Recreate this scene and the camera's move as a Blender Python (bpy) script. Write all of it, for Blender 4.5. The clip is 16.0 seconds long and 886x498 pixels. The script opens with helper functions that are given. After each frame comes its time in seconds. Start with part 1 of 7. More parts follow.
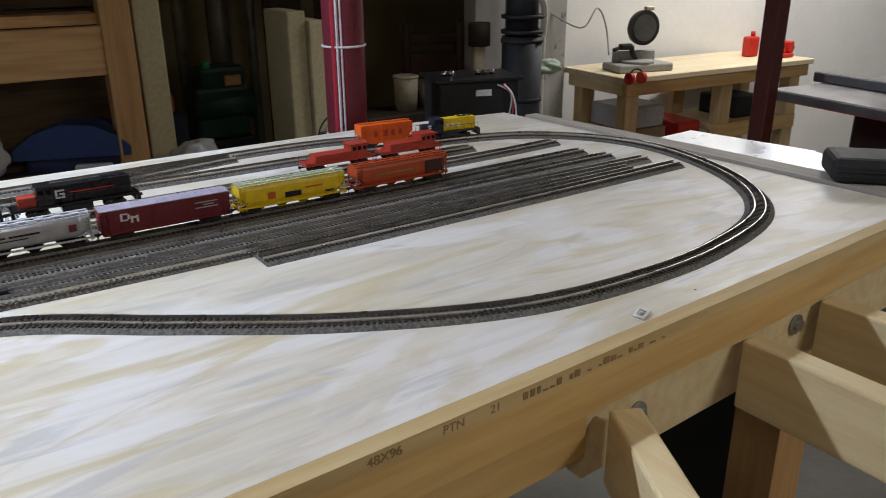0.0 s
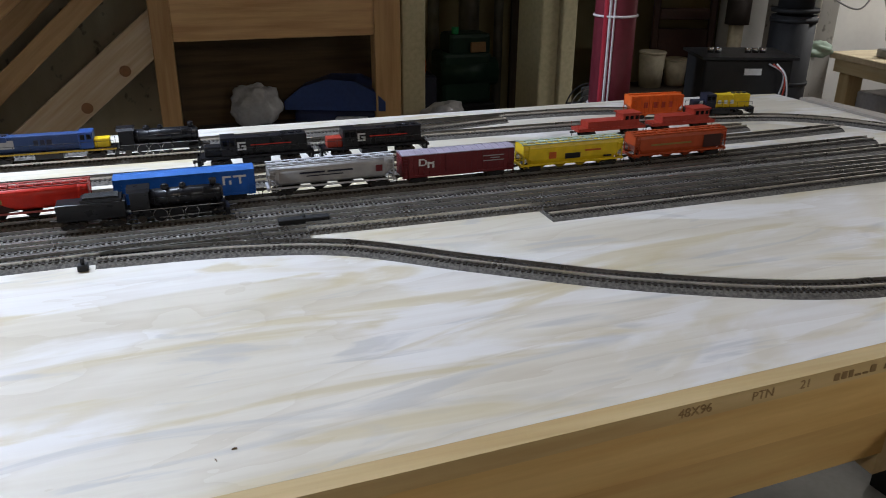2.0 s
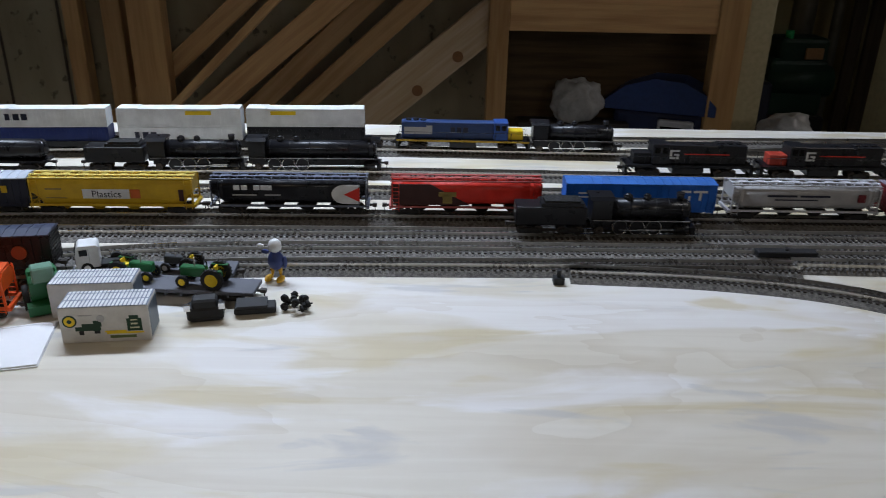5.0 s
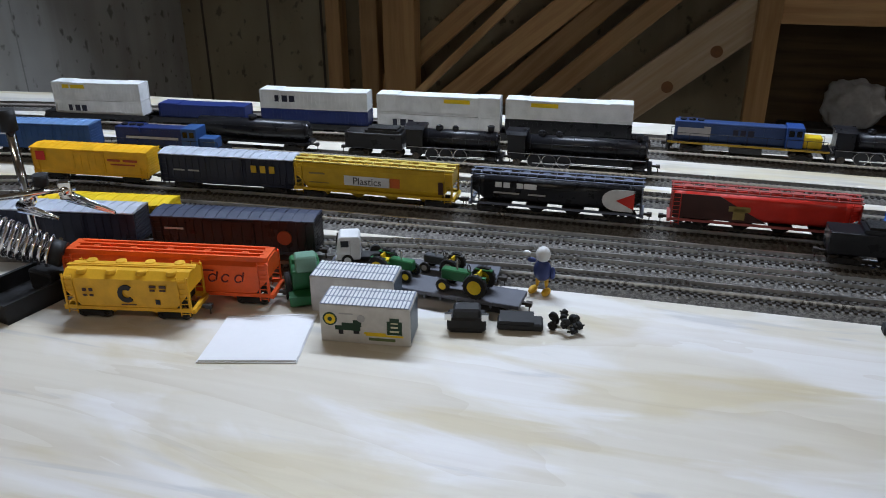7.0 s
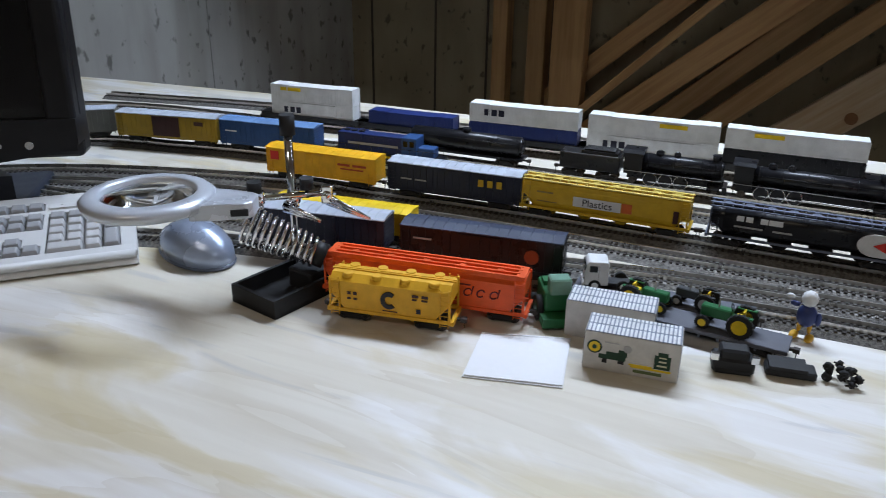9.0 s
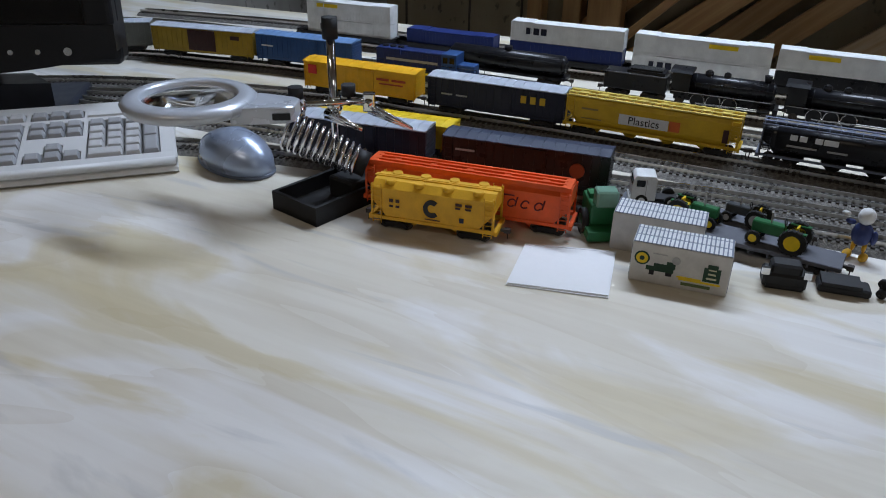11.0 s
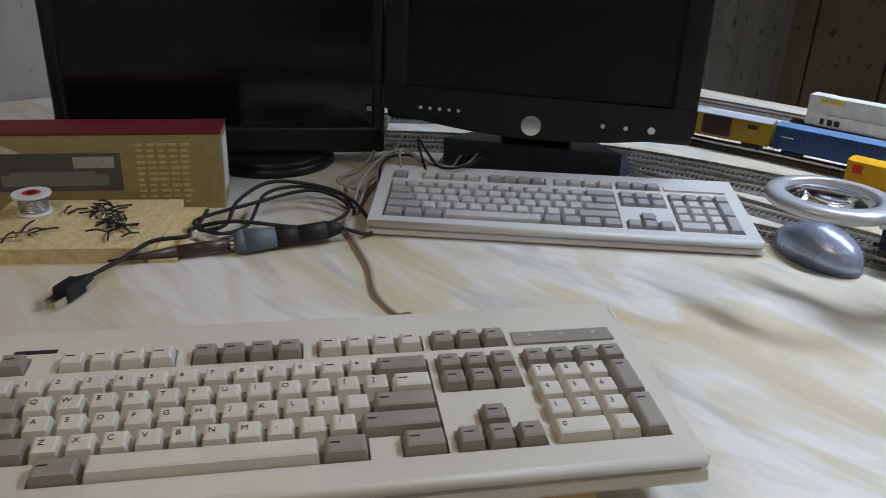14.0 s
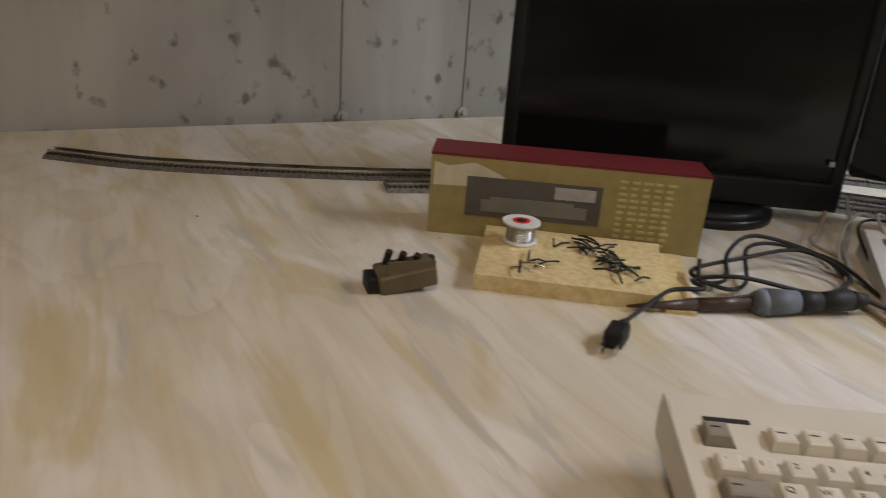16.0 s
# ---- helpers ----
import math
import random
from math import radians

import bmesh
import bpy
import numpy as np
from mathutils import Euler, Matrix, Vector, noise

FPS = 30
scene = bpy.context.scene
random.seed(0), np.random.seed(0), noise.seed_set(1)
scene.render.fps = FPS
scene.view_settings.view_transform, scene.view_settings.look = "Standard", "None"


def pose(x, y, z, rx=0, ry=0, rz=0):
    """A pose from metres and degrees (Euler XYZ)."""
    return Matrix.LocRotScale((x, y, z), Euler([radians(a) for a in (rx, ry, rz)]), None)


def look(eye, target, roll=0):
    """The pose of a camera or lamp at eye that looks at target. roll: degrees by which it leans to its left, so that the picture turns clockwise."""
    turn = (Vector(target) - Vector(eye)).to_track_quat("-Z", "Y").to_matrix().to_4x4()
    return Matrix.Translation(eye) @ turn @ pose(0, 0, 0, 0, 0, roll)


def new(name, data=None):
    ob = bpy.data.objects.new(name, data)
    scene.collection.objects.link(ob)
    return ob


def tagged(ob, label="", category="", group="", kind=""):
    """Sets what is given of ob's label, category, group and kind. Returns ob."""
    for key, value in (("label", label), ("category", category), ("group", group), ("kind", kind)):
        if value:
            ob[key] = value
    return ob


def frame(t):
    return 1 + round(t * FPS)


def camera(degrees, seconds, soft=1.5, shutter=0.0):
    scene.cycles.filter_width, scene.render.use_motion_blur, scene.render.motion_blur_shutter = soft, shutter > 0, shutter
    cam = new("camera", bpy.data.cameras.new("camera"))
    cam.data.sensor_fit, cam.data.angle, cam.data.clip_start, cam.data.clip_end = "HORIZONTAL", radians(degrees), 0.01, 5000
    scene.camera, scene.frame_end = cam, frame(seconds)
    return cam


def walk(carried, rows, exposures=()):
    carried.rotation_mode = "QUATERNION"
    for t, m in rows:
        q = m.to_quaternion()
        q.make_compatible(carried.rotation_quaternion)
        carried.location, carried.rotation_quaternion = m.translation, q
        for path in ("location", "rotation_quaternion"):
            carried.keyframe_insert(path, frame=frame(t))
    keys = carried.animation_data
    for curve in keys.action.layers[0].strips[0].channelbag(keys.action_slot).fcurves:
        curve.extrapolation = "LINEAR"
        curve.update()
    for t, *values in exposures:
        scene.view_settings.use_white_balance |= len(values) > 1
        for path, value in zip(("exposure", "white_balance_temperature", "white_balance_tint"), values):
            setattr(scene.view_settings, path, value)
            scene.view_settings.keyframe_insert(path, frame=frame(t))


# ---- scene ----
cam = camera(59.4, 16.0, soft=0.9, shutter=0.2)
PATH = [
    (0, (0.59, 0.436, 1.297), (1.633, 1.985, 0.58), -0.4),
    (0.5, (0.582, 0.435, 1.296), (1.465, 2.072, 0.561), -0.7),
    (1, (0.566, 0.424, 1.295), (1.273, 2.148, 0.568), -0.5),
    (1.5, (0.523, 0.428, 1.287), (1.154, 2.175, 0.543), 0.4),
    (2, (0.466, 0.452, 1.286), (1.048, 2.202, 0.513), 0.4),
    (2.5, (0.406, 0.471, 1.285), (0.919, 2.239, 0.504), 0.9),
    (3, (0.348, 0.486, 1.284), (0.808, 2.277, 0.522), 1.4),
    (3.5, (0.275, 0.494, 1.279), (0.714, 2.29, 0.518), 2.0),
    (4, (0.23, 0.521, 1.272), (0.577, 2.332, 0.497), 2.0),
    (4.5, (0.209, 0.572, 1.273), (0.393, 2.4, 0.482), 1.1),
    (5, (0.189, 0.637, 1.265), (0.215, 2.472, 0.471), 1.2),
    (5.2, (0.183, 0.665, 1.263), (0.134, 2.498, 0.463), 1.2),
    (7.3, (0.1, 0.725, 1.241), (-0.445, 2.471, 0.431), -0.1),
    (7.5, (0.089, 0.716, 1.244), (-0.48, 2.455, 0.437), 0.2),
    (8, (0.058, 0.706, 1.25), (-0.587, 2.422, 0.453), 0.6),
    (8.5, (0.024, 0.698, 1.252), (-0.687, 2.395, 0.468), 0.8),
    (9, (-0.012, 0.687, 1.251), (-0.792, 2.35, 0.46), 0.9),
    (9.2, (-0.024, 0.681, 1.254), (-0.836, 2.325, 0.456), 0.7),
    (11.3, (-0.025, 0.678, 1.211), (-0.843, 2.221, 0.236), 1.5),
    (11.5, (-0.027, 0.672, 1.207), (-0.892, 2.166, 0.197), 2.0),
    (12, (-0.077, 0.614, 1.221), (-1.126, 1.988, 0.215), 2.0),
    (12.5, (-0.138, 0.556, 1.239), (-1.233, 1.941, 0.3), 2.9),
    (13, (-0.185, 0.508, 1.251), (-1.382, 1.855, 0.383), 2.7),
    (13.5, (-0.219, 0.47, 1.257), (-1.525, 1.752, 0.452), 2.5),
    (14, (-0.254, 0.43, 1.255), (-1.638, 1.624, 0.443), 2.2),
    (14.5, (-0.294, 0.387, 1.245), (-1.715, 1.536, 0.431), 2.4),
    (15, (-0.346, 0.328, 1.238), (-1.79, 1.451, 0.43), 3.1),
    (15.5, (-0.413, 0.249, 1.231), (-1.938, 1.274, 0.441), 4.1),
    (16, (-0.513, 0.168, 1.22), (-2.156, 1.031, 0.476), 4.4),
]
walk(cam, [(t, look(eye, target, roll)) for t, eye, target, roll in PATH],
     [(0, 0.35, 6100, 12), (1.5, 0.25, 6050, 12), (3, -0.1, 6000, 12), (4.5, -0.38, 6000, 12), (7.5, -0.36, 5950, 11), (9, -0.3, 5900, 11), (11.5, -0.75, 5900, 11), (12.5, -0.8, 5800, 10), (13.5, -0.45, 6000, 11), (14.5, -0.1, 6250, 12), (15.5, 0.05, 6800, 14), (16, 0.12, 7000, 15)])

# ---- light ----
world = bpy.data.worlds.new("world")
scene.world = world
world.use_nodes = True
world.node_tree.nodes["Background"].inputs[0].default_value = (0.55, 0.6, 0.7, 1)
world.node_tree.nodes["Background"].inputs[1].default_value = 0.02


def area_lamp(name, at, target, size, size_y, power, color):
    data = bpy.data.lights.new(name, "AREA")
    data.shape, data.size, data.size_y, data.energy, data.color = "RECTANGLE", size, size_y, power, color
    ob = new(name, data)
    ob.matrix_world = look(at, target)
    return ob


# lamps hang in unseen fixtures, hoods added to cut spill, built with the room below
TUBE_LAMPS = [
    (-0.28, 2.05, 2.20, 1.2, 40, (0.80, 0.89, 1.0)),
    (1.0, 2.05, 2.20, 1.2, 2.5, (0.90, 0.92, 1.0)),
    (3.9, 2.45, 2.20, 1.2, 25, (1.0, 0.96, 0.88)),
    (2.2, -0.7, 2.20, 0.6, 19, (1.0, 0.93, 0.80)),
    (-0.5, -0.1, 2.20, 0.6, 7, (1.0, 0.82, 0.60)),
]
for lx, ly, lz, ls, le, lc in TUBE_LAMPS:
    area_lamp("tube_lamp", (lx, ly, lz), (lx, ly, 0), ls, 0.06, le, lc)

# ---- materials ----
MATS = {}


def mat(name, col, rough=0.5, metal=0.0, var=0.12, scale=12.0, bump=0.05, fine=220.0, col2=None, stretch=(1, 1, 1), coat=0.0, rand=0.0):
    """A surface with variation at two scales: stains and fine grain."""
    if name in MATS:
        return MATS[name]
    m = bpy.data.materials.new(name)
    m.use_nodes = True
    nt = m.node_tree
    n, l = nt.nodes, nt.links
    b = n["Principled BSDF"]
    tc = n.new("ShaderNodeTexCoord")
    mp = n.new("ShaderNodeMapping")
    mp.inputs["Scale"].default_value = stretch
    l.new(tc.outputs["Object"], mp.inputs[0])
    big, small = n.new("ShaderNodeTexNoise"), n.new("ShaderNodeTexNoise")
    big.inputs["Scale"].default_value, big.inputs["Detail"].default_value = scale, 6
    small.inputs["Scale"].default_value, small.inputs["Detail"].default_value = fine, 3
    l.new(mp.outputs[0], big.inputs[0])
    l.new(mp.outputs[0], small.inputs[0])
    ramp = n.new("ShaderNodeValToRGB")
    dark = col2 or tuple(c * (1 - 2.2 * var) for c in col)
    ramp.color_ramp.elements[0].position, ramp.color_ramp.elements[1].position = 0.32, 0.62
    ramp.color_ramp.elements[0].color, ramp.color_ramp.elements[1].color = (*dark, 1), (*col, 1)
    l.new(big.outputs[0], ramp.inputs[0])
    mix = n.new("ShaderNodeMix")
    mix.data_type, mix.blend_type = "RGBA", "MULTIPLY"
    mix.inputs[0].default_value = var * 1.5
    l.new(ramp.outputs[0], mix.inputs[6])
    l.new(small.outputs[0], mix.inputs[7])
    out = mix.outputs[2]
    if rand:
        info, hsv, mr = n.new("ShaderNodeObjectInfo"), n.new("ShaderNodeHueSaturation"), n.new("ShaderNodeMapRange")
        mr.inputs[3].default_value, mr.inputs[4].default_value = 1 - rand, 1 + rand
        l.new(info.outputs["Random"], mr.inputs[0])
        l.new(mr.outputs[0], hsv.inputs["Value"])
        l.new(out, hsv.inputs["Color"])
        out = hsv.outputs[0]
    l.new(out, b.inputs["Base Color"])
    rr = n.new("ShaderNodeMapRange")
    rr.inputs[3].default_value, rr.inputs[4].default_value = max(0.02, rough - 0.12), min(1, rough + 0.12)
    l.new(big.outputs[0], rr.inputs[0])
    l.new(rr.outputs[0], b.inputs["Roughness"])
    b.inputs["Metallic"].default_value = metal
    b.inputs["Coat Weight"].default_value = coat
    b.inputs["Specular IOR Level"].default_value = 0.32
    if bump:
        bp = n.new("ShaderNodeBump")
        bp.inputs["Strength"].default_value, bp.inputs["Distance"].default_value = bump, 0.002
        l.new(small.outputs[0], bp.inputs["Height"])
        l.new(bp.outputs[0], b.inputs["Normal"])
    MATS[name] = m
    return m


def plywood_mat():
    """Sanded plywood: long swirling figure, smeared pale filler, tan stains."""
    m = bpy.data.materials.new("sanded_plywood")
    m.use_nodes = True
    nt = m.node_tree
    n, l = nt.nodes, nt.links
    b = n["Principled BSDF"]
    tc = n.new("ShaderNodeTexCoord")

    def noise_at(sx, sy, scale, detail, dist=0.0, off=0.0):
        mp = n.new("ShaderNodeMapping")
        mp.inputs["Scale"].default_value, mp.inputs["Location"].default_value = (sx, sy, 1), (off, off * 0.7, 0)
        mp.inputs["Rotation"].default_value = (0, 0, 0.12)
        t = n.new("ShaderNodeTexNoise")
        t.inputs["Scale"].default_value, t.inputs["Detail"].default_value, t.inputs["Distortion"].default_value = scale, detail, dist
        l.new(tc.outputs["Object"], mp.inputs[0])
        l.new(mp.outputs[0], t.inputs[0])
        return t.outputs[0]

    def ramp(src, p0, p1, c0, c1):
        r = n.new("ShaderNodeValToRGB")
        r.color_ramp.elements[0].position, r.color_ramp.elements[1].position = p0, p1
        r.color_ramp.elements[0].color, r.color_ramp.elements[1].color = (*c0, 1), (*c1, 1)
        l.new(src, r.inputs[0])
        return r.outputs[0]

    def blend(fac, a, c, kind="MIX"):
        x = n.new("ShaderNodeMix")
        x.data_type, x.blend_type = "RGBA", kind
        if isinstance(fac, float):
            x.inputs[0].default_value = fac
        else:
            l.new(fac, x.inputs[0])
        for s, v in ((6, a), (7, c)):
            if isinstance(v, tuple):
                x.inputs[s].default_value = (*v, 1)
            else:
                l.new(v, x.inputs[s])
        return x.outputs[2]

    g = (0, 0, 0), (1, 1, 1)
    grain = ramp(noise_at(1.0, 2.6, 1.7, 9, 2.2), 0.30, 0.68, (0.57, 0.52, 0.41), (0.69, 0.655, 0.58))
    smear = ramp(noise_at(1.1, 3.0, 2.0, 8, 1.6, 3.1), 0.50, 0.58, *g)
    tan = ramp(noise_at(0.9, 4.0, 2.4, 8, 1.6, 7.7), 0.54, 0.62, *g)
    grey = ramp(noise_at(1.2, 5.5, 2.8, 9, 1.8, 12.3), 0.57, 0.66, *g)
    line = ramp(noise_at(2.0, 36.0, 2.2, 6, 0.6, 5.0), 0.40, 0.60, (0.95, 0.94, 0.93), (1, 1, 1))
    # veneer figure: stepped edges between the growth layers
    mul, frac = n.new("ShaderNodeMath"), n.new("ShaderNodeMath")
    mul.operation, frac.operation = "MULTIPLY", "FRACT"
    mul.inputs[1].default_value = 7.0
    l.new(noise_at(0.8, 2.4, 1.5, 4, 1.4, 21.0), mul.inputs[0])
    l.new(mul.outputs[0], frac.inputs[0])
    layer = ramp(frac.outputs[0], 0.0, 0.30, (0.84, 0.80, 0.74), (1, 1, 1))
    c = blend(smear, grain, (0.72, 0.70, 0.67))
    c = blend(0.5, c, layer, "MULTIPLY")
    c = blend(blend(0.40, tan, (0, 0, 0)), c, (0.53, 0.445, 0.24))
    c = blend(blend(0.54, (0, 0, 0), grey), c, (0.43, 0.43, 0.43))
    c = blend(1.0, c, line, "MULTIPLY")
    l.new(c, b.inputs["Base Color"])
    r = n.new("ShaderNodeMapRange")
    r.inputs[3].default_value, r.inputs[4].default_value = 0.30, 0.58
    l.new(noise_at(1.5, 6, 4, 5, 1), r.inputs[0])
    l.new(r.outputs[0], b.inputs["Roughness"])
    bp = n.new("ShaderNodeBump")
    bp.inputs["Strength"].default_value, bp.inputs["Distance"].default_value = 0.12, 0.001
    l.new(noise_at(3, 60, 3, 6, 0.5), bp.inputs["Height"])
    l.new(bp.outputs[0], b.inputs["Normal"])
    return m


def concrete_mat(name, col, dark):
    """Cast concrete: cloudy tone, drips that run down, small dark pits."""
    m = bpy.data.materials.new(name)
    m.use_nodes = True
    nt = m.node_tree
    n, l = nt.nodes, nt.links
    b = n["Principled BSDF"]
    tc = n.new("ShaderNodeTexCoord")

    def tex(kind, scale, stretch=(1, 1, 1), detail=5):
        mp = n.new("ShaderNodeMapping")
        mp.inputs["Scale"].default_value = stretch
        l.new(tc.outputs["Object"], mp.inputs[0])
        t = n.new(kind)
        t.inputs["Scale"].default_value = scale
        if kind == "ShaderNodeTexNoise":
            t.inputs["Detail"].default_value = detail
        l.new(mp.outputs[0], t.inputs[0])
        return t.outputs[0]

    def ramp(src, p0, p1, c0, c1):
        r = n.new("ShaderNodeValToRGB")
        r.color_ramp.elements[0].position, r.color_ramp.elements[1].position = p0, p1
        r.color_ramp.elements[0].color, r.color_ramp.elements[1].color = (*c0, 1), (*c1, 1)
        l.new(src, r.inputs[0])
        return r.outputs[0]

    def times(a, c, f=1.0):
        x = n.new("ShaderNodeMix")
        x.data_type, x.blend_type = "RGBA", "MULTIPLY"
        x.inputs[0].default_value = f
        l.new(a, x.inputs[6])
        l.new(c, x.inputs[7])
        return x.outputs[2]

    base = ramp(tex("ShaderNodeTexNoise", 3.0, (1, 1, 0.6), 8), 0.35, 0.65, dark, col)
    drip = ramp(tex("ShaderNodeTexNoise", 7.0, (1, 1, 0.10), 5), 0.40, 0.55, (0.72, 0.70, 0.66), (1, 1, 1))
    pits = ramp(tex("ShaderNodeTexNoise", 26.0, (1, 1, 0.8), 4), 0.31, 0.39, (0.28, 0.27, 0.25), (1, 1, 1))
    c = times(times(base, drip, 0.6), pits, 0.8)
    l.new(c, b.inputs["Base Color"])
    b.inputs["Roughness"].default_value = 0.85
    bp = n.new("ShaderNodeBump")
    bp.inputs["Strength"].default_value, bp.inputs["Distance"].default_value = 0.3, 0.004
    l.new(tex("ShaderNodeTexNoise", 26.0, (1, 1, 0.8), 6), bp.inputs["Height"])
    l.new(bp.outputs[0], b.inputs["Normal"])
    return m


def wood(name, light, dark, rough=0.6, along="x", rand=0.12):
    s = {"x": (1.5, 22, 22), "y": (22, 1.5, 22), "z": (22, 22, 1.5)}[along]
    return mat(name, light, rough, var=0.1, scale=2.2, bump=0.15, fine=9.0, col2=dark, stretch=s, rand=rand)


PLY = plywood_mat()
CONC = concrete_mat("grey_concrete", (0.42, 0.41, 0.38), (0.30, 0.29, 0.27))
CONC2 = concrete_mat("ochre_concrete", (0.36, 0.30, 0.19), (0.25, 0.205, 0.125))
WALLY = mat("cream_wall_paint", (0.52, 0.46, 0.25), 0.8, var=0.1, scale=2)
WALLW = mat("white_painted_concrete", (0.80, 0.79, 0.76), 0.7, var=0.05, scale=2.5, bump=0.2, fine=40)
FLOORM = mat("floor_concrete", (0.30, 0.29, 0.27), 0.7, var=0.15, scale=3, bump=0.2, fine=60)
CEILM = mat("joist_ceiling", (0.42, 0.32, 0.20), 0.9, var=0.15, scale=4)
PINE = wood("pine_fascia", (0.66, 0.46, 0.19), (0.55, 0.34, 0.12), 0.42, "x")
PINE_Y = wood("pine_joist", (0.72, 0.60, 0.36), (0.62, 0.47, 0.25), 0.5, "y")
PINE_Z = wood("pine_post", (0.50, 0.30, 0.12), (0.37, 0.20, 0.075), 0.6, "z")
STAIRW = wood("stair_board", (0.55, 0.335, 0.145), (0.40, 0.22, 0.085), 0.6, "x", 0.25)
KNOTW = wood("pale_knotty_board", (0.60, 0.46, 0.30), (0.48, 0.33, 0.18), 0.6, "x", 0.05)
EDGEW = wood("plywood_edge", (0.60, 0.46, 0.24), (0.48, 0.34, 0.15), 0.6, "x", 0.0)
BLACK = mat("black_plastic", (0.011, 0.011, 0.013), 0.35, var=0.1, scale=20)
BLACKM = mat("matt_black", (0.02, 0.02, 0.022), 0.6, var=0.15, scale=40)
SCREEN = mat("dark_screen", (0.006, 0.006, 0.007), 0.12, var=0.05, bump=0)
STEEL = mat("bright_steel", (0.75, 0.75, 0.76), 0.2, 1.0, var=0.05, bump=0.02)
CHROME = mat("chrome", (0.85, 0.85, 0.87), 0.1, 1.0, var=0.03, bump=0)
SILVERP = mat("silver_plastic", (0.60, 0.63, 0.70), 0.3, 0.25, var=0.05, bump=0.02, coat=0.3)
MOUSEP = mat("blue_silver_plastic", (0.36, 0.42, 0.56), 0.28, 0.4, var=0.05, bump=0.02, coat=0.4)
BEIGE = mat("beige_plastic", (0.66, 0.63, 0.56), 0.45, var=0.05, scale=8, bump=0.06, fine=900)
KEYL = mat("pale_key", (0.70, 0.67, 0.60), 0.45, var=0.05, scale=30, bump=0.05, fine=900, rand=0.04)
KEYD = mat("grey_key", (0.31, 0.285, 0.25), 0.5, var=0.05, scale=30, bump=0.05, fine=900, rand=0.05)
KEYD2 = mat("cool_grey_key", (0.36, 0.365, 0.38), 0.5, var=0.05, scale=30, bump=0.05, fine=900, rand=0.04)
KEYL2 = mat("cool_pale_key", (0.56, 0.56, 0.57), 0.5, var=0.05, scale=30, bump=0.05, fine=900, rand=0.04)
BEIGE2 = mat("grey_white_plastic", (0.66, 0.66, 0.66), 0.4, var=0.05, scale=8, bump=0.05, fine=900)
INK = mat("dark_ink", (0.03, 0.03, 0.035), 0.6, var=0.02, bump=0)
WHITE = mat("white_print", (0.80, 0.80, 0.78), 0.55, var=0.03, bump=0)
PAPER = mat("white_paper", (0.82, 0.82, 0.84), 0.7, var=0.03, scale=6, bump=0.03)
RAIL = mat("nickel_rail", (0.74, 0.70, 0.64), 0.3, 1.0, var=0.12, scale=30, bump=0)
SLEEPER = mat("sleeper_plastic", (0.045, 0.036, 0.03), 0.7, var=0.2, scale=50)
BED = mat("ballast_plastic", (0.22, 0.205, 0.185), 0.8, var=0.3, scale=260, bump=0.8, fine=700)
RUBBER = mat("rubber", (0.02, 0.02, 0.02), 0.8, var=0.1)


# ---- mesh helpers ----
def box(bm, x0, x1, y0, y1, z0, z1, m=None):
    vs = [bm.verts.new((x, y, z)) for z in (z0, z1) for y in (y0, y1) for x in (x0, x1)]
    if m is not None:
        for v in vs:
            v.co = m @ v.co
    for f in ((0, 2, 3, 1), (4, 5, 7, 6), (0, 1, 5, 4), (2, 6, 7, 3), (0, 4, 6, 2), (1, 3, 7, 5)):
        bm.faces.new([vs[i] for i in f])
    return vs


def rbox(bm, x0, x1, y0, y1, z0, z1, r=0.002, seg=2, m=None):
    t = bmesh.new()
    box(t, x0, x1, y0, y1, z0, z1)
    bmesh.ops.bevel(t, geom=t.edges[:], offset=r, segments=seg, affect="EDGES", profile=0.5)
    join(bm, t, m)


def join(bm, t, m=None):
    me = bpy.data.meshes.new("tmp")
    if m is not None:
        t.transform(m)
    t.to_mesh(me)
    t.free()
    bm.from_mesh(me)
    bpy.data.meshes.remove(me)


def cyl(bm, p, q, r, seg=16, r2=None, caps=True):
    p, q = Vector(p), Vector(q)
    d = q - p
    turn = d.to_track_quat("Z", "Y").to_matrix().to_4x4()
    r2 = r if r2 is None else r2
    rings = []
    for k, rad in ((0, r), (d.length, r2)):
        rings.append([bm.verts.new(p + turn @ Vector((rad * math.cos(2 * math.pi * i / seg), rad * math.sin(2 * math.pi * i / seg), k))) for i in range(seg)])
    for i in range(seg):
        f = bm.faces.new((rings[0][i], rings[0][(i + 1) % seg], rings[1][(i + 1) % seg], rings[1][i]))
        f.smooth = seg > 8
    if caps:
        bm.faces.new(rings[0][::-1])
        bm.faces.new(rings[1])


def prism(bm, prof, x0, x1, smooth=False):
    """A closed outline in y and z, drawn out along x."""
    a = [bm.verts.new((x0, y, z)) for y, z in prof]
    b = [bm.verts.new((x1, y, z)) for y, z in prof]
    k = len(prof)
    for i in range(k):
        f = bm.faces.new((a[i], a[(i + 1) % k], b[(i + 1) % k], b[i]))
        f.smooth = smooth
    bm.faces.new(a[::-1])
    bm.faces.new(b)


def slab(bm, pts, z0, z1):
    a = [bm.verts.new((x, y, z0)) for x, y in pts]
    b = [bm.verts.new((x, y, z1)) for x, y in pts]
    k = len(pts)
    for i in range(k):
        bm.faces.new((a[i], a[(i + 1) % k], b[(i + 1) % k], b[i]))
    bm.faces.new(a[::-1])
    bm.faces.new(b)


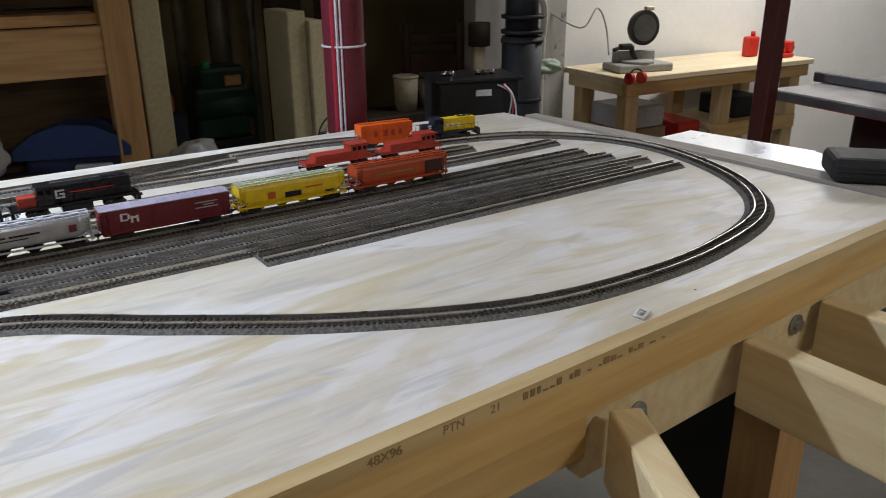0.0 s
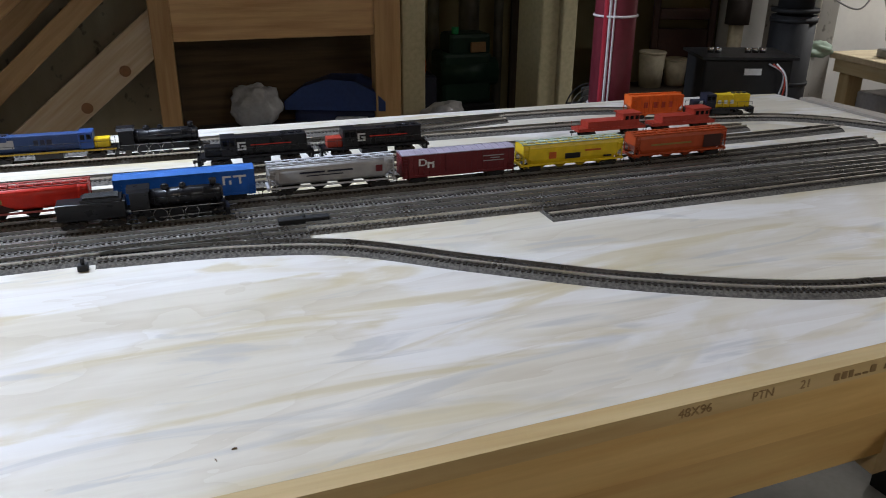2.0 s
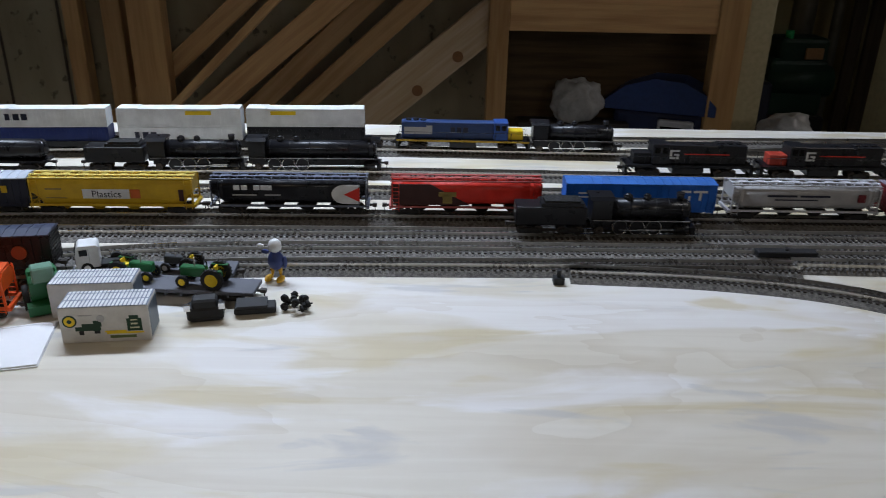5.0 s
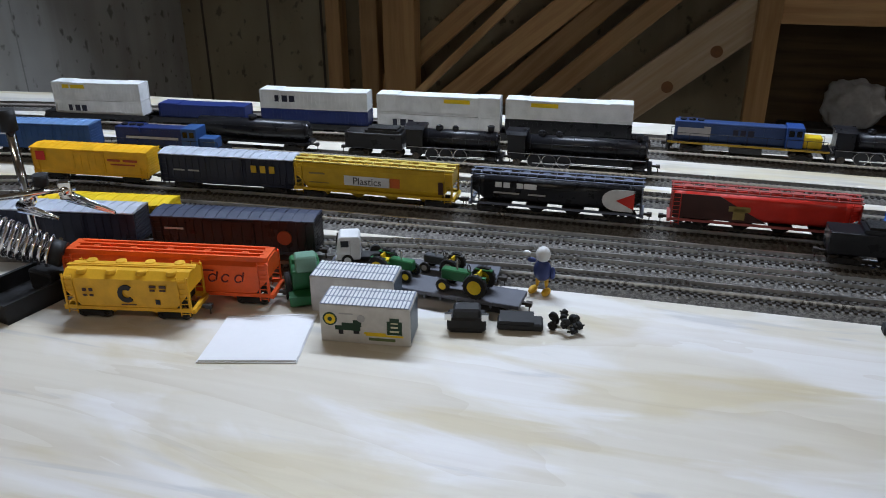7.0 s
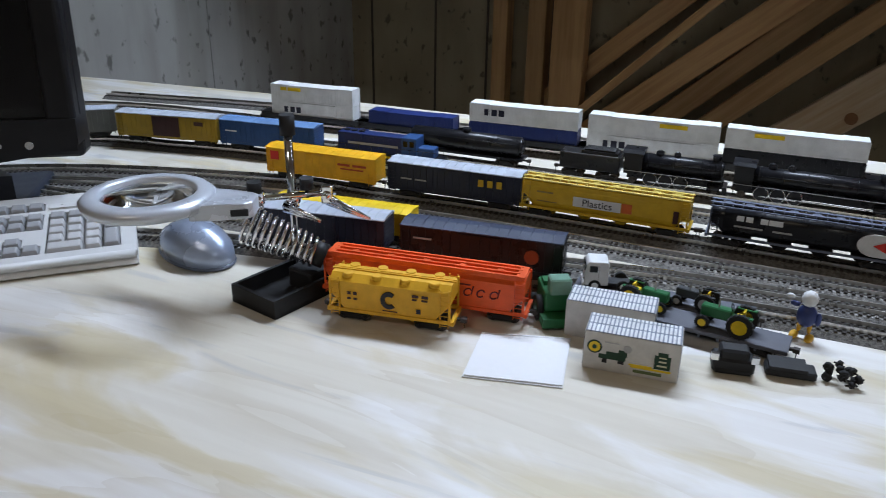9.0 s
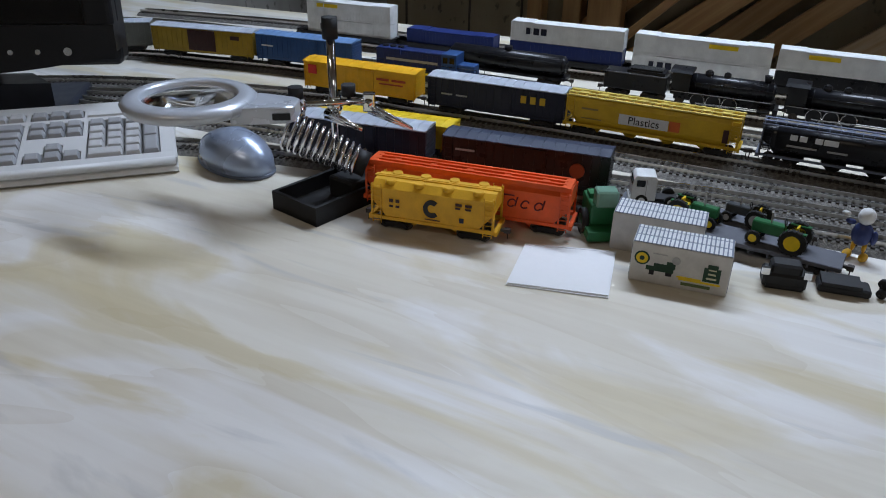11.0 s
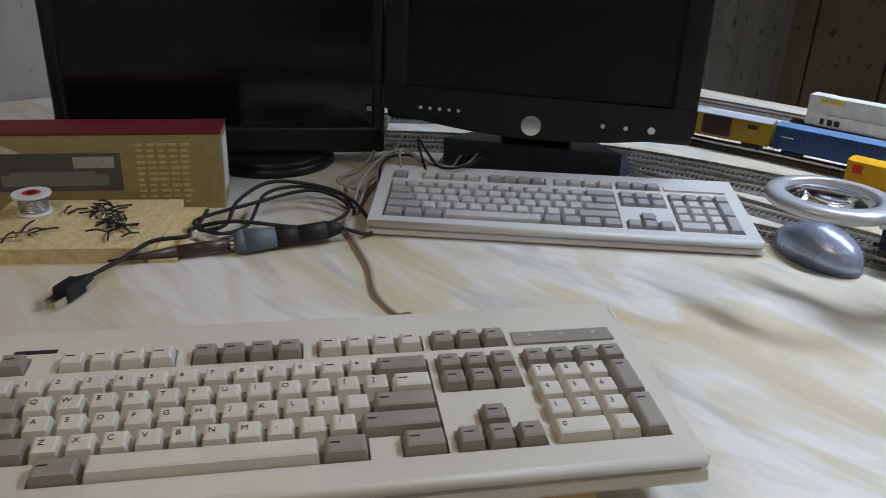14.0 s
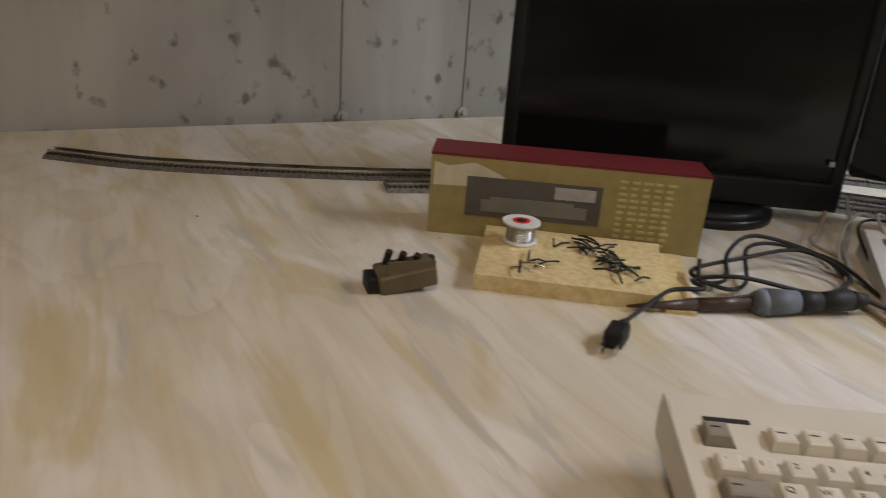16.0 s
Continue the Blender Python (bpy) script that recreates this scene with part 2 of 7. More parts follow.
def tube(bm, pts, r, seg=8, closed=False):
    pts = [Vector(p) for p in pts]
    k = len(pts)
    rings = []
    side = None
    for i in range(k):
        a = pts[(i - 1) % k] if closed or i else pts[0]
        b = pts[(i + 1) % k] if closed or i < k - 1 else pts[-1]
        d = (b - a).normalized()
        if side is None:
            side = d.orthogonal().normalized()
        side = (side - d * side.dot(d)).normalized()
        up = d.cross(side)
        rings.append([bm.verts.new(pts[i] + r * (side * math.cos(2 * math.pi * j / seg) + up * math.sin(2 * math.pi * j / seg))) for j in range(seg)])
    for i in range(k if closed else k - 1):
        s, e = rings[i], rings[(i + 1) % k]
        for j in range(seg):
            f = bm.faces.new((s[j], s[(j + 1) % seg], e[(j + 1) % seg], e[j]))
            f.smooth = True
    if not closed:
        bm.faces.new(rings[0][::-1])
        bm.faces.new(rings[-1])


def smooth_path(pts, per=8):
    """A curve through the points."""
    p = [Vector(q) for q in pts]
    p = [2 * p[0] - p[1]] + p + [2 * p[-1] - p[-2]]
    out = []
    for i in range(1, len(p) - 2):
        a, b, c, d = p[i - 1:i + 3]
        for s in range(per):
            t = s / per
            out.append(0.5 * (2 * b + (c - a) * t + (2 * a - 5 * b + 4 * c - d) * t * t + (3 * b - a - 3 * c + d) * t ** 3))
    return out + [p[-2]]


def done(bm):
    bmesh.ops.recalc_face_normals(bm, faces=bm.faces[:])
    me = bpy.data.meshes.new("mesh")
    bm.to_mesh(me)
    bm.free()
    return me


def part(name, bm, material, parent=None, label=""):
    me = bm if isinstance(bm, bpy.types.Mesh) else done(bm)
    if not me.materials:
        me.materials.append(material)
    me.name = name
    ob = new(name, me)
    if parent is not None:
        ob.parent = parent
    if label:
        ob["label"] = label
    return ob


def thing(name, label, category, at=None, group="", kind=""):
    ob = new(name)
    ob.empty_display_size = 0.05
    if at is not None:
        ob.matrix_world = at
    return tagged(ob, label, category, group, kind)


def flat(name, label, category, bm, material, kind="structure", group=""):
    return tagged(part(name, bm, material), label, category, group, kind)


def text_mesh(body, size, depth=0.0002):
    c = bpy.data.curves.new("lettering", "FONT")
    c.body, c.size, c.extrude, c.align_x, c.align_y = body, size, depth, "CENTER", "CENTER"
    ob = bpy.data.objects.new("lettering", c)
    me = bpy.data.meshes.new_from_object(ob)
    bpy.data.objects.remove(ob)
    bpy.data.curves.remove(c)
    return me


B = bmesh.new

# ---- room ----
T = 0.9
b = B(); box(b, -2.6, 6.6, -2.6, 6.0, -0.1, 0)
flat("floor", "grey concrete basement floor with stains", "floor", b, FLOORM)
b = B(); box(b, -2.1, 6.2, -2.3, 5.7, 2.35, 2.45)
flat("ceiling", "dim unfinished basement ceiling", "ceiling", b, CEILM)
b = B(); box(b, -2.05, -1.85, -2.2, 3.65, 0, 2.35)
WALL_WEST = flat("wall_west", "grey cast concrete wall with pits and form seams", "wall", b, CONC)
b = B(); box(b, -2.05, 1.25, 3.65, 3.85, 0, 2.35)
WALL_STAIR = flat("wall_stair", "ochre stained concrete wall behind the stairs", "wall", b, CONC2)
b = B(); box(b, 1.25, 1.4, 3.85, 4.9, 0, 2.35)
flat("wall_return", "cream painted basement wall return", "wall", b, WALLY)
b = B(); box(b, 1.25, 6.1, 4.9, 5.1, 0, 2.35)
flat("wall_north", "cream painted basement wall behind the furnace corner", "wall", b, WALLY)
b = B()
ang = math.atan2(2.46 - 3.3, 5.8 - 3.25)
box(b, -0.35, 3.4, 0, 0.18, 0, 2.35, Matrix.Translation((3.15, 3.35, 0)) @ Matrix.Rotation(ang, 4, "Z"))
flat("wall_workshop", "white painted concrete wall behind the workbench", "wall", b, WALLW)
b = B(); box(b, 6.0, 6.2, -2.3, 4.9, 0, 2.35)
flat("wall_east", "plain pale basement wall", "wall", b, WALLW)
b = B(); box(b, -2.05, 6.2, -2.4, -2.2, 0, 2.35)
flat("wall_south", "plain pale basement wall", "wall", b, WALLW)
# form seams and tie holes of the concrete wall
b = B()
for y in (0.638, 0.888, 1.50, 2.1, 2.75):
    box(b, -1.853, -1.8475, y - 0.0011, y + 0.0011, 0.0, 2.3)
flat("form_seam", "thin dark seams in the cast concrete", "wall seam", b, mat("seam_grey", (0.30, 0.29, 0.265), 0.9))
tie = None
for y in (0.64, 0.888):
    for z in (0.904, 1.35):
        b = B()
        cyl(b, (-1.849, y, z), (-1.8435, y, z), 0.011, 14)
        cyl(b, (-1.8435, y, z), (-1.838, y, z), 0.0045, 8)
        tagged(part("wall_tie", b, mat("tie_metal", (0.5, 0.5, 0.48), 0.6, 0.3)), "grey snapped form tie in the concrete wall", "wall tie", "form ties", "structure")
for x in (-1.75, -1.45, -1.22, -0.95):
    b = B()
    box(b, x - 0.004, x + 0.004, 3.645, 3.652, 0, 2.3)
    flat("form_seam", "dark vertical seam in the ochre concrete", "wall seam", b, mat("seam_dark", (0.09, 0.07, 0.05), 0.9))

# unseen hoods round the tube lamps, added to hold light off the stairs
for lx, ly, lz, ls, le, lc in TUBE_LAMPS:
    o = thing("unseen_shop_light", "unseen white ceiling tube light, hood added to cut its spill", "ceiling light", group="ceiling lights")
    w = ls / 2 + 0.03
    for nm, x0, x1, y0, y1, zl in (("hood_back", -w, w, 0.085, 0.09, 0.15 if ly > 0 and lx < 3 else 0.02), ("hood_front", -w, w, -0.09, -0.085, 0.055), ("hood_end", -w, -w + 0.005, -0.0845, 0.0845, 0.05), ("hood_end", w - 0.005, w, -0.0845, 0.0845, 0.05), ("hood_top", -w, w, -0.09, 0.09, -0.02)):
        q = B(); box(q, lx + x0, lx + x1, ly + y0, ly + y1, lz - zl if nm != "hood_top" else lz + 0.0205, lz + 0.02 if nm != "hood_top" else lz + 0.03)
        part(nm, q, mat("hood_white", (0.7, 0.7, 0.68), 0.5), o)
    q = B(); box(q, lx - 0.02, lx + 0.02, ly - 0.02, ly + 0.02, lz + 0.031, 2.35)
    part("hanger", q, MATS["hood_white"], o)

# ---- train table ----
FY = lambda x: 0.915 + 0.034 * x + 0.008 * x * x
OUT = [(x, FY(x)) for x in (0.2, 0.6, 1.0, 1.4, 1.92)] + [(1.895, 1.5), (1.86, 2.03), (1.5, 2.07), (0.0, 2.06), (-0.9, 2.02), (-1.40, 1.96), (-1.80, 1.90), (-1.83, 0.2), (-1.83, -0.5), (-0.92, -0.5), (-0.86, 0.12), (-0.55, 0.45), (-0.28, 0.78), (-0.02, 0.88)]
b = B(); slab(b, OUT, T - 0.018, T)
TABLE = thing("layout_table", "large plywood train table top with filler smears on a pine frame", "table")
part("tabletop", b, PLY, TABLE, "sanded pale plywood with smeared filler")
b = B()
pts = [(x, FY(x)) for x in (0.2, 0.6, 1.0, 1.4, 1.92)]
slab(b, [(x, y - 0.020) for x, y in pts] + [(x, y + 0.022) for x, y in pts[::-1]], T - 0.070, T - 0.0185)
bmesh.ops.bevel(b, geom=[e for e in b.edges if all(abs(v.co.z - T + 0.070) < 1e-4 for v in e.verts)], offset=0.006, segments=3, affect="EDGES", profile=0.5)
part("fascia", b, PINE, TABLE, "golden pine board fascia")
b = B()
low = [(x, FY(x)) for x in (0.2, 0.6, 1.0, 1.118)]
slab(b, [(x, y - 0.0185) for x, y in low] + [(x, y + 0.020) for x, y in low[::-1]], T - 0.125, T - 0.0705)
part("lower_fascia", b, PINE, TABLE, "golden pine board under the table edge")
b = B()
slab(b, [(x, y - 0.0215) for x, y in pts] + [(x, y - 0.0005) for x, y in pts[::-1]], T - 0.018, T + 0.0002)
part("plywood_edge", b, EDGEW, TABLE, "raw layered plywood edge")
for lx, ly in ((0.9, 1.05), (1.75, 1.1), (1.75, 1.9), (0.0, 1.95), (-1.6, 1.8), (-1.6, -0.3), (-1.0, -0.3), (-0.2, 1.0)):
    b = B(); box(b, lx - 0.045, lx + 0.045, ly - 0.045, ly + 0.045, 0, T - 0.0185)
    part("leg", b, PINE_Z, TABLE)
# trim strip along the end of the table
b = B(); slab(b, [(1.925, FY(1.92) + 0.04), (1.985, FY(1.92) + 0.05), (1.95, 1.5), (1.90, 1.95), (1.865, 1.95), (1.897, 1.5)], T - 0.03, T + 0.006)
part("end_trim", b, wood("grey_trim", (0.42, 0.38, 0.33), (0.32, 0.28, 0.24), 0.6, "y"), TABLE, "weathered trim strip")
# stamped lettering on the fascia edge
for body, x in (("48X96", 0.86), ("PTN", 0.935), ("21", 0.985)):
    ob = part("lettering", text_mesh(body, 0.0135), mat("stamp_ink", (0.33, 0.22, 0.10), 0.7), TABLE, "stamped brown lettering")
    ob.matrix_world = pose(x, FY(x) - 0.0217, T - 0.009, 90, 0, 2.2)
random.seed(11)
x = 1.02
while x < 1.24:
    b = B()
    w = random.uniform(0.004, 0.009)
    box(b, x, x + w, FY(x) - 0.0220, FY(x) - 0.0213, T - 0.0135, T - 0.0115 + random.choice((0.0, 0.004, 0.006)))
    part("stamp_bar", b, MATS["stamp_ink"], TABLE, "faded stamped marks")
    x += w + random.choice((0.003, 0.003, 0.012))


def joist(x0, y0, x1, y1, label, h=0.098, w=0.038):
    o = thing("open_joist", label, "joist", group="open frame joists")
    d = Vector((x1 - x0, y1 - y0, 0))
    b = B()
    rbox(b, 0, d.length, -w / 2, w / 2, 0, h, 0.004, 2, Matrix.Translation((x0, y0, T - 0.169)) @ Matrix.Rotation(math.atan2(d.y, d.x), 4, "Z"))
    part("board", b, PINE_Y, o)
    return o


joist(1.163, 0.932, 1.01, 0.637, "pale pine brace end screwed to the table fascia")
joist(1.42, 0.957, 1.44, 0.15, "pale pine joist of the open side frame")
joist(1.612, 0.970, 1.68, 0.15, "pale pine joist of the open side frame")
b = B()
slab(b, [(1.122, 0.975), (1.94, 1.008), (1.94, FY(1.94) - 0.012), (1.122, FY(1.122) - 0.012)], T - 0.160, T - 0.0705)
tagged(part("ledger_board", b, PINE_Y), "pale pine ledger board bolted under the table fascia", "board")
b = B(); box(b, 1.44, 1.50, 0.55, 0.64, 0, T - 0.1695)
tagged(part("frame_post", b, PINE_Z), "pine post under the open side frame", "post")
for x, z in ((1.211, 0.792), (1.551, 0.802)):
    bolt = thing("lag_bolt", "grey steel bolt and washer in the ledger board", "bolt", pose(x, FY(x) - 0.0122, z, 90, 0, 2), "ledger bolts")
    b = B(); cyl(b, (0, 0, 0), (0, 0, 0.003), 0.015, 20)
    part("washer", b, mat("galvanised", (0.5, 0.5, 0.5), 0.4, 0.9), bolt)
    b = B(); cyl(b, (0, 0, 0.003), (0, 0, 0.010), 0.008, 6)
    part("bolt_head", b, MATS["galvanised"], bolt)

# ---- tracks ----
ZB = T + 0.0048
RT = T + 0.0102


def lay(pts, name="railway_track", label="", bed=BED, wide=0.046, per=10, tie=SLEEPER):
    """A track: bed, sleepers and two rails along a curve."""
    o = thing(name, label, "model track", group="model railway tracks")
    p = smooth_path([(x, y, 0) for x, y in pts], per)
    lens = [0]
    for i in range(1, len(p)):
        lens.append(lens[-1] + (p[i] - p[i - 1]).length)

    def at(s):
        i = max(k for k in range(len(p) - 1) if lens[k] <= s or k == 0)
        d = (p[i + 1] - p[i])
        return p[i] + d * ((s - lens[i]) / max(1e-6, d.length)), d.normalized()

    def sweep(prof):
        q = B()
        prev = None
        for i in range(len(p)):
            a, c = p[max(0, i - 1)], p[min(len(p) - 1, i + 1)]
            d = (c - a).normalized()
            nrm = Vector((-d.y, d.x, 0))
            ring = [q.verts.new(p[i] + nrm * u + Vector((0, 0, z))) for u, z in prof]
            if prev:
                for j in range(len(ring)):
                    q.faces.new((prev[j], prev[(j + 1) % len(ring)], ring[(j + 1) % len(ring)], ring[j]))
            else:
                q.faces.new(ring[::-1])
            prev = ring
        q.faces.new(prev)
        return q

    w = wide / 2
    part("roadbed", sweep([(-w, T), (w, T), (w - 0.007, ZB), (-w + 0.007, ZB)]), bed, o, "moulded grey ballast bed")
    for s in (-1, 1):
        u = s * 0.00825
        part("rail", sweep([(u - 0.0009, ZB + 0.0012), (u + 0.0009, ZB + 0.0012), (u + 0.0009, RT), (u - 0.0009, RT)]), RAIL, o, "nickel rail")
    q = B()
    n = int(lens[-1] / 0.0072)
    for i in range(n):
        c, d = at((i + 0.5) * lens[-1] / n)
        m = Matrix.Translation((c.x, c.y, 0)) @ Matrix.Rotation(math.atan2(d.y, d.x), 4, "Z")
        box(q, -0.0017, 0.0017, -0.0155, 0.0155, ZB - 0.001, ZB + 0.0016, m)
    ob = part("sleeper_strip", q, tie, o, "dark sleepers")
    ob["kind"] = "stuff"
    return p


GREYTIE = mat("grey_sleeper_plastic", (0.11, 0.10, 0.09), 0.7, var=0.2, scale=50)
GREYBED = mat("pale_grey_bed", (0.34, 0.325, 0.305), 0.8, var=0.3, scale=260, bump=0.8, fine=700)
T1 = lay([(-0.74, 1.270), (-0.60, 1.318), (-0.46, 1.347), (-0.3, 1.370), (-0.15, 1.395), (0.0, 1.418), (0.3, 1.427), (0.6, 1.432)], label="grey front yard track on moulded ballast", bed=BED)
lay([(0.60, 1.440), (0.75, 1.437), (1.2, 1.4365), (1.70, 1.4395)], label="pale grey yard track bed", bed=GREYBED, wide=0.034, tie=GREYTIE)
T1b = lay([(0.935, 1.395), (1.3, 1.40), (1.6, 1.405), (1.80, 1.41)], label="dark stub track at the front of the yard")
T2 = lay([(-0.97, 1.338), (-0.8, 1.360), (-0.5, 1.394), (-0.25, 1.432), (0.0, 1.465), (0.5, 1.475), (1.2, 1.478), (1.78, 1.475)], label="grey yard track on moulded ballast", bed=GREYBED, tie=GREYTIE)
T3 = lay([(-1.44, 0.56), (-1.35, 0.90), (-1.20, 1.155), (-0.97, 1.36), (-0.6, 1.478), (0.0, 1.512), (0.5, 1.52), (1.1, 1.527), (1.74, 1.535)], label="grey yard track on moulded ballast", bed=GREYBED)
T4 = lay([(-1.69, 0.16), (-1.60, 0.30), (-1.49, 0.58), (-1.40, 0.92), (-1.24, 1.19), (-1.0, 1.408), (-0.67, 1.530), (-0.5, 1.546), (-0.3, 1.562), (0.2, 1.575), (0.7, 1.580), (1.3, 1.582), (1.72, 1.594)], label="long main track behind the monitors and through the yard")
T5 = lay([(-1.565, 0.74), (-1.52, 0.9), (-1.36, 1.22), (-1.1, 1.53), (-0.9, 1.60), (-0.7, 1.635), (-0.4, 1.66), (0.2, 1.672), (0.9, 1.675), (1.5, 1.68), (1.73, 1.69)], label="yard track with mixed freight cars")
T6 = lay([(-1.30, 1.60), (-1.0, 1.68), (-0.6, 1.722), (-0.3, 1.738), (0.1, 1.755), (0.6, 1.753), (1.2, 1.755), (1.55, 1.752)], label="yard track with locomotives")
T7 = lay([(-1.45, 1.62), (-1.2, 1.76), (-0.87, 1.803), (-0.5, 1.836), (-0.2, 1.860), (0.07, 1.875), (0.4, 1.872), (0.9, 1.867), (1.3, 1.86), (1.60, 1.825), (1.75, 1.76), (1.85, 1.63), (1.868, 1.47), (1.80, 1.27), (1.67, 1.132), (1.475, 1.070), (1.29, 1.058), (1.12, 1.082), (0.94, 1.162), (0.78, 1.266), (0.64, 1.362), (0.5, 1.40), (0.34, 1.413)], label="outer loop track with a wide curve", per=14)
T8 = lay([(-1.30, 1.82), (-0.9, 1.90), (-0.4, 1.93), (0.2, 1.945), (0.8, 1.965), (1.25, 1.98), (1.45, 1.93), (1.60, 1.83)], label="rear track near the back edge")
lay([(0.55, 1.87), (0.8, 1.905), (1.1, 1.955)], label="turnout track linking the rear tracks", wide=0.04)

# ---- rolling stock ----


def on(track, x):
    """The pose on a track where it passes x."""
    best = None
    for i in range(len(track) - 1):
        a, c = track[i], track[i + 1]
        if min(a.x, c.x) <= x <= max(a.x, c.x) and (best is None or a.y > best[0].y):
            best = (a.lerp(c, (x - a.x) / (c.x - a.x)), c - a)
    pos, d = best
    if d.x < 0:
        d = -d
    return pose(pos.x, pos.y, RT, 0, 0, math.degrees(math.atan2(d.y, d.x)))


MESH = {}


def shared(key, make):
    if key not in MESH:
        MESH[key] = make()
    return MESH[key]


WHEELM = mat("wheel_steel", (0.10, 0.085, 0.075), 0.45, 0.6, var=0.15, scale=80)
TRUCKM = mat("truck_black", (0.022, 0.02, 0.02), 0.6, var=0.2, scale=80)
COUPM = mat("coupler_brown", (0.06, 0.05, 0.045), 0.6, var=0.2, scale=80)


def wheelset_mesh():
    q = B()
    for s in (-1, 1):
        cyl(q, (0, s * 0.0072, 0.0050), (0, s * 0.0095, 0.0050), 0.0050, 16)
        cyl(q, (0, s * 0.0066, 0.0050), (0, s * 0.0072, 0.0050), 0.0057, 16)
    cyl(q, (0, -0.012, 0.005), (0, 0.012, 0.005), 0.0011, 6)
    return done(q)


def frame_mesh():
    q = B()
    for s in (-1, 1):
        y0, y1 = (0.0105, 0.0125) if s > 0 else (-0.0125, -0.0105)
        prof = [(-0.0135, 0.004), (-0.0115, 0.0025), (-0.004, 0.0028), (0.004, 0.0028), (0.0115, 0.0025), (0.0135, 0.004), (0.0135, 0.0065), (0.005, 0.0085), (-0.005, 0.0085), (-0.0135, 0.0065)]
        a = [q.verts.new((x, y0, z)) for x, z in prof]
        c = [q.verts.new((x, y1, z)) for x, z in prof]
        for i in range(len(prof)):
            q.faces.new((a[i], a[(i + 1) % len(prof)], c[(i + 1) % len(prof)], c[i]))
        q.faces.new(a[::-1]); q.faces.new(c)
        for k in (-0.0105, 0.0105):
            cyl(q, (k, s * 0.0122, 0.005), (k, s * 0.014, 0.005), 0.0018, 8)
    box(q, -0.003, 0.003, -0.0105, 0.0105, 0.005, 0.010)
    return done(q)


def truck(parent, x, wb=0.0105):
    t = part("truck", shared("truck", frame_mesh), TRUCKM, parent, "black sprung truck")
    t.location.x = x
    for s in (-1, 1):
        w = part("wheelset", shared("wheelset", wheelset_mesh), WHEELM, t)
        w.location.x = s * wb


def coupler(parent, x, s):
    def mk():
        q = B()
        box(q, 0, 0.009, -0.0015, 0.0015, 0.0088, 0.0112)
        box(q, 0.007, 0.0125, -0.0028, 0.0022, 0.0080, 0.0120)
        box(q, 0.0095, 0.0105, 0.0005, 0.001, 0.001, 0.0085)
        return done(q)
    c = part("coupler", shared("coupler", mk), COUPM, parent)
    c.location.x = x
    c.rotation_euler.z = 0 if s > 0 else math.pi


def running_gear(o, L, inset=0.028):
    for s in (-1, 1):
        truck(o, s * (L / 2 - inset))
        coupler(o, s * (L / 2 - 0.004), s)


def ladder(q, x, y, z0, z1, w=0.008, s=1):
    for k in (0, w):
        box(q, x + k - 0.0003, x + k + 0.0003, min(y, y + s * 0.0012), max(y, y + s * 0.0012), z0, z1)
    n = max(3, int((z1 - z0) / 0.0048))
    for i in range(n):
        z = z0 + (i + 0.5) * (z1 - z0) / n
        box(q, x, x + w, min(y + s * 0.0006, y + s * 0.0012), max(y + s * 0.0006, y + s * 0.0012), z - 0.0003, z + 0.0003)


def marks(o, items, y):
    """Bars and patches of print on the side of a car: x0, x1, z0, z1, material."""
    for x0, x1, z0, z1, m in items:
        q = B(); box(q, x0, x1, y - 0.0003, y + 0.0002, z0, z1)
        part("print_patch", q, m, o, "painted marking")


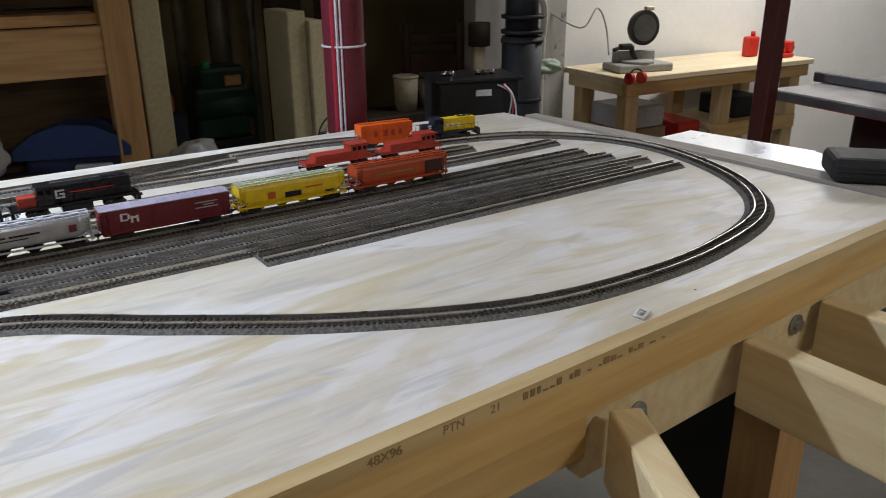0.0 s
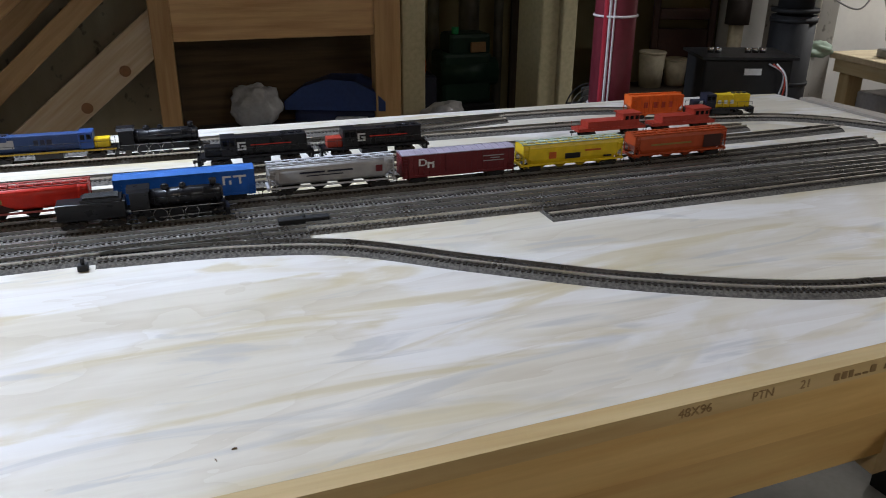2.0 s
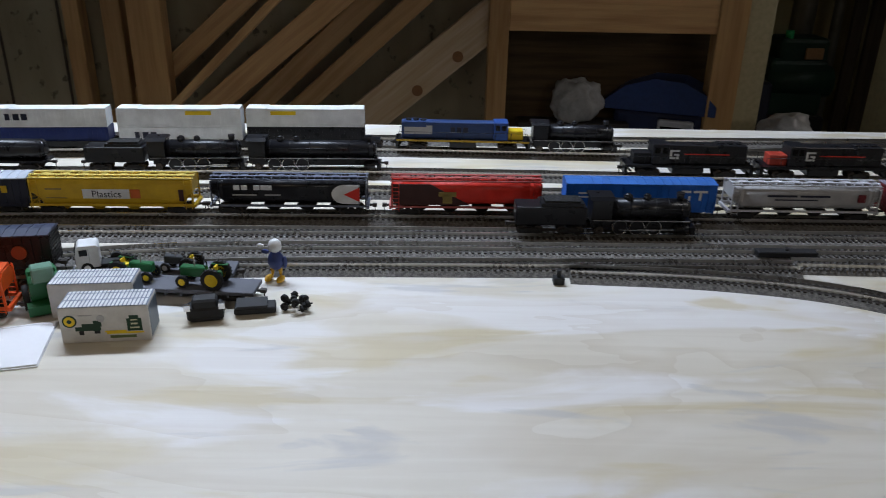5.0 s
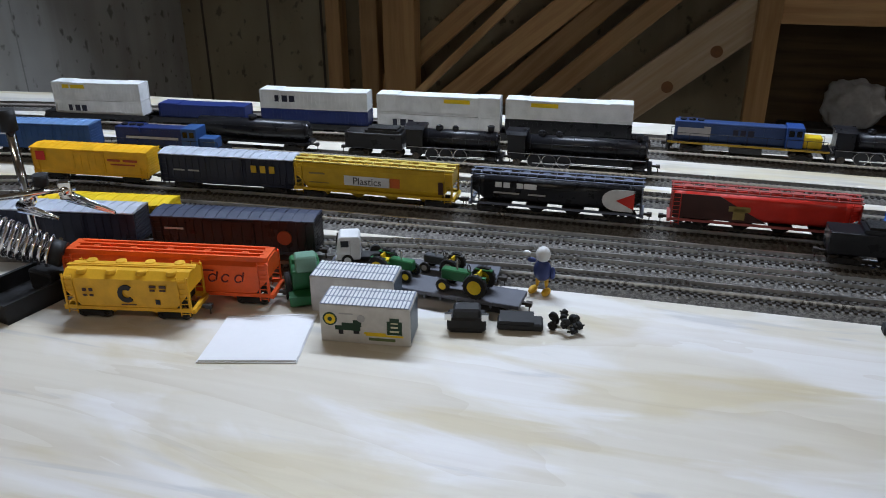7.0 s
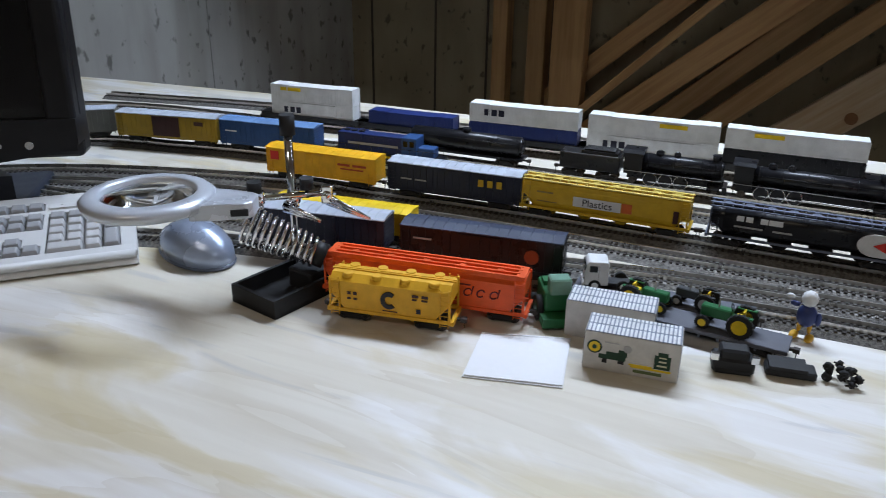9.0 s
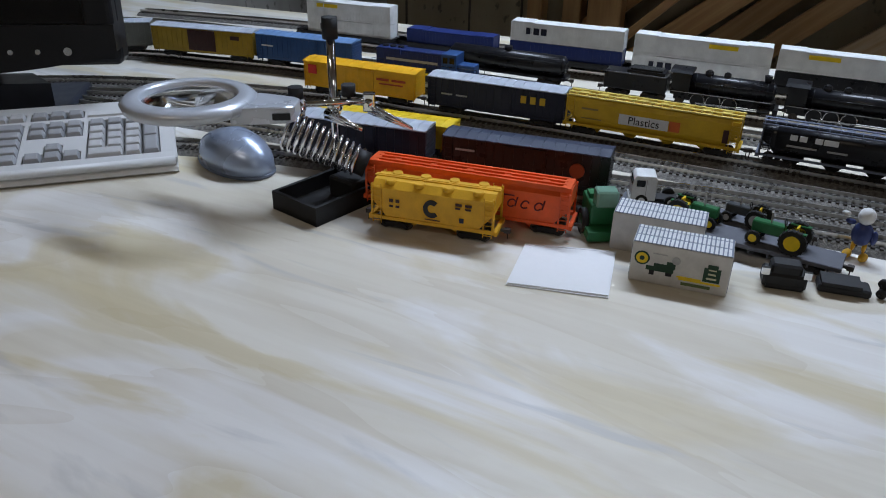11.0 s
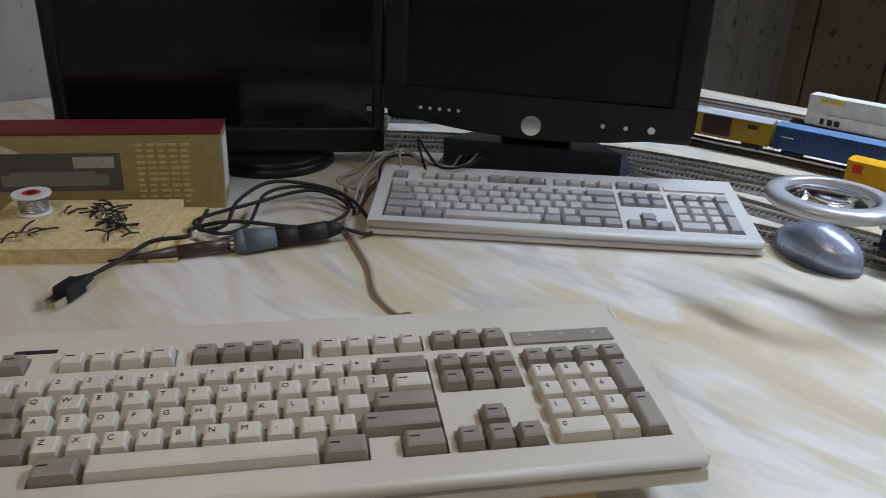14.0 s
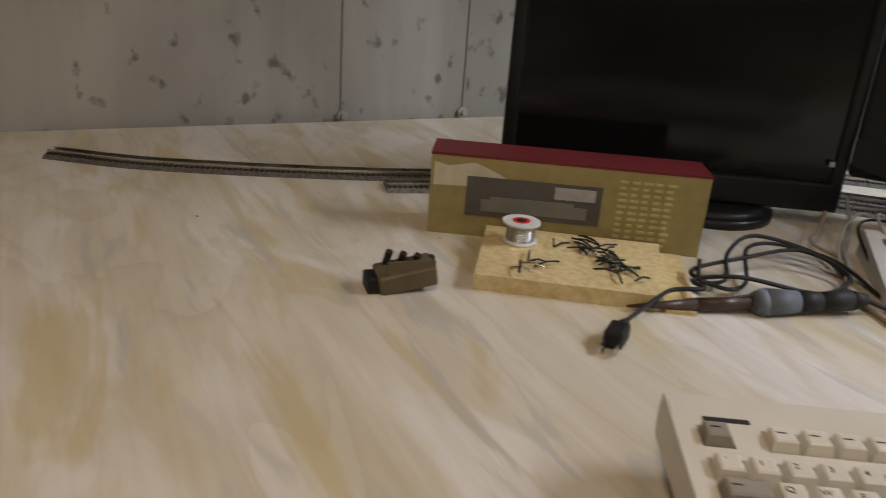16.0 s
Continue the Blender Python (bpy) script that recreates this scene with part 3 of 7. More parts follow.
def boxcar(label, track, x, L, col, roof, door=None, top=0.0465, prints=(), ribs=True, gear=True, m=None):
    o = thing("boxcar", label, "model boxcar", m or on(track, x), "freight cars")
    w = 0.0165
    q = B()
    box(q, -L / 2, L / 2, -w + 0.0008, w - 0.0008, 0.0125, top)
    if ribs:
        n = int(L / 0.0085)
        for i in range(n + 1):
            xx = -L / 2 + i * L / n
            if abs(xx) > 0.024:
                for s in (-1, 1):
                    box(q, xx - 0.0005, xx + 0.0005, min(s * w, s * (w - 0.001)), max(s * w, s * (w - 0.001)), 0.0135, top - 0.001)
    for s in (-1, 1):
        box(q, -L / 2, L / 2, min(s * w, s * (w - 0.0015)), max(s * w, s * (w - 0.0015)), 0.0105, 0.0137)
        for i in range(9):
            z = 0.0145 + i * (top - 0.017) / 8
            box(q, s * L / 2 - 0.0008, s * L / 2 + 0.0008, -w + 0.002, w - 0.002, z - 0.0009, z + 0.0009)
    part("body", q, col, o)
    q = B()
    prism(q, [(-w - 0.0004, top - 0.0006), (w + 0.0004, top - 0.0006), (w + 0.0004, top + 0.0006), (0, top + 0.0026), (-w - 0.0004, top + 0.0006)], -L / 2 - 0.0008, L / 2 + 0.0008)
    n = int(L / 0.011)
    for i in range(n + 1):
        xx = -L / 2 + i * L / n
        prism(q, [(-w, top + 0.0004), (w, top + 0.0004), (w, top + 0.0012), (0, top + 0.0033), (-w, top + 0.0012)], xx - 0.0004, xx + 0.0004)
    part("roof", q, roof, o, "ribbed metal roof")
    for s in (-1, 1):
        q = B()
        box(q, -0.023, 0.023, min(s * (w - 0.001), s * (w + 0.0006)), max(s * (w - 0.001), s * (w + 0.0006)), 0.0138, top - 0.002)
        for k in range(5):
            xx = -0.0205 + k * 0.01025
            box(q, xx - 0.0005, xx + 0.0005, min(s * w, s * (w + 0.0011)), max(s * w, s * (w + 0.0011)), 0.0142, top - 0.003)
        part("door", q, door or col, o, "sliding side door")
        for e in (-1, 1):
            q = B()
            ladder(q, e * (L / 2 - 0.006) - 0.004, s * w, 0.008, min(0.042, top) if e * s > 0 else 0.024, s=s)
            part("ladder", q, col, o)
    q = B(); box(q, -L / 2 + 0.012, L / 2 - 0.012, -0.004, 0.004, 0.007, 0.0128); box(q, -0.03, 0.03, -0.013, 0.013, 0.009, 0.0126)
    part("underframe", q, TRUCKM, o)
    marks(o, prints, -w - 0.0012)
    if gear:
        running_gear(o, L)
    return o


def hopper(label, track, x, L, col, roof=None, prof="flow", top=0.0465, prints=(), hatch=True, bays=4, gear=True, m=None, name="hopper_car"):
    """A covered hopper: bellied or round sides, sloped ends, roof walk, hatches, bottom chutes."""
    o = thing(name, label, "model hopper", m or on(track, x), "freight cars")
    w = 0.0165
    roof = roof or col
    if prof == "flow":
        sec = [(-w * 0.80, 0.013), (w * 0.80, 0.013), (w, 0.021), (w, top - 0.006), (w * 0.9, top - 0.0015), (w * 0.62, top + 0.001), (-w * 0.62, top + 0.001), (-w * 0.9, top - 0.0015), (-w, top - 0.006), (-w, 0.021)]
    elif prof == "round":
        zc, rz = (0.0145 + top) / 2, (top - 0.0145) / 2 + 0.001
        sec = [(w * max(-1, min(1, 1.18 * math.cos(a))), zc + rz * math.sin(a)) for a in [2 * math.pi * i / 24 for i in range(24)]]
    elif prof == "slab":
        sec = [(-w, 0.0142), (w, 0.0142), (w, top - 0.0045), (w * 0.55, top + 0.001), (-w * 0.55, top + 0.001), (-w, top - 0.0045)]
    else:
        sec = [(-w, 0.013), (w, 0.013), (w, top), (-w, top)]
    q = B()
    cut = 0.018
    prism(q, sec, -L / 2 + cut, L / 2 - cut, smooth=prof == "round")
    zmid = 0.030
    up = [(y, max(z, zmid)) for y, z in sec]
    for s in (-1, 1):
        a = [q.verts.new((s * (L / 2 - cut), y, z)) for y, z in sec]
        c = [q.verts.new((s * (L / 2 - 0.004), y * 0.985, z)) for y, z in up]
        k = len(sec)
        for i in range(k):
            try:
                f = q.faces.new((a[i], a[(i + 1) % k], c[(i + 1) % k], c[i]))
                f.smooth = prof == "round"
            except ValueError:
                pass
        q.faces.new(c)
    if prof == "rib":
        n = int(L / 0.012)
        for i in range(n + 1):
            xx = -L / 2 + cut + i * (L - 2 * cut) / n
            for s in (-1, 1):
                box(q, xx - 0.0007, xx + 0.0007, min(s * w, s * (w + 0.0012)), max(s * w, s * (w + 0.0012)), 0.0135, top)
    part("body", q, col, o)
    if prof == "slab":
        # solid dark blocks give the shade below the sloped ends
        for s in (-1, 1):
            q = B()
            box(q, min(s * (L / 2 - 0.016), s * (L / 2 - 0.0125)), max(s * (L / 2 - 0.016), s * (L / 2 - 0.0125)), -w * 0.93, w * 0.93, 0.0145, 0.0285)
            part("end_recess", q, TRUCKM, o, "dark block standing for the shade under the slope sheet")
    q = B()
    for s in (-1, 1):
        box(q, -L / 2 + 0.003, L / 2 - 0.003, min(s * w * 0.94, s * (w + 0.001)), max(s * w * 0.94, s * (w + 0.001)), 0.0118 if prof != "round" else 0.0125, 0.0150)
        box(q, s * (L / 2 - 0.004), s * (L / 2 - 0.0005), -w, w, 0.0105, 0.0145)
        for e in (-1, 1):
            box(q, e * (L / 2 - 0.004) - 0.0008, e * (L / 2 - 0.004) + 0.0008, s * w - 0.0008, s * w + 0.0008, 0.0125, top - 0.001)
            box(q, e * (L / 2 - 0.013) - 0.0006, e * (L / 2 - 0.013) + 0.0006, s * w - 0.0008, s * w + 0.0008, 0.0135, zmid + 0.004)
    part("side_sill", q, col if prof != "round" else roof, o, "side sill and end posts")
    for s in (-1, 1):
        for e in (-1, 1):
            q = B()
            ladder(q, s * (L / 2 - 0.009) - 0.004, e * (w + 0.0003), 0.008, top, s=e)
            part("ladder", q, col, o)
    q = B()
    if prof == "slab" and L > 0.15:
        for y in (-0.0112, -0.0040, 0.0040, 0.0112):
            box(q, -L / 2 + 0.010, L / 2 - 0.010, y - 0.0013, y + 0.0013, top + 0.0004 - abs(y) * 0.16, top + 0.0034)
        for s in (-1, 1):
            box(q, s * (L / 2 - 0.009) - 0.004, s * (L / 2 - 0.009) + 0.004, -0.0125, 0.0125, top - 0.001, top + 0.0030)
        for k in range(5):
            xx = -L / 2 + 0.03 + k * (L - 0.06) / 4
            box(q, xx - 0.003, xx + 0.003, -0.0028, 0.0028, top + 0.0006, top + 0.0024)
    for s in (-1, 1) if not (prof == "slab" and L > 0.15) else ():
        if L < 0.15:
            box(q, -L / 2 + 0.002, L / 2 - 0.002, s * 0.0016 - 0.0009, s * 0.0016 + 0.0009, top + 0.0008, top + 0.0022)
            continue
        box(q, -L / 2 + 0.002, L / 2 - 0.002, s * 0.0062 - 0.0022, s * 0.0062 + 0.0022, top + 0.0024, top + 0.0032)
        box(q, -L / 2 + 0.002, L / 2 - 0.002, s * 0.0135 - 0.001, s * 0.0135 + 0.001, top - 0.0003, top + 0.0012)
    n = int(L / 0.011) if L > 0.15 and prof != "slab" else 0
    for i in range(n + 1 if n else 0):
        xx = -L / 2 + 0.004 + i * (L - 0.008) / n
        box(q, xx - 0.0004, xx + 0.0004, -0.0125, 0.0125, top + 0.0008, top + 0.0026)
    part("roof_walk", q, roof, o, "roof walk and hatch rails")
    if hatch:
        n = 4 if L < 0.15 else 8
        for i in range(n):
            xx = -L / 2 + 0.02 + i * (L - 0.04) / (n - 1)
            for s in ((-1, 1) if L < 0.15 else (0,)):
                q = B(); cyl(q, (xx, s * 0.009, top - 0.0018), (xx, s * 0.009, top + 0.0022), 0.0056 if L < 0.15 else 0.0048, 16, 0.0045)
                part("hatch", q, roof, o)
    for i in range(bays):
        xx = (i - (bays - 1) / 2) * (L - 0.075) / max(1, bays - 1)
        q = B()
        a = [q.verts.new((xx + sx * 0.0125, sy * w * 0.78, 0.0135)) for sx, sy in ((-1, -1), (1, -1), (1, 1), (-1, 1))]
        c = [q.verts.new((xx + sx * 0.004, sy * 0.006, 0.0035)) for sx, sy in ((-1, -1), (1, -1), (1, 1), (-1, 1))]
        for j in range(4):
            q.faces.new((a[j], a[(j + 1) % 4], c[(j + 1) % 4], c[j]))
        q.faces.new(a[::-1]); q.faces.new(c)
        part("chute", q, TRUCKM if prof == "round" else col, o, "hopper outlet chute")
    marks(o, prints, -w - 0.0009)
    if gear:
        running_gear(o, L, 0.024)
    return o


P = lambda n, c, r=0.4: mat(n, c, r, var=0.08, scale=60, bump=0.04, fine=500, coat=0.0)
RED, YEL, ORG, BLU = P("red_paint", (0.42, 0.05, 0.03)), P("yellow_paint", (0.82, 0.58, 0.01)), P("orange_paint", (0.60, 0.13, 0.02)), P("bright_blue_paint", (0.02, 0.13, 0.56))
MAROON, GREYP, BLKP = P("maroon_paint", (0.16, 0.018, 0.022)), P("silver_grey_paint", (0.42, 0.41, 0.41)), P("gloss_black_paint", (0.014, 0.014, 0.017), 0.3)
GOLD, NAVY, UPY = P("gold_yellow_paint", (0.66, 0.42, 0.015)), P("navy_paint", (0.018, 0.02, 0.04)), P("armour_yellow_paint", (0.85, 0.46, 0.01))
PALER, WHT, DGRN = P("pale_roof", (0.50, 0.54, 0.62)), P("white_paint", (0.78, 0.79, 0.80)), P("dark_green_paint", (0.012, 0.045, 0.02))
LEAF = P("leaf_green_paint", (0.025, 0.15, 0.05))
CRED, TAN, MINT = P("signal_red_paint", (0.70, 0.035, 0.02)), P("brown_patch", (0.06, 0.022, 0.018)), P("pale_green_roof", (0.50, 0.58, 0.48))
DORG = P("deep_orange_paint", (0.46, 0.075, 0.02))
OLIVE = P("olive_gold_patch", (0.30, 0.22, 0.06))
COALB = P("slate_blue_paint", (0.03, 0.08, 0.23))

hopper("orange-red cylindrical hopper car with a dark patch at one end", T4, 1.268, 0.19, DORG, DORG, "flow", prints=[(0.045, 0.085, 0.018, 0.040, TAN), (-0.06, 0.02, 0.028, 0.031, OLIVE)])
hopper("bright yellow covered hopper car with a pale roof walk", T4, 1.062, 0.188, YEL, MINT, "flow", prints=[(-0.016, 0.012, 0.020, 0.029, BLKP), (-0.045, -0.032, 0.022, 0.033, ORG), (0.02, 0.05, 0.030, 0.033, ORG), (0.055, 0.07, 0.018, 0.021, BLKP)])
boxcar("maroon boxcar with white letters at one end", T4, 0.862, 0.186, MAROON, P("lilac_roof", (0.40, 0.36, 0.45)), prints=[(-0.067, -0.064, 0.029, 0.040, WHT), (-0.064, -0.057, 0.038, 0.040, WHT), (-0.064, -0.057, 0.029, 0.031, WHT), (-0.057, -0.054, 0.031, 0.038, WHT), (-0.053, -0.050, 0.025, 0.035, WHT), (-0.045, -0.042, 0.025, 0.035, WHT), (-0.050, -0.045, 0.031, 0.034, WHT), (0.04, 0.075, 0.036, 0.0375, GREYP), (0.052, 0.068, 0.032, 0.0335, GREYP), (0.04, 0.075, 0.028, 0.0295, GREYP)])
hopper("silver grey cylindrical hopper car with small dark lettering", T4, 0.661, 0.196, GREYP, P("light_grey_roof", (0.58, 0.58, 0.62)), "round", prints=[(-0.05, -0.012, 0.033, 0.0355, NAVY), (-0.008, 0.03, 0.033, 0.0355, NAVY), (-0.04, 0.015, 0.0285, 0.030, NAVY), (0.066, 0.076, 0.027, 0.037, MAROON)])
boxcar("bright blue boxcar with white letters at one end", T4, 0.451, 0.19, BLU, P("blue_roof", (0.05, 0.16, 0.50)), prints=[(0.05, 0.062, 0.037, 0.040, WHT), (0.05, 0.053, 0.027, 0.037, WHT), (0.059, 0.062, 0.027, 0.033, WHT), (0.065, 0.083, 0.037, 0.040, WHT), (0.073, 0.076, 0.027, 0.037, WHT), (-0.08, -0.055, 0.034, 0.036, WHT), (-0.08, -0.06, 0.029, 0.031, WHT)])
c = hopper("red and brown cylindrical hopper car with a gold emblem", T4, 0.23, 0.196, CRED, P("faded_red_roof", (0.40, 0.10, 0.09)), "round", prints=[(-0.03, -0.018, 0.019, 0.032, OLIVE), (-0.035, -0.013, 0.028, 0.034, OLIVE)])
q = B()
v = [(-0.0925, 0.0165), (0.005, 0.0165), (-0.045, 0.0435), (-0.0925, 0.0435)]
a = [q.verts.new((x, -0.0170, z)) for x, z in v]
a2 = [q.verts.new((x, -0.0155, z)) for x, z in v]
for i in range(4):
    q.faces.new((a[i], a[(i + 1) % 4], a2[(i + 1) % 4], a2[i]))
q.faces.new(a); q.faces.new(a2[::-1])
part("brown_panel", q, TAN, c, "dark brown slanted paint panel")
c = hopper("black cylindrical hopper car with a white and red end emblem", T4, 0.008, 0.20, BLKP, P("slate_roof", (0.16, 0.18, 0.24)), "round", prints=[(-0.068 + k * 0.0095, -0.0605 + k * 0.0095, 0.0345, 0.0405, WHT) for k in (0, 1, 2.6, 3.5, 4.2)] + [(-0.07, -0.04, 0.027, 0.029, GREYP), (-0.03, -0.01, 0.027, 0.029, GREYP)])
q = B()
arc = [(0.070 + 0.017 * math.cos(t), 0.0295 + 0.0125 * math.sin(t)) for t in [math.pi / 2 + math.pi * i / 16 for i in range(17)]]
arc = [(0.088, 0.042)] + arc + [(0.088, 0.017)]
fa = [q.verts.new((x, -0.0176, z)) for x, z in arc]
fb = [q.verts.new((x, -0.0160, z)) for x, z in arc]
for i in range(len(arc)):
    q.faces.new((fa[i], fa[(i + 1) % len(arc)], fb[(i + 1) % len(arc)], fb[i]))
q.faces.new(fa)
part("white_emblem", q, WHT, c, "white rounded emblem")
q = B()
q.faces.new([q.verts.new((x, -0.0181, z)) for x, z in ((0.068, 0.0295), (0.088, 0.020), (0.088, 0.039))])
part("red_triangle", q, CRED, c, "red triangle")
c = hopper("gold yellow covered hopper car with a white plastics panel", T4, -0.21, 0.205, GOLD, P("pale_gold_roof", (0.66, 0.52, 0.12)), "flow", prints=[(-0.035, 0.022, 0.022, 0.034, WHT), (0.023, 0.035, 0.0225, 0.034, ORG), (0.082, 0.088, 0.019, 0.034, TAN), (-0.08, -0.06, 0.033, 0.035, OLIVE), (-0.08, -0.055, 0.022, 0.023, OLIVE)])
ob = part("lettering", text_mesh("Plastics", 0.0125), INK, c, "black lettering")
ob.matrix_parent_inverse = Matrix.Identity(4)
ob.matrix_basis = pose(-0.006, -0.0179, 0.0275, 90, 0, 0)
boxcar("dark navy boxcar with pale roof and gold letters", T4, -0.402, 0.178, NAVY, PALER, prints=[(0.035, 0.042, 0.029, 0.038, GOLD), (0.047, 0.054, 0.029, 0.038, GOLD), (0.059, 0.066, 0.029, 0.038, GOLD), (-0.07, -0.055, 0.026, 0.028, GREYP), (-0.05, -0.035, 0.026, 0.028, GREYP)])
boxcar("orange-yellow boxcar with faded red lettering", T4, -0.594, 0.166, UPY, UPY, ribs=False, top=0.0435, prints=[(0.028, 0.046, 0.031, 0.034, DORG), (0.05, 0.07, 0.031, 0.034, DORG), (0.032, 0.066, 0.026, 0.028, DORG), (-0.075, -0.062, 0.028, 0.040, CRED)])
boxcar("dull gold boxcar with a dark brown door", T5, -0.918, 0.172, P("dull_gold_paint", (0.42, 0.27, 0.02)), PALER, door=TAN, prints=[(0.05, 0.065, 0.034, 0.040, TAN)])
boxcar("blue ribbed boxcar with a pale blue roof", T5, -0.748, 0.160, COALB, P("blue_grey_roof", (0.16, 0.28, 0.52)), prints=[(-0.07, -0.05, 0.03, 0.032, WHT)])
boxcar("weathered grey boxcar on the curve behind the monitor", T5, -1.085, 0.15, P("grey_green_paint", (0.17, 0.17, 0.15)), PALER)
c = boxcar("black boxcar with a round orange emblem on the front track", T1, -0.288, 0.168, BLKP, P("dark_blue_roof", (0.05, 0.06, 0.10)), prints=[(-0.07, -0.05, 0.034, 0.036, GREYP)])
q = B(); cyl(q, (0.054, -0.0179, 0.029), (0.054, -0.0160, 0.029), 0.0075, 24)
part("round_emblem", q, P("dim_orange_paint", (0.30, 0.06, 0.02)), c, "dim orange round emblem")
boxcar("black boxcar with a pale blue roof on the front track", T1, -0.468, 0.155, NAVY, PALER)
boxcar("low yellow boxcar on the second front track", T2, -0.470, 0.165, YEL, YEL, top=0.036)


def diesel(label, track, x, L, hood, cabm, sill, frame_m=BLKP, nose=None, flip=False, prints=(), group="locomotives"):
    mm = on(track, x)
    if flip:
        mm = mm @ Matrix.Rotation(math.pi, 4, "Z")
    o = thing("diesel_locomotive", label, "model locomotive", mm, group)
    s = -1 if flip else 1
    q = B()
    box(q, -L / 2, L / 2, -0.0165, 0.0165, 0.0155, 0.0185)
    for e in (-1, 1):
        box(q, e * L / 2 - 0.002, e * L / 2 + 0.002, -0.015, 0.015, 0.004, 0.0185)
        for k in range(3):
            box(q, e * (L / 2 - 0.003 - 0.003 * k) - 0.0015, e * (L / 2 - 0.003 - 0.003 * k) + 0.0015, -0.0166, 0.0166, 0.005 + 0.004 * k, 0.006 + 0.004 * k)
    part("frame", q, frame_m, o)
    q = B()
    for e in (-1, 1):
        box(q, -L / 2, L / 2, e * 0.0165 - 0.0004, e * 0.0165 + 0.0004, 0.0150, 0.0180)
    part("sill_stripe", q, sill, o)
    q = B()
    h0, h1 = -L / 2 + 0.008, L / 2 - 0.058
    rbox(q, h0, h1, -0.0105, 0.0105, 0.0185, 0.0455, 0.0012)
    for i in range(12):
        xx = h0 + 0.006 + i * (h1 - h0 - 0.012) / 12
        for e in (-1, 1):
            box(q, xx, xx + (h1 - h0) / 16, min(e * 0.0105, e * 0.0109), max(e * 0.0105, e * 0.0109), 0.021, 0.042)
    box(q, h0 + 0.004, h0 + 0.04, -0.0135, 0.0135, 0.038, 0.0462)
    part("long_hood", q, hood, o)
    for i in range(3):
        q = B(); cyl(q, (h0 + 0.011 + i * 0.012, 0, 0.0455), (h0 + 0.011 + i * 0.012, 0, 0.0482), 0.0048, 16)
        part("fan", q, BLKP, o)
    q = B()
    rbox(q, h1, h1 + 0.023, -0.0155, 0.0155, 0.0185, 0.0475, 0.0012)
    part("cab", q, cabm, o)
    for e in (-1, 1):
        for k in range(2):
            q = B(); box(q, h1 + 0.003 + k * 0.010, h1 + 0.010 + k * 0.010, e * 0.0156 - 0.0003, e * 0.0156 + 0.0003, 0.035, 0.043)
            part("window", q, SCREEN, o, "dark cab window")
    q = B(); rbox(q, h1 + 0.023, L / 2 - 0.010, -0.0105, 0.0105, 0.0185, 0.034, 0.0015)
    part("short_nose", q, nose or cabm, o)
    q = B(); rbox(q, -0.022, 0.022, -0.0135, 0.0135, 0.004, 0.0150, 0.002)
    part("fuel_tank", q, frame_m, o)
    q = B()
    for e in (-1, 1):
        tube(q, [(-L / 2 + 0.004, e * 0.0158, 0.0305), (L / 2 - 0.004, e * 0.0158, 0.0305)], 0.0004, 5)
        for i in range(9):
            xx = -L / 2 + 0.004 + i * (L - 0.008) / 8
            cyl(q, (xx, e * 0.0158, 0.0185), (xx, e * 0.0158, 0.0305), 0.0004, 5)
    part("handrail", q, frame_m, o, "thin handrail")
    for x0, x1, z0, z1, m in prints:
        q = B()
        if flip:
            box(q, -x1, -x0, 0.0108, 0.0117, z0, z1)
        else:
            box(q, x0, x1, -0.0117, -0.0108, z0, z1)
        part("print_patch", q, m, o, "painted marking")
    running_gear(o, L, 0.034)
    return o


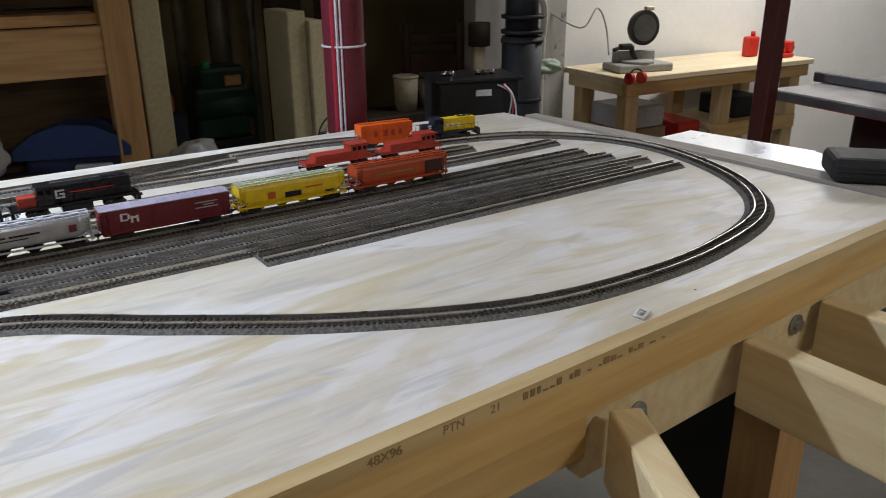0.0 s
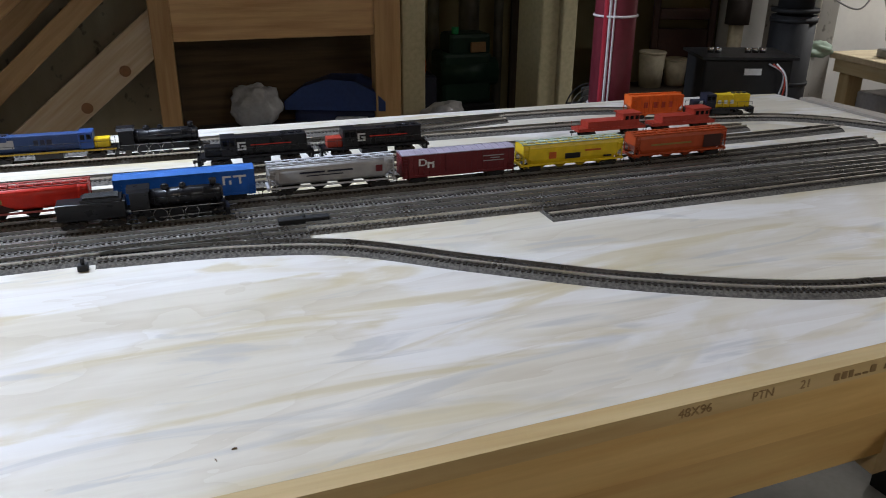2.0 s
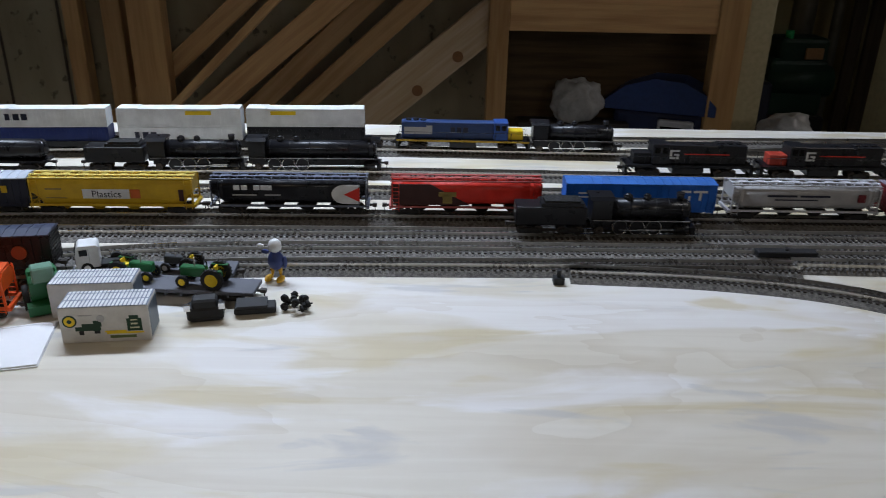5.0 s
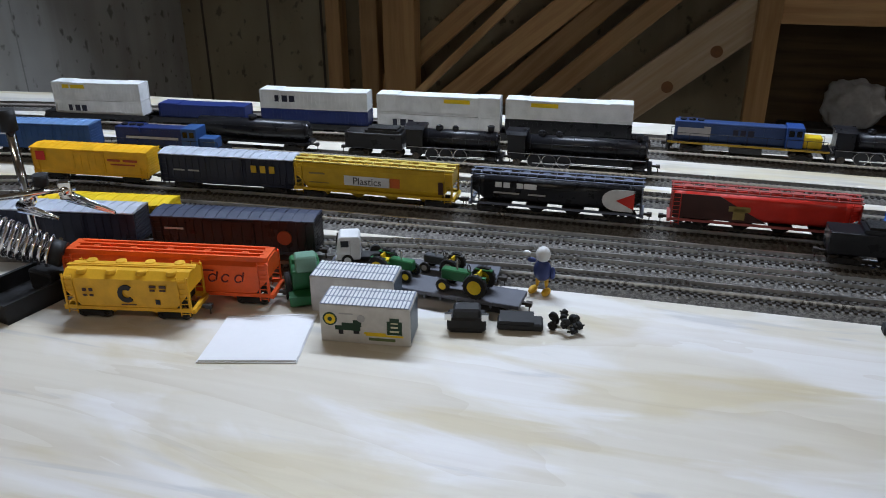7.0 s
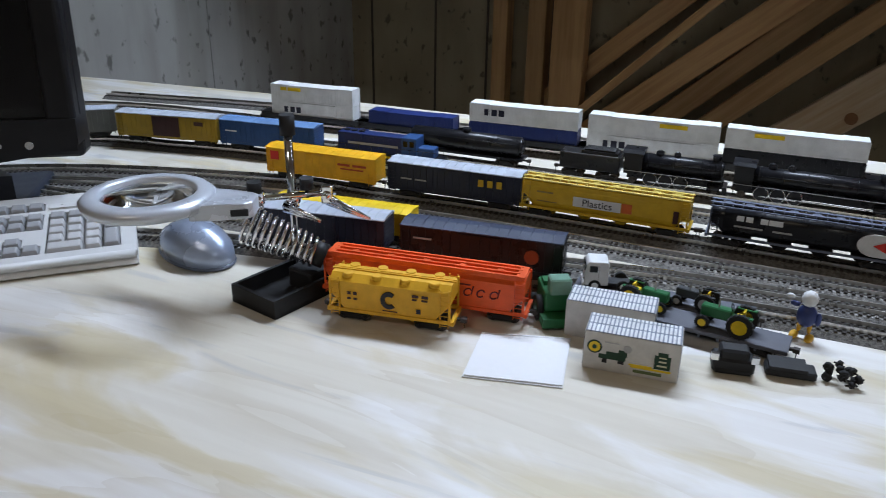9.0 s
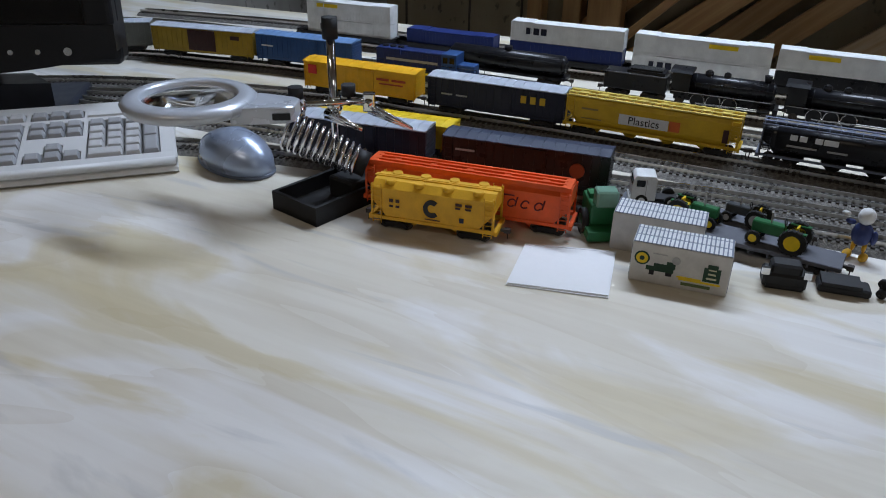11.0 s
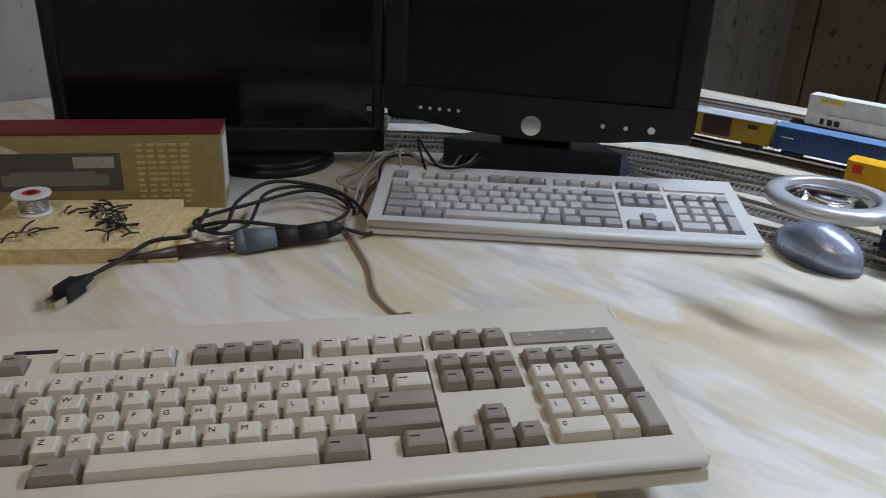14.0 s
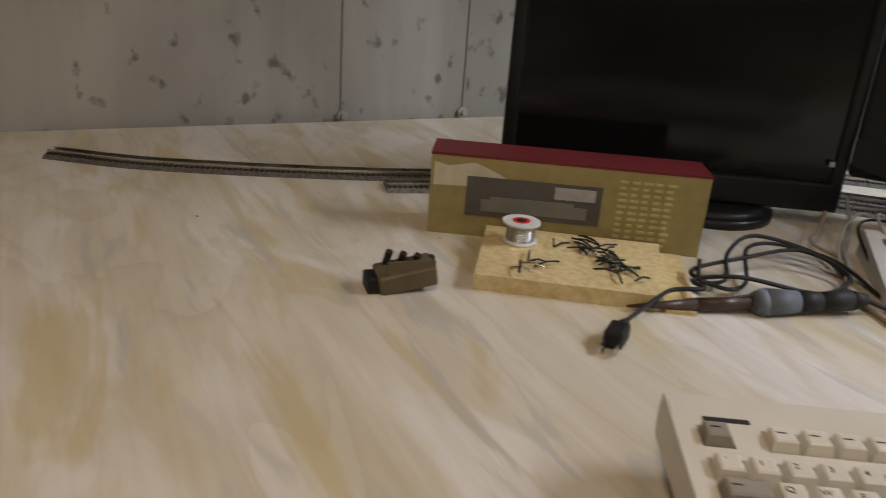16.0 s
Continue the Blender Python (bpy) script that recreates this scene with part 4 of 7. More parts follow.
def steam(label, track, x, L, tender=True, flip=False, rod=STEEL):
    mm = on(track, x)
    if flip:
        mm = mm @ Matrix.Rotation(math.pi, 4, "Z")
    o = thing("steam_locomotive", label, "model locomotive", mm, "locomotives")
    Lt = 0.085 if tender else 0.0
    x0, x1 = -L / 2 + Lt + (0.006 if tender else 0), L / 2
    q = B()
    cyl(q, (x0 + 0.022, 0, 0.031), (x1 - 0.008, 0, 0.031), 0.0125, 24)
    cyl(q, (x1 - 0.008, 0, 0.031), (x1 - 0.004, 0, 0.031), 0.0118, 24, 0.009)
    for k in range(6):
        xx = x0 + 0.03 + k * (x1 - x0 - 0.045) / 5
        cyl(q, (xx, 0, 0.031), (xx + 0.0012, 0, 0.031), 0.0129, 24)
    part("boiler", q, BLKP, o, "glossy black boiler")
    q = B(); cyl(q, (x1 - 0.016, 0, 0.042), (x1 - 0.016, 0, 0.0515), 0.004, 14, 0.005)
    part("chimney", q, BLKP, o)
    for k, r in ((0.045, 0.0055), (0.068, 0.0045)):
        q = B(); cyl(q, (x0 + k, 0, 0.041), (x0 + k, 0, 0.0475), r, 14); cyl(q, (x0 + k, 0, 0.0475), (x0 + k, 0, 0.0498), r, 14, r * 0.4)
        part("dome", q, BLKP, o)
    q = B()
    box(q, x0, x0 + 0.024, -0.0155, 0.0155, 0.016, 0.045)
    prism(q, [(-0.0165, 0.045), (0.0165, 0.045), (0.012, 0.049), (-0.012, 0.049)], x0 - 0.003, x0 + 0.026)
    part("cab", q, BLKP, o)
    q = B()
    for e in (-1, 1):
        box(q, x0, x1 - 0.004, e * 0.0145 - 0.003, e * 0.0145 + 0.003, 0.0195, 0.0207)
        tube(q, [(x0 + 0.02, e * 0.0132, 0.0345), (x1 - 0.008, e * 0.0132, 0.0345)], 0.0005, 5)
    box(q, x0 + 0.004, x1 - 0.002, -0.008, 0.008, 0.008, 0.019)
    box(q, x1 - 0.003, x1 + 0.003, -0.0145, 0.0145, 0.003, 0.012)
    part("running_board", q, BLKP, o)
    q = B()
    for e in (-1, 1):
        box(q, x0 + 0.002, x1 - 0.006, e * 0.0178 - 0.0003, e * 0.0178 + 0.0003, 0.0205, 0.0212)
    part("edge_stripe", q, GREYP, o, "pale running board edge")
    for k in range(3):
        xx = x0 + 0.036 + k * 0.0205
        for e in (-1, 1):
            q = B()
            cyl(q, (xx, e * 0.0085, 0.0098), (xx, e * 0.0108, 0.0098), 0.0098, 22)
            cyl(q, (xx, e * 0.0108, 0.0098), (xx, e * 0.0112, 0.0098), 0.0088, 22)
            w = part("driving_wheel", q, BLKP, o)
            q = B()
            tube(q, [(xx + 0.0092 * math.cos(t), e * 0.0112, 0.0098 + 0.0092 * math.sin(t)) for t in [2 * math.pi * i / 22 for i in range(22)]], 0.0006, 5, True)
            part("tyre", q, rod, w, "bright wheel tyre")
    for e in (-1, 1):
        q = B()
        box(q, x0 + 0.034, x0 + 0.079, e * 0.0125 - 0.0005, e * 0.0125 + 0.0005, 0.0062, 0.0078)
        box(q, x0 + 0.056, x1 - 0.018, e * 0.0135 - 0.0004, e * 0.0135 + 0.0004, 0.0075, 0.0088)
        part("side_rod", q, rod, o, "steel side rod")
        q = B(); cyl(q, (x1 - 0.022, e * 0.0135, 0.010), (x1 - 0.006, e * 0.0135, 0.010), 0.0048, 14)
        part("cylinder", q, BLKP, o)
    for k in (x0 + 0.012, x1 - 0.012):
        w = part("wheelset", shared("wheelset", wheelset_mesh), WHEELM, o)
        w.location.x = k
    if tender:
        t = thing("tender", label.split(" with")[0] + " tender", "model tender", mm, "locomotives")
        q = B()
        rbox(q, -L / 2, -L / 2 + Lt, -0.0155, 0.0155, 0.013, 0.036, 0.0015)
        box(q, -L / 2 + 0.03, -L / 2 + Lt - 0.004, -0.013, 0.013, 0.036, 0.040)
        part("body", q, BLKP, t)
        q = B(); slab(q, [(-L / 2 + 0.034, -0.011), (-L / 2 + Lt - 0.008, -0.011), (-L / 2 + Lt - 0.008, 0.011), (-L / 2 + 0.034, 0.011)], 0.040, 0.0425)
        part("coal", q, mat("coal", (0.02, 0.02, 0.02), 0.5, var=0.3, scale=300, bump=1.0, fine=500), t)
        for k in (0.018, Lt - 0.018):
            truck(t, -L / 2 + k)
        coupler(t, -L / 2 + 0.002, -1)
    coupler(o, x1 + 0.001, 1)
    return o


diesel("blue and grey diesel locomotive with a yellow cab end", T7, 0.235, 0.215, P("dusk_blue_paint", (0.03, 0.06, 0.17)), P("strong_blue_paint", (0.025, 0.07, 0.26)), P("dull_gold_paint", (0.42, 0.27, 0.02)), nose=YEL, prints=[(-0.02, -0.013, 0.029, 0.038, NAVY), (-0.01, -0.003, 0.029, 0.038, NAVY), (0.0, 0.008, 0.029, 0.038, NAVY), (-0.095, -0.05, 0.026, 0.040, GREYP)])
GP = [(-0.028, -0.025, 0.026, 0.039, WHT), (-0.025, -0.015, 0.0365, 0.039, WHT), (-0.025, -0.015, 0.026, 0.0285, WHT), (-0.018, -0.015, 0.0285, 0.0335, WHT), (-0.022, -0.015, 0.031, 0.0335, WHT), (-0.008, 0.055, 0.0325, 0.034, CRED)]
for xx, nm in ((0.566, BLKP), (0.768, RED)):
    loco = diesel("black diesel locomotive with a white letter and red stripes", T6, xx, 0.176, BLKP, BLKP, BLKP, nose=nm, flip=True, prints=GP)
    loco.matrix_world = loco.matrix_world @ Matrix.Scale(1.06, 4)
diesel("blue and yellow diesel locomotive beside the control box", T7, 1.545, 0.145, YEL, NAVY, NAVY, nose=NAVY, flip=True, prints=[(-0.05 + k * 0.014, -0.043 + k * 0.014, 0.026, 0.034, WHT) for k in range(6)])
diesel("dark blue diesel locomotive with a yellow end", T5, -0.555, 0.17, P("deep_blue_paint", (0.015, 0.03, 0.13)), COALB, YEL, nose=COALB, flip=False, prints=[(-0.06, 0.02, 0.029, 0.033, GREYP)])
steam("large black steam locomotive with bright wheel tyres", T6, 0.012, 0.19, tender=False)
steam("black steam locomotive with a coal tender", T6, -0.205, 0.225)
steam("black steam locomotive with silver boiler fittings", T7, 0.415, 0.135, tender=False)
steam("small dark steam locomotive with a low tender", T3, 0.395, 0.215)


def well_car(label, x, L, low, high, tag=False):
    o = thing("container_car", label, "model well car", on(T7, x), "container train")
    q = B()
    for e in (-1, 1):
        box(q, -L / 2 - 0.012, L / 2 + 0.012, e * 0.0165 - 0.0008, e * 0.0165 + 0.0008, 0.006, 0.014)
        box(q, e * (L / 2 + 0.002), e * (L / 2 + 0.026), -0.011, 0.011, 0.010, 0.014)
    box(q, -L / 2, L / 2, -0.0157, 0.0157, 0.005, 0.0065)
    part("well", q, RED if low is None else BLKP, o, "low well frame")
    for e in (-1, 1):
        truck(o, e * (L / 2 + 0.014))
    z = 0.0066
    for k, mm in enumerate((low, high)):
        if mm is None:
            continue
        c = thing("container", "white ribbed shipping container with a small yellow label" if mm is WHT else "dark blue shipping container stacked low in a well car", "model container", on(T7, x), "containers")
        hh = 0.0285
        z0 = z + k * 0.0295
        q = B()
        box(q, -L / 2, L / 2, -0.0140, 0.0140, z0 + 0.0005, z0 + hh)
        n = 26
        for i in range(n):
            xx = -L / 2 + 0.005 + i * (L - 0.01) / (n - 1)
            for e in (-1, 1):
                box(q, xx - 0.0012, xx + 0.0012, min(e * 0.014, e * 0.0144), max(e * 0.014, e * 0.0144), z0 + 0.003, z0 + hh - 0.003)
        part("body", q, mm, c)
        q = B()
        for e in (-1, 1):
            for xx in (-L / 2, L / 2, -L / 2 + 0.032, L / 2 - 0.032):
                box(q, xx - 0.0009, xx + 0.0009, e * 0.0142 - 0.0008, e * 0.0142 + 0.0008, z0, z0 + hh)
            for zz in (z0 + 0.0012, z0 + hh - 0.0012):
                box(q, -L / 2, L / 2, e * 0.0142 - 0.0007, e * 0.0142 + 0.0007, zz - 0.0012, zz + 0.0012)
            box(q, min(e * L / 2, e * (L / 2 - 0.033)), max(e * L / 2, e * (L / 2 - 0.033)), -0.0141, 0.0141, z0 + hh - 0.001, z0 + hh + 0.0009)
        part("corner_frame", q, mm, c)
        if tag and k == 1:
            marks(c, [(tag - 0.020, tag + 0.020, z0 + 0.019, z0 + 0.025, YEL)], -0.0146)
        if mm is WHT and (k == 0 or not tag):
            marks(c, [(-L / 2 + 0.024 + j * 0.012, -L / 2 + 0.033 + j * 0.012, z0 + 0.011, z0 + 0.021, NAVY) for j in range(3)], -0.0146)


well_car("dark well car with two white containers", -0.79, 0.157, WHT, WHT, tag=-0.04)
well_car("dark well car with a white container over a blue one", -0.414, 0.175, P("container_blue", (0.02, 0.035, 0.16)), WHT)
well_car("dark well car with a single low blue container", -0.605, 0.15, P("container_blue", (0, 0, 0)), None)
well_car("dark well car with two white containers", -0.215, 0.19, WHT, WHT, tag=0.03)
well_car("dark well car with a white container high on top", -0.018, 0.185, BLKP, WHT, tag=-0.035)
# tank car, red cars, ore car
o = thing("tank_car", "black tank car with pale side rails", "model tank car", on(T6, -0.465), "freight cars")
q = B(); cyl(q, (-0.085, 0, 0.029), (0.085, 0, 0.029), 0.0145, 24)
for e in (-1, 1):
    cyl(q, (e * 0.085, 0, 0.029), (e * 0.090, 0, 0.029), 0.0145, 24, 0.008)
part("tank", q, BLKP, o)
q = B(); cyl(q, (0, 0, 0.042), (0, 0, 0.0485), 0.006, 16)
part("dome", q, BLKP, o)
q = B(); box(q, -0.092, 0.092, -0.014, 0.014, 0.011, 0.0145)
for e in (-1, 1):
    tube(q, [(-0.085, e * 0.0155, 0.036), (0.085, e * 0.0155, 0.036)], 0.0005, 5)
part("frame", q, BLKP, o)
running_gear(o, 0.186)
for xx, L in ((1.235, 0.145), (1.395, 0.14)):
    o = thing("red_work_car", "dark red caboose-style work car with rails", "model work car", on(T6, xx), "freight cars")
    q = B()
    box(q, -L / 2, L / 2, -0.0155, 0.0155, 0.012, 0.018)
    box(q, -L / 2 + 0.02, L / 2 - 0.05, -0.0145, 0.0145, 0.018, 0.030)
    box(q, L / 2 - 0.05, L / 2 - 0.015, -0.015, 0.015, 0.018, 0.040)
    box(q, L / 2 - 0.053, L / 2 - 0.012, -0.0165, 0.0165, 0.040, 0.0425)
    part("body", q, RED, o)
    q = B()
    for i in range(8):
        k = -L / 2 + i * L / 7
        for e in (-1, 1):
            cyl(q, (k, e * 0.0155, 0.018), (k, e * 0.0155, 0.028), 0.0004, 5)
    part("handrail", q, RED, o)
    for k in range(3):
        q = B(); box(q, L / 2 - 0.046 + k * 0.011, L / 2 - 0.039 + k * 0.011, -0.0153, -0.0149, 0.030, 0.037)
        part("window", q, SCREEN, o)
    running_gear(o, L, 0.026)
hopper("bright orange short ore hopper with dark letters", T7, 1.395, 0.125, P("vivid_orange_paint", (0.82, 0.14, 0.02)), None, "rib", top=0.050, hatch=False, bays=2, prints=[(-0.03, -0.022, 0.025, 0.037, RED), (-0.01, 0.002, 0.025, 0.037, RED), (0.01, 0.018, 0.025, 0.037, RED), (0.026, 0.034, 0.025, 0.037, RED)])

# ---- keyboards ----


def cap_mesh(w, d, h, U):
    q = B()
    g, t = 0.04 * U, 0.17 * U
    lo = [(g, g), (w - g, g), (w - g, d - g), (g, d - g)]
    hi = [(t, t * 1.25), (w - t, t * 1.25), (w - t, d - t * 0.75), (t, d - t * 0.75)]
    a = [q.verts.new((x, y, 0)) for x, y in lo]
    m1 = [q.verts.new((x * 0.88 + lo[i][0] * 0.12, y * 0.88 + lo[i][1] * 0.12, h * 0.93)) for i, (x, y) in enumerate(hi)]
    e = t * 0.35
    top = [(t + e, t * 1.25 + e), (w - t - e, t * 1.25 + e), (w - t - e, d - t * 0.75 - e), (t + e, d - t * 0.75 - e)]
    c = [q.verts.new((x, y, h)) for x, y in top]
    for i in range(4):
        q.faces.new((a[i], a[(i + 1) % 4], m1[(i + 1) % 4], m1[i]))
        q.faces.new((m1[i], m1[(i + 1) % 4], c[(i + 1) % 4], c[i]))
    q.faces.new(c)
    q.faces.new(a[::-1])
    return done(q)


def keyboard(label, at, W, D, U, fx, fy, case, pale, grey, h0, h1, win, letters):
    """A full keyboard: shell with wells, each key a part, its legend a part of the key."""
    o = thing("keyboard", label, "keyboard", at, "keyboards")
    q = B()
    prof = [(0.004, 0.0), (D - 0.003, 0.0), (D, 0.004), (D, h1 - 0.003), (D - 0.003, h1), (D - 0.012, h1), (0.020, h0), (0.008, h0 - 0.001), (0.002, h0 - 0.005), (0.0, h0 * 0.5)]
    low = [(y, z if z < 0.005 else z - 0.006) for y, z in prof]
    prism(q, low, 0, W)
    part("lower_shell", q, case, o)
    slope = (h1 - h0) / (D - 0.032)
    top = lambda y: h0 + slope * max(0, min(y, D - 0.012) - 0.020)
    # regions that hold keys, in key units
    regions = [(0, 15, 0, 5), (0, 1, 5.5, 6.5), (2, 6, 5.5, 6.5), (6.5, 10.5, 5.5, 6.5), (11, 15, 5.5, 6.5), (15.25, 18.25, 3, 5), (15.25, 18.25, 5.5, 6.5), (15.25, 18.25, 0, 1), (16.25, 17.25, 1, 2), (18.5, 22.5, 0, 5)]
    solid = [] if win else [(1.5, 2.5, 0, 1), (12.5, 13.5, 0, 1)]
    xs = sorted({-fx / U, (W - fx) / U} | {v for r in regions + solid for v in r[:2]})
    ys = sorted({-(fy - 0.003) / U, (D - fy - 0.002) / U} | {v for r in regions + solid for v in r[2:]})
    q = B()
    for i in range(len(xs) - 1):
        for j in range(len(ys) - 1):
            cx, cy = (xs[i] + xs[i + 1]) / 2, (ys[j] + ys[j + 1]) / 2
            inside = any(r[0] < cx < r[1] and r[2] < cy < r[3] for r in regions) and not any(r[0] < cx < r[1] and r[2] < cy < r[3] for r in solid)
            if inside:
                continue
            x0, x1, y0, y1 = fx + xs[i] * U, fx + xs[i + 1] * U, fy + ys[j] * U, fy + ys[j + 1] * U
            vs = box(q, x0, x1, y0, y1, 0, 1)
            for v in vs:
                v.co.z = top(v.co.y) if v.co.z > 0.5 else top(v.co.y) - 0.0065
    bmesh.ops.remove_doubles(q, verts=q.verts[:], dist=0.0001)
    part("upper_shell", q, case, o)
    # rounded front and side rims
    q = B()
    tube(q, [(0.002, 0.0045, h0 - 0.0040), (W - 0.002, 0.0045, h0 - 0.0040)], 0.0045, 12)
    for x in (0.0022, W - 0.0022):
        tube(q, [(x, 0.004, h0 - 0.003), (x, 0.02, h0 - 0.0022), (x, D - 0.012, h1 - 0.0022), (x, D - 0.002, h1 - 0.0025)], 0.0024, 8)
    part("rim", q, case, o)
    q = B(); slab(q, [(fx + 18.5 * U, fy + 5.5 * U), (fx + 22.5 * U, fy + 5.5 * U), (fx + 22.5 * U, fy + 6.35 * U), (fx + 18.5 * U, fy + 6.35 * U)], top(fy + 5.9 * U) - 0.001, top(fy + 6.35 * U) + 0.0006)
    part("indicator_panel", q, grey if not win else case, o, "grey indicator panel")
    for k in range(3):
        q = B(); x = fx + (19.2 + 1.3 * k) * U; box(q, x - 0.0012, x + 0.0012, fy + 6.0 * U, fy + 6.0 * U + 0.0012, top(fy + 6 * U), top(fy + 6.35 * U) + 0.0011)
        part("indicator_light", q, WHITE, o)
    if not win:
        q = B(); box(q, fx + 0.3 * U, fx + 1.75 * U, fy + 6.75 * U, fy + 6.95 * U, top(fy + 6.8 * U) - 0.001, top(fy + 6.95 * U) + 0.0005)
        part("badge", q, INK, o, "small dark maker mark")
    keys = []

    def row(y, x, items, h=1):
        for w, g, t in items:
            if g >= 0:
                keys.append((x, y, w, h, g, t))
            x += w

    L = lambda s: [(1, 0, ch) for ch in s]
    if win:
        row(0, 0, [(1.25, 1, "-")] * 3 + [(6.25, 0, "")] + [(1.25, 1, "-")] * 4)
    else:
        row(0, 0, [(1.5, 1, "-"), (1, -1, ""), (1.5, 1, "-"), (7, 0, ""), (1.5, 1, "-"), (1, -1, ""), (1.5, 1, "-")])
    row(1, 0, [(2.25, 1, "-")] + L("ZXCVBNM,./") + [(2.75, 1, "-")])
    row(2, 0, [(1.75, 1, "-")] + L("ASDFGHJKL;'") + [(2.25, 1, "-")])
    row(3, 0, [(1.5, 1, "-")] + L("QWERTYUIOP[]") + [(1.5, 0 if not win else 1, "-")])
    row(4, 0, L("`1234567890-=") + [(2, 1, "-")])
    row(5.5, 0, [(1, 1, "-"), (1, -1, "")] + [(1, 0, "-")] * 4 + [(0.5, -1, "")] + [(1, 1, "-")] * 4 + [(0.5, -1, "")] + [(1, 0, "-")] * 4)
    for y in (3, 4, 5.5):
        row(y, 15.25, [(1, 1, "-")] * 3)
    row(0, 15.25, [(1, 1, "-")] * 3)
    row(1, 16.25, [(1, 1, "-")])
    row(0, 18.5, [(2, 0, "0"), (1, 0, ".")])
    for y, s in ((1, "123"), (2, "456"), (3, "789")):
        row(y, 18.5, L(s))
    row(4, 18.5, [(1, 1, "-")] * 4)
    keys.append((21.5, 0, 1, 2, 1, "-"))
    keys.append((21.5, 2, 1, 2, 1, "-"))
    tilt = math.degrees(math.atan(slope))
    for x, y, w, d, g, t in keys:
        me = shared(("cap", round(w, 2), d, U, win), lambda: cap_mesh(w * U, d * U, 0.0105 if not win else 0.008, U))
        k = bpy.data.objects.new("key", me)
        scene.collection.objects.link(k)
        if not me.materials:
            me.materials.append(pale)
        k.material_slots[0].link = "OBJECT"
        k.material_slots[0].material = grey if g else pale
        k.parent = o
        k.matrix_basis = pose(fx + x * U, fy + y * U, top(fy + y * U) - 0.004, tilt + (2 if y in (0, 1) else 0), 0, 0)
        if letters and t:
            if t == "-":
                lm = shared("keybar", lambda: (lambda b2: (box(b2, -0.003, 0.003, -0.0005, 0.0005, 0, 0.0002), done(b2))[1])(B()))
            else:
                lm = shared(("legend", t), lambda: text_mesh(t, 0.0062, 0.0001))
            lg = part("legend", lm, INK, k)
            lg.location = (0.38 * U if t != "-" else 0.42 * U, d * U - 0.42 * U, 0.0107)
    return o


KA = Matrix.Translation((-0.6705, 0.411, 0.9247)) @ Matrix.Rotation(radians(60.0), 4, "Z")
keyboard("beige keyboard with grey function keys propped on a wood block", KA, 0.467, 0.186, 0.0195, 0.0137, 0.025, BEIGE, KEYL, KEYD, 0.022, 0.033, False, True)
KB2 = Matrix.Translation((-0.941, 0.904, 0.9005)) @ Matrix.Rotation(radians(46.6), 4, "Z")
keyboard("grey-white keyboard with cool grey keys in front of the monitor", KB2, 0.455, 0.170, 0.0188, 0.016, 0.022, BEIGE2, KEYL2, KEYD2, 0.017, 0.033, True, False)
b = B(); rbox(b, 0.03, 0.396, 0.018, 0.107, 0, 0.0245, 0.0015, 2)
ob = tagged(part("wood_block", b, wood("block_pine", (0.66, 0.47, 0.27), (0.56, 0.37, 0.19), 0.6, "x", 0)), "short flat pine block under the beige keyboard", "wood block")
ob.matrix_world = Matrix.Translation((-0.663, 0.411, 0.9002)) @ Matrix.Rotation(radians(60.0), 4, "Z")


# ---- monitors ----
def monitor(label, x, y, turn, W, H, zb, side, low, curved, tilt):
    o = thing("monitor", label, "monitor", pose(x, y, T, 0, 0, turn), "computer screens")
    m = Matrix.Translation((0, 0, zb)) @ Matrix.Rotation(radians(-tilt), 4, "X")
    q = B()
    rbox(q, -W / 2, W / 2, 0.012, 0.055, 0.0, H, 0.008, 3, m)
    rbox(q, -W * 0.32, W * 0.32, 0.05, 0.11, 0.05, H - 0.06, 0.02, 3, m)
    part("back_shell", q, BLACK, o)
    q = B()
    rbox(q, -W / 2, -W / 2 + side, -0.008, 0.02, low * 0.4, H, 0.006, 3, m)
    rbox(q, W / 2 - side, W / 2, -0.008, 0.02, low * 0.4, H, 0.006, 3, m)
    rbox(q, -W / 2, W / 2, -0.008, 0.02, H - side, H, 0.006, 3, m)
    if curved:
        n = 16
        lowp = [(-W / 2 + W * i / n, low * 0.40 - 0.026 * math.sin(math.pi * i / n) ** 0.7) for i in range(n + 1)]
        a = [q.verts.new(m @ Vector((u, -0.010, z))) for u, z in lowp + [(W / 2, low), (-W / 2, low)]]
        c = [q.verts.new(m @ Vector((u, 0.02, z))) for u, z in lowp + [(W / 2, low), (-W / 2, low)]]
        for i in range(len(a)):
            q.faces.new((a[i], a[(i + 1) % len(a)], c[(i + 1) % len(a)], c[i]))
        q.faces.new(a[::-1]); q.faces.new(c)
    else:
        rbox(q, -W / 2, W / 2, -0.008, 0.02, 0, low, 0.005, 3, m)
    part("bezel", q, BLACK, o, "black plastic bezel")
    q = B(); box(q, -W / 2 + side, W / 2 - side, -0.002, 0.010, low, H - side, m)
    part("screen", q, SCREEN, o, "dark switched-off panel")
    return o, m


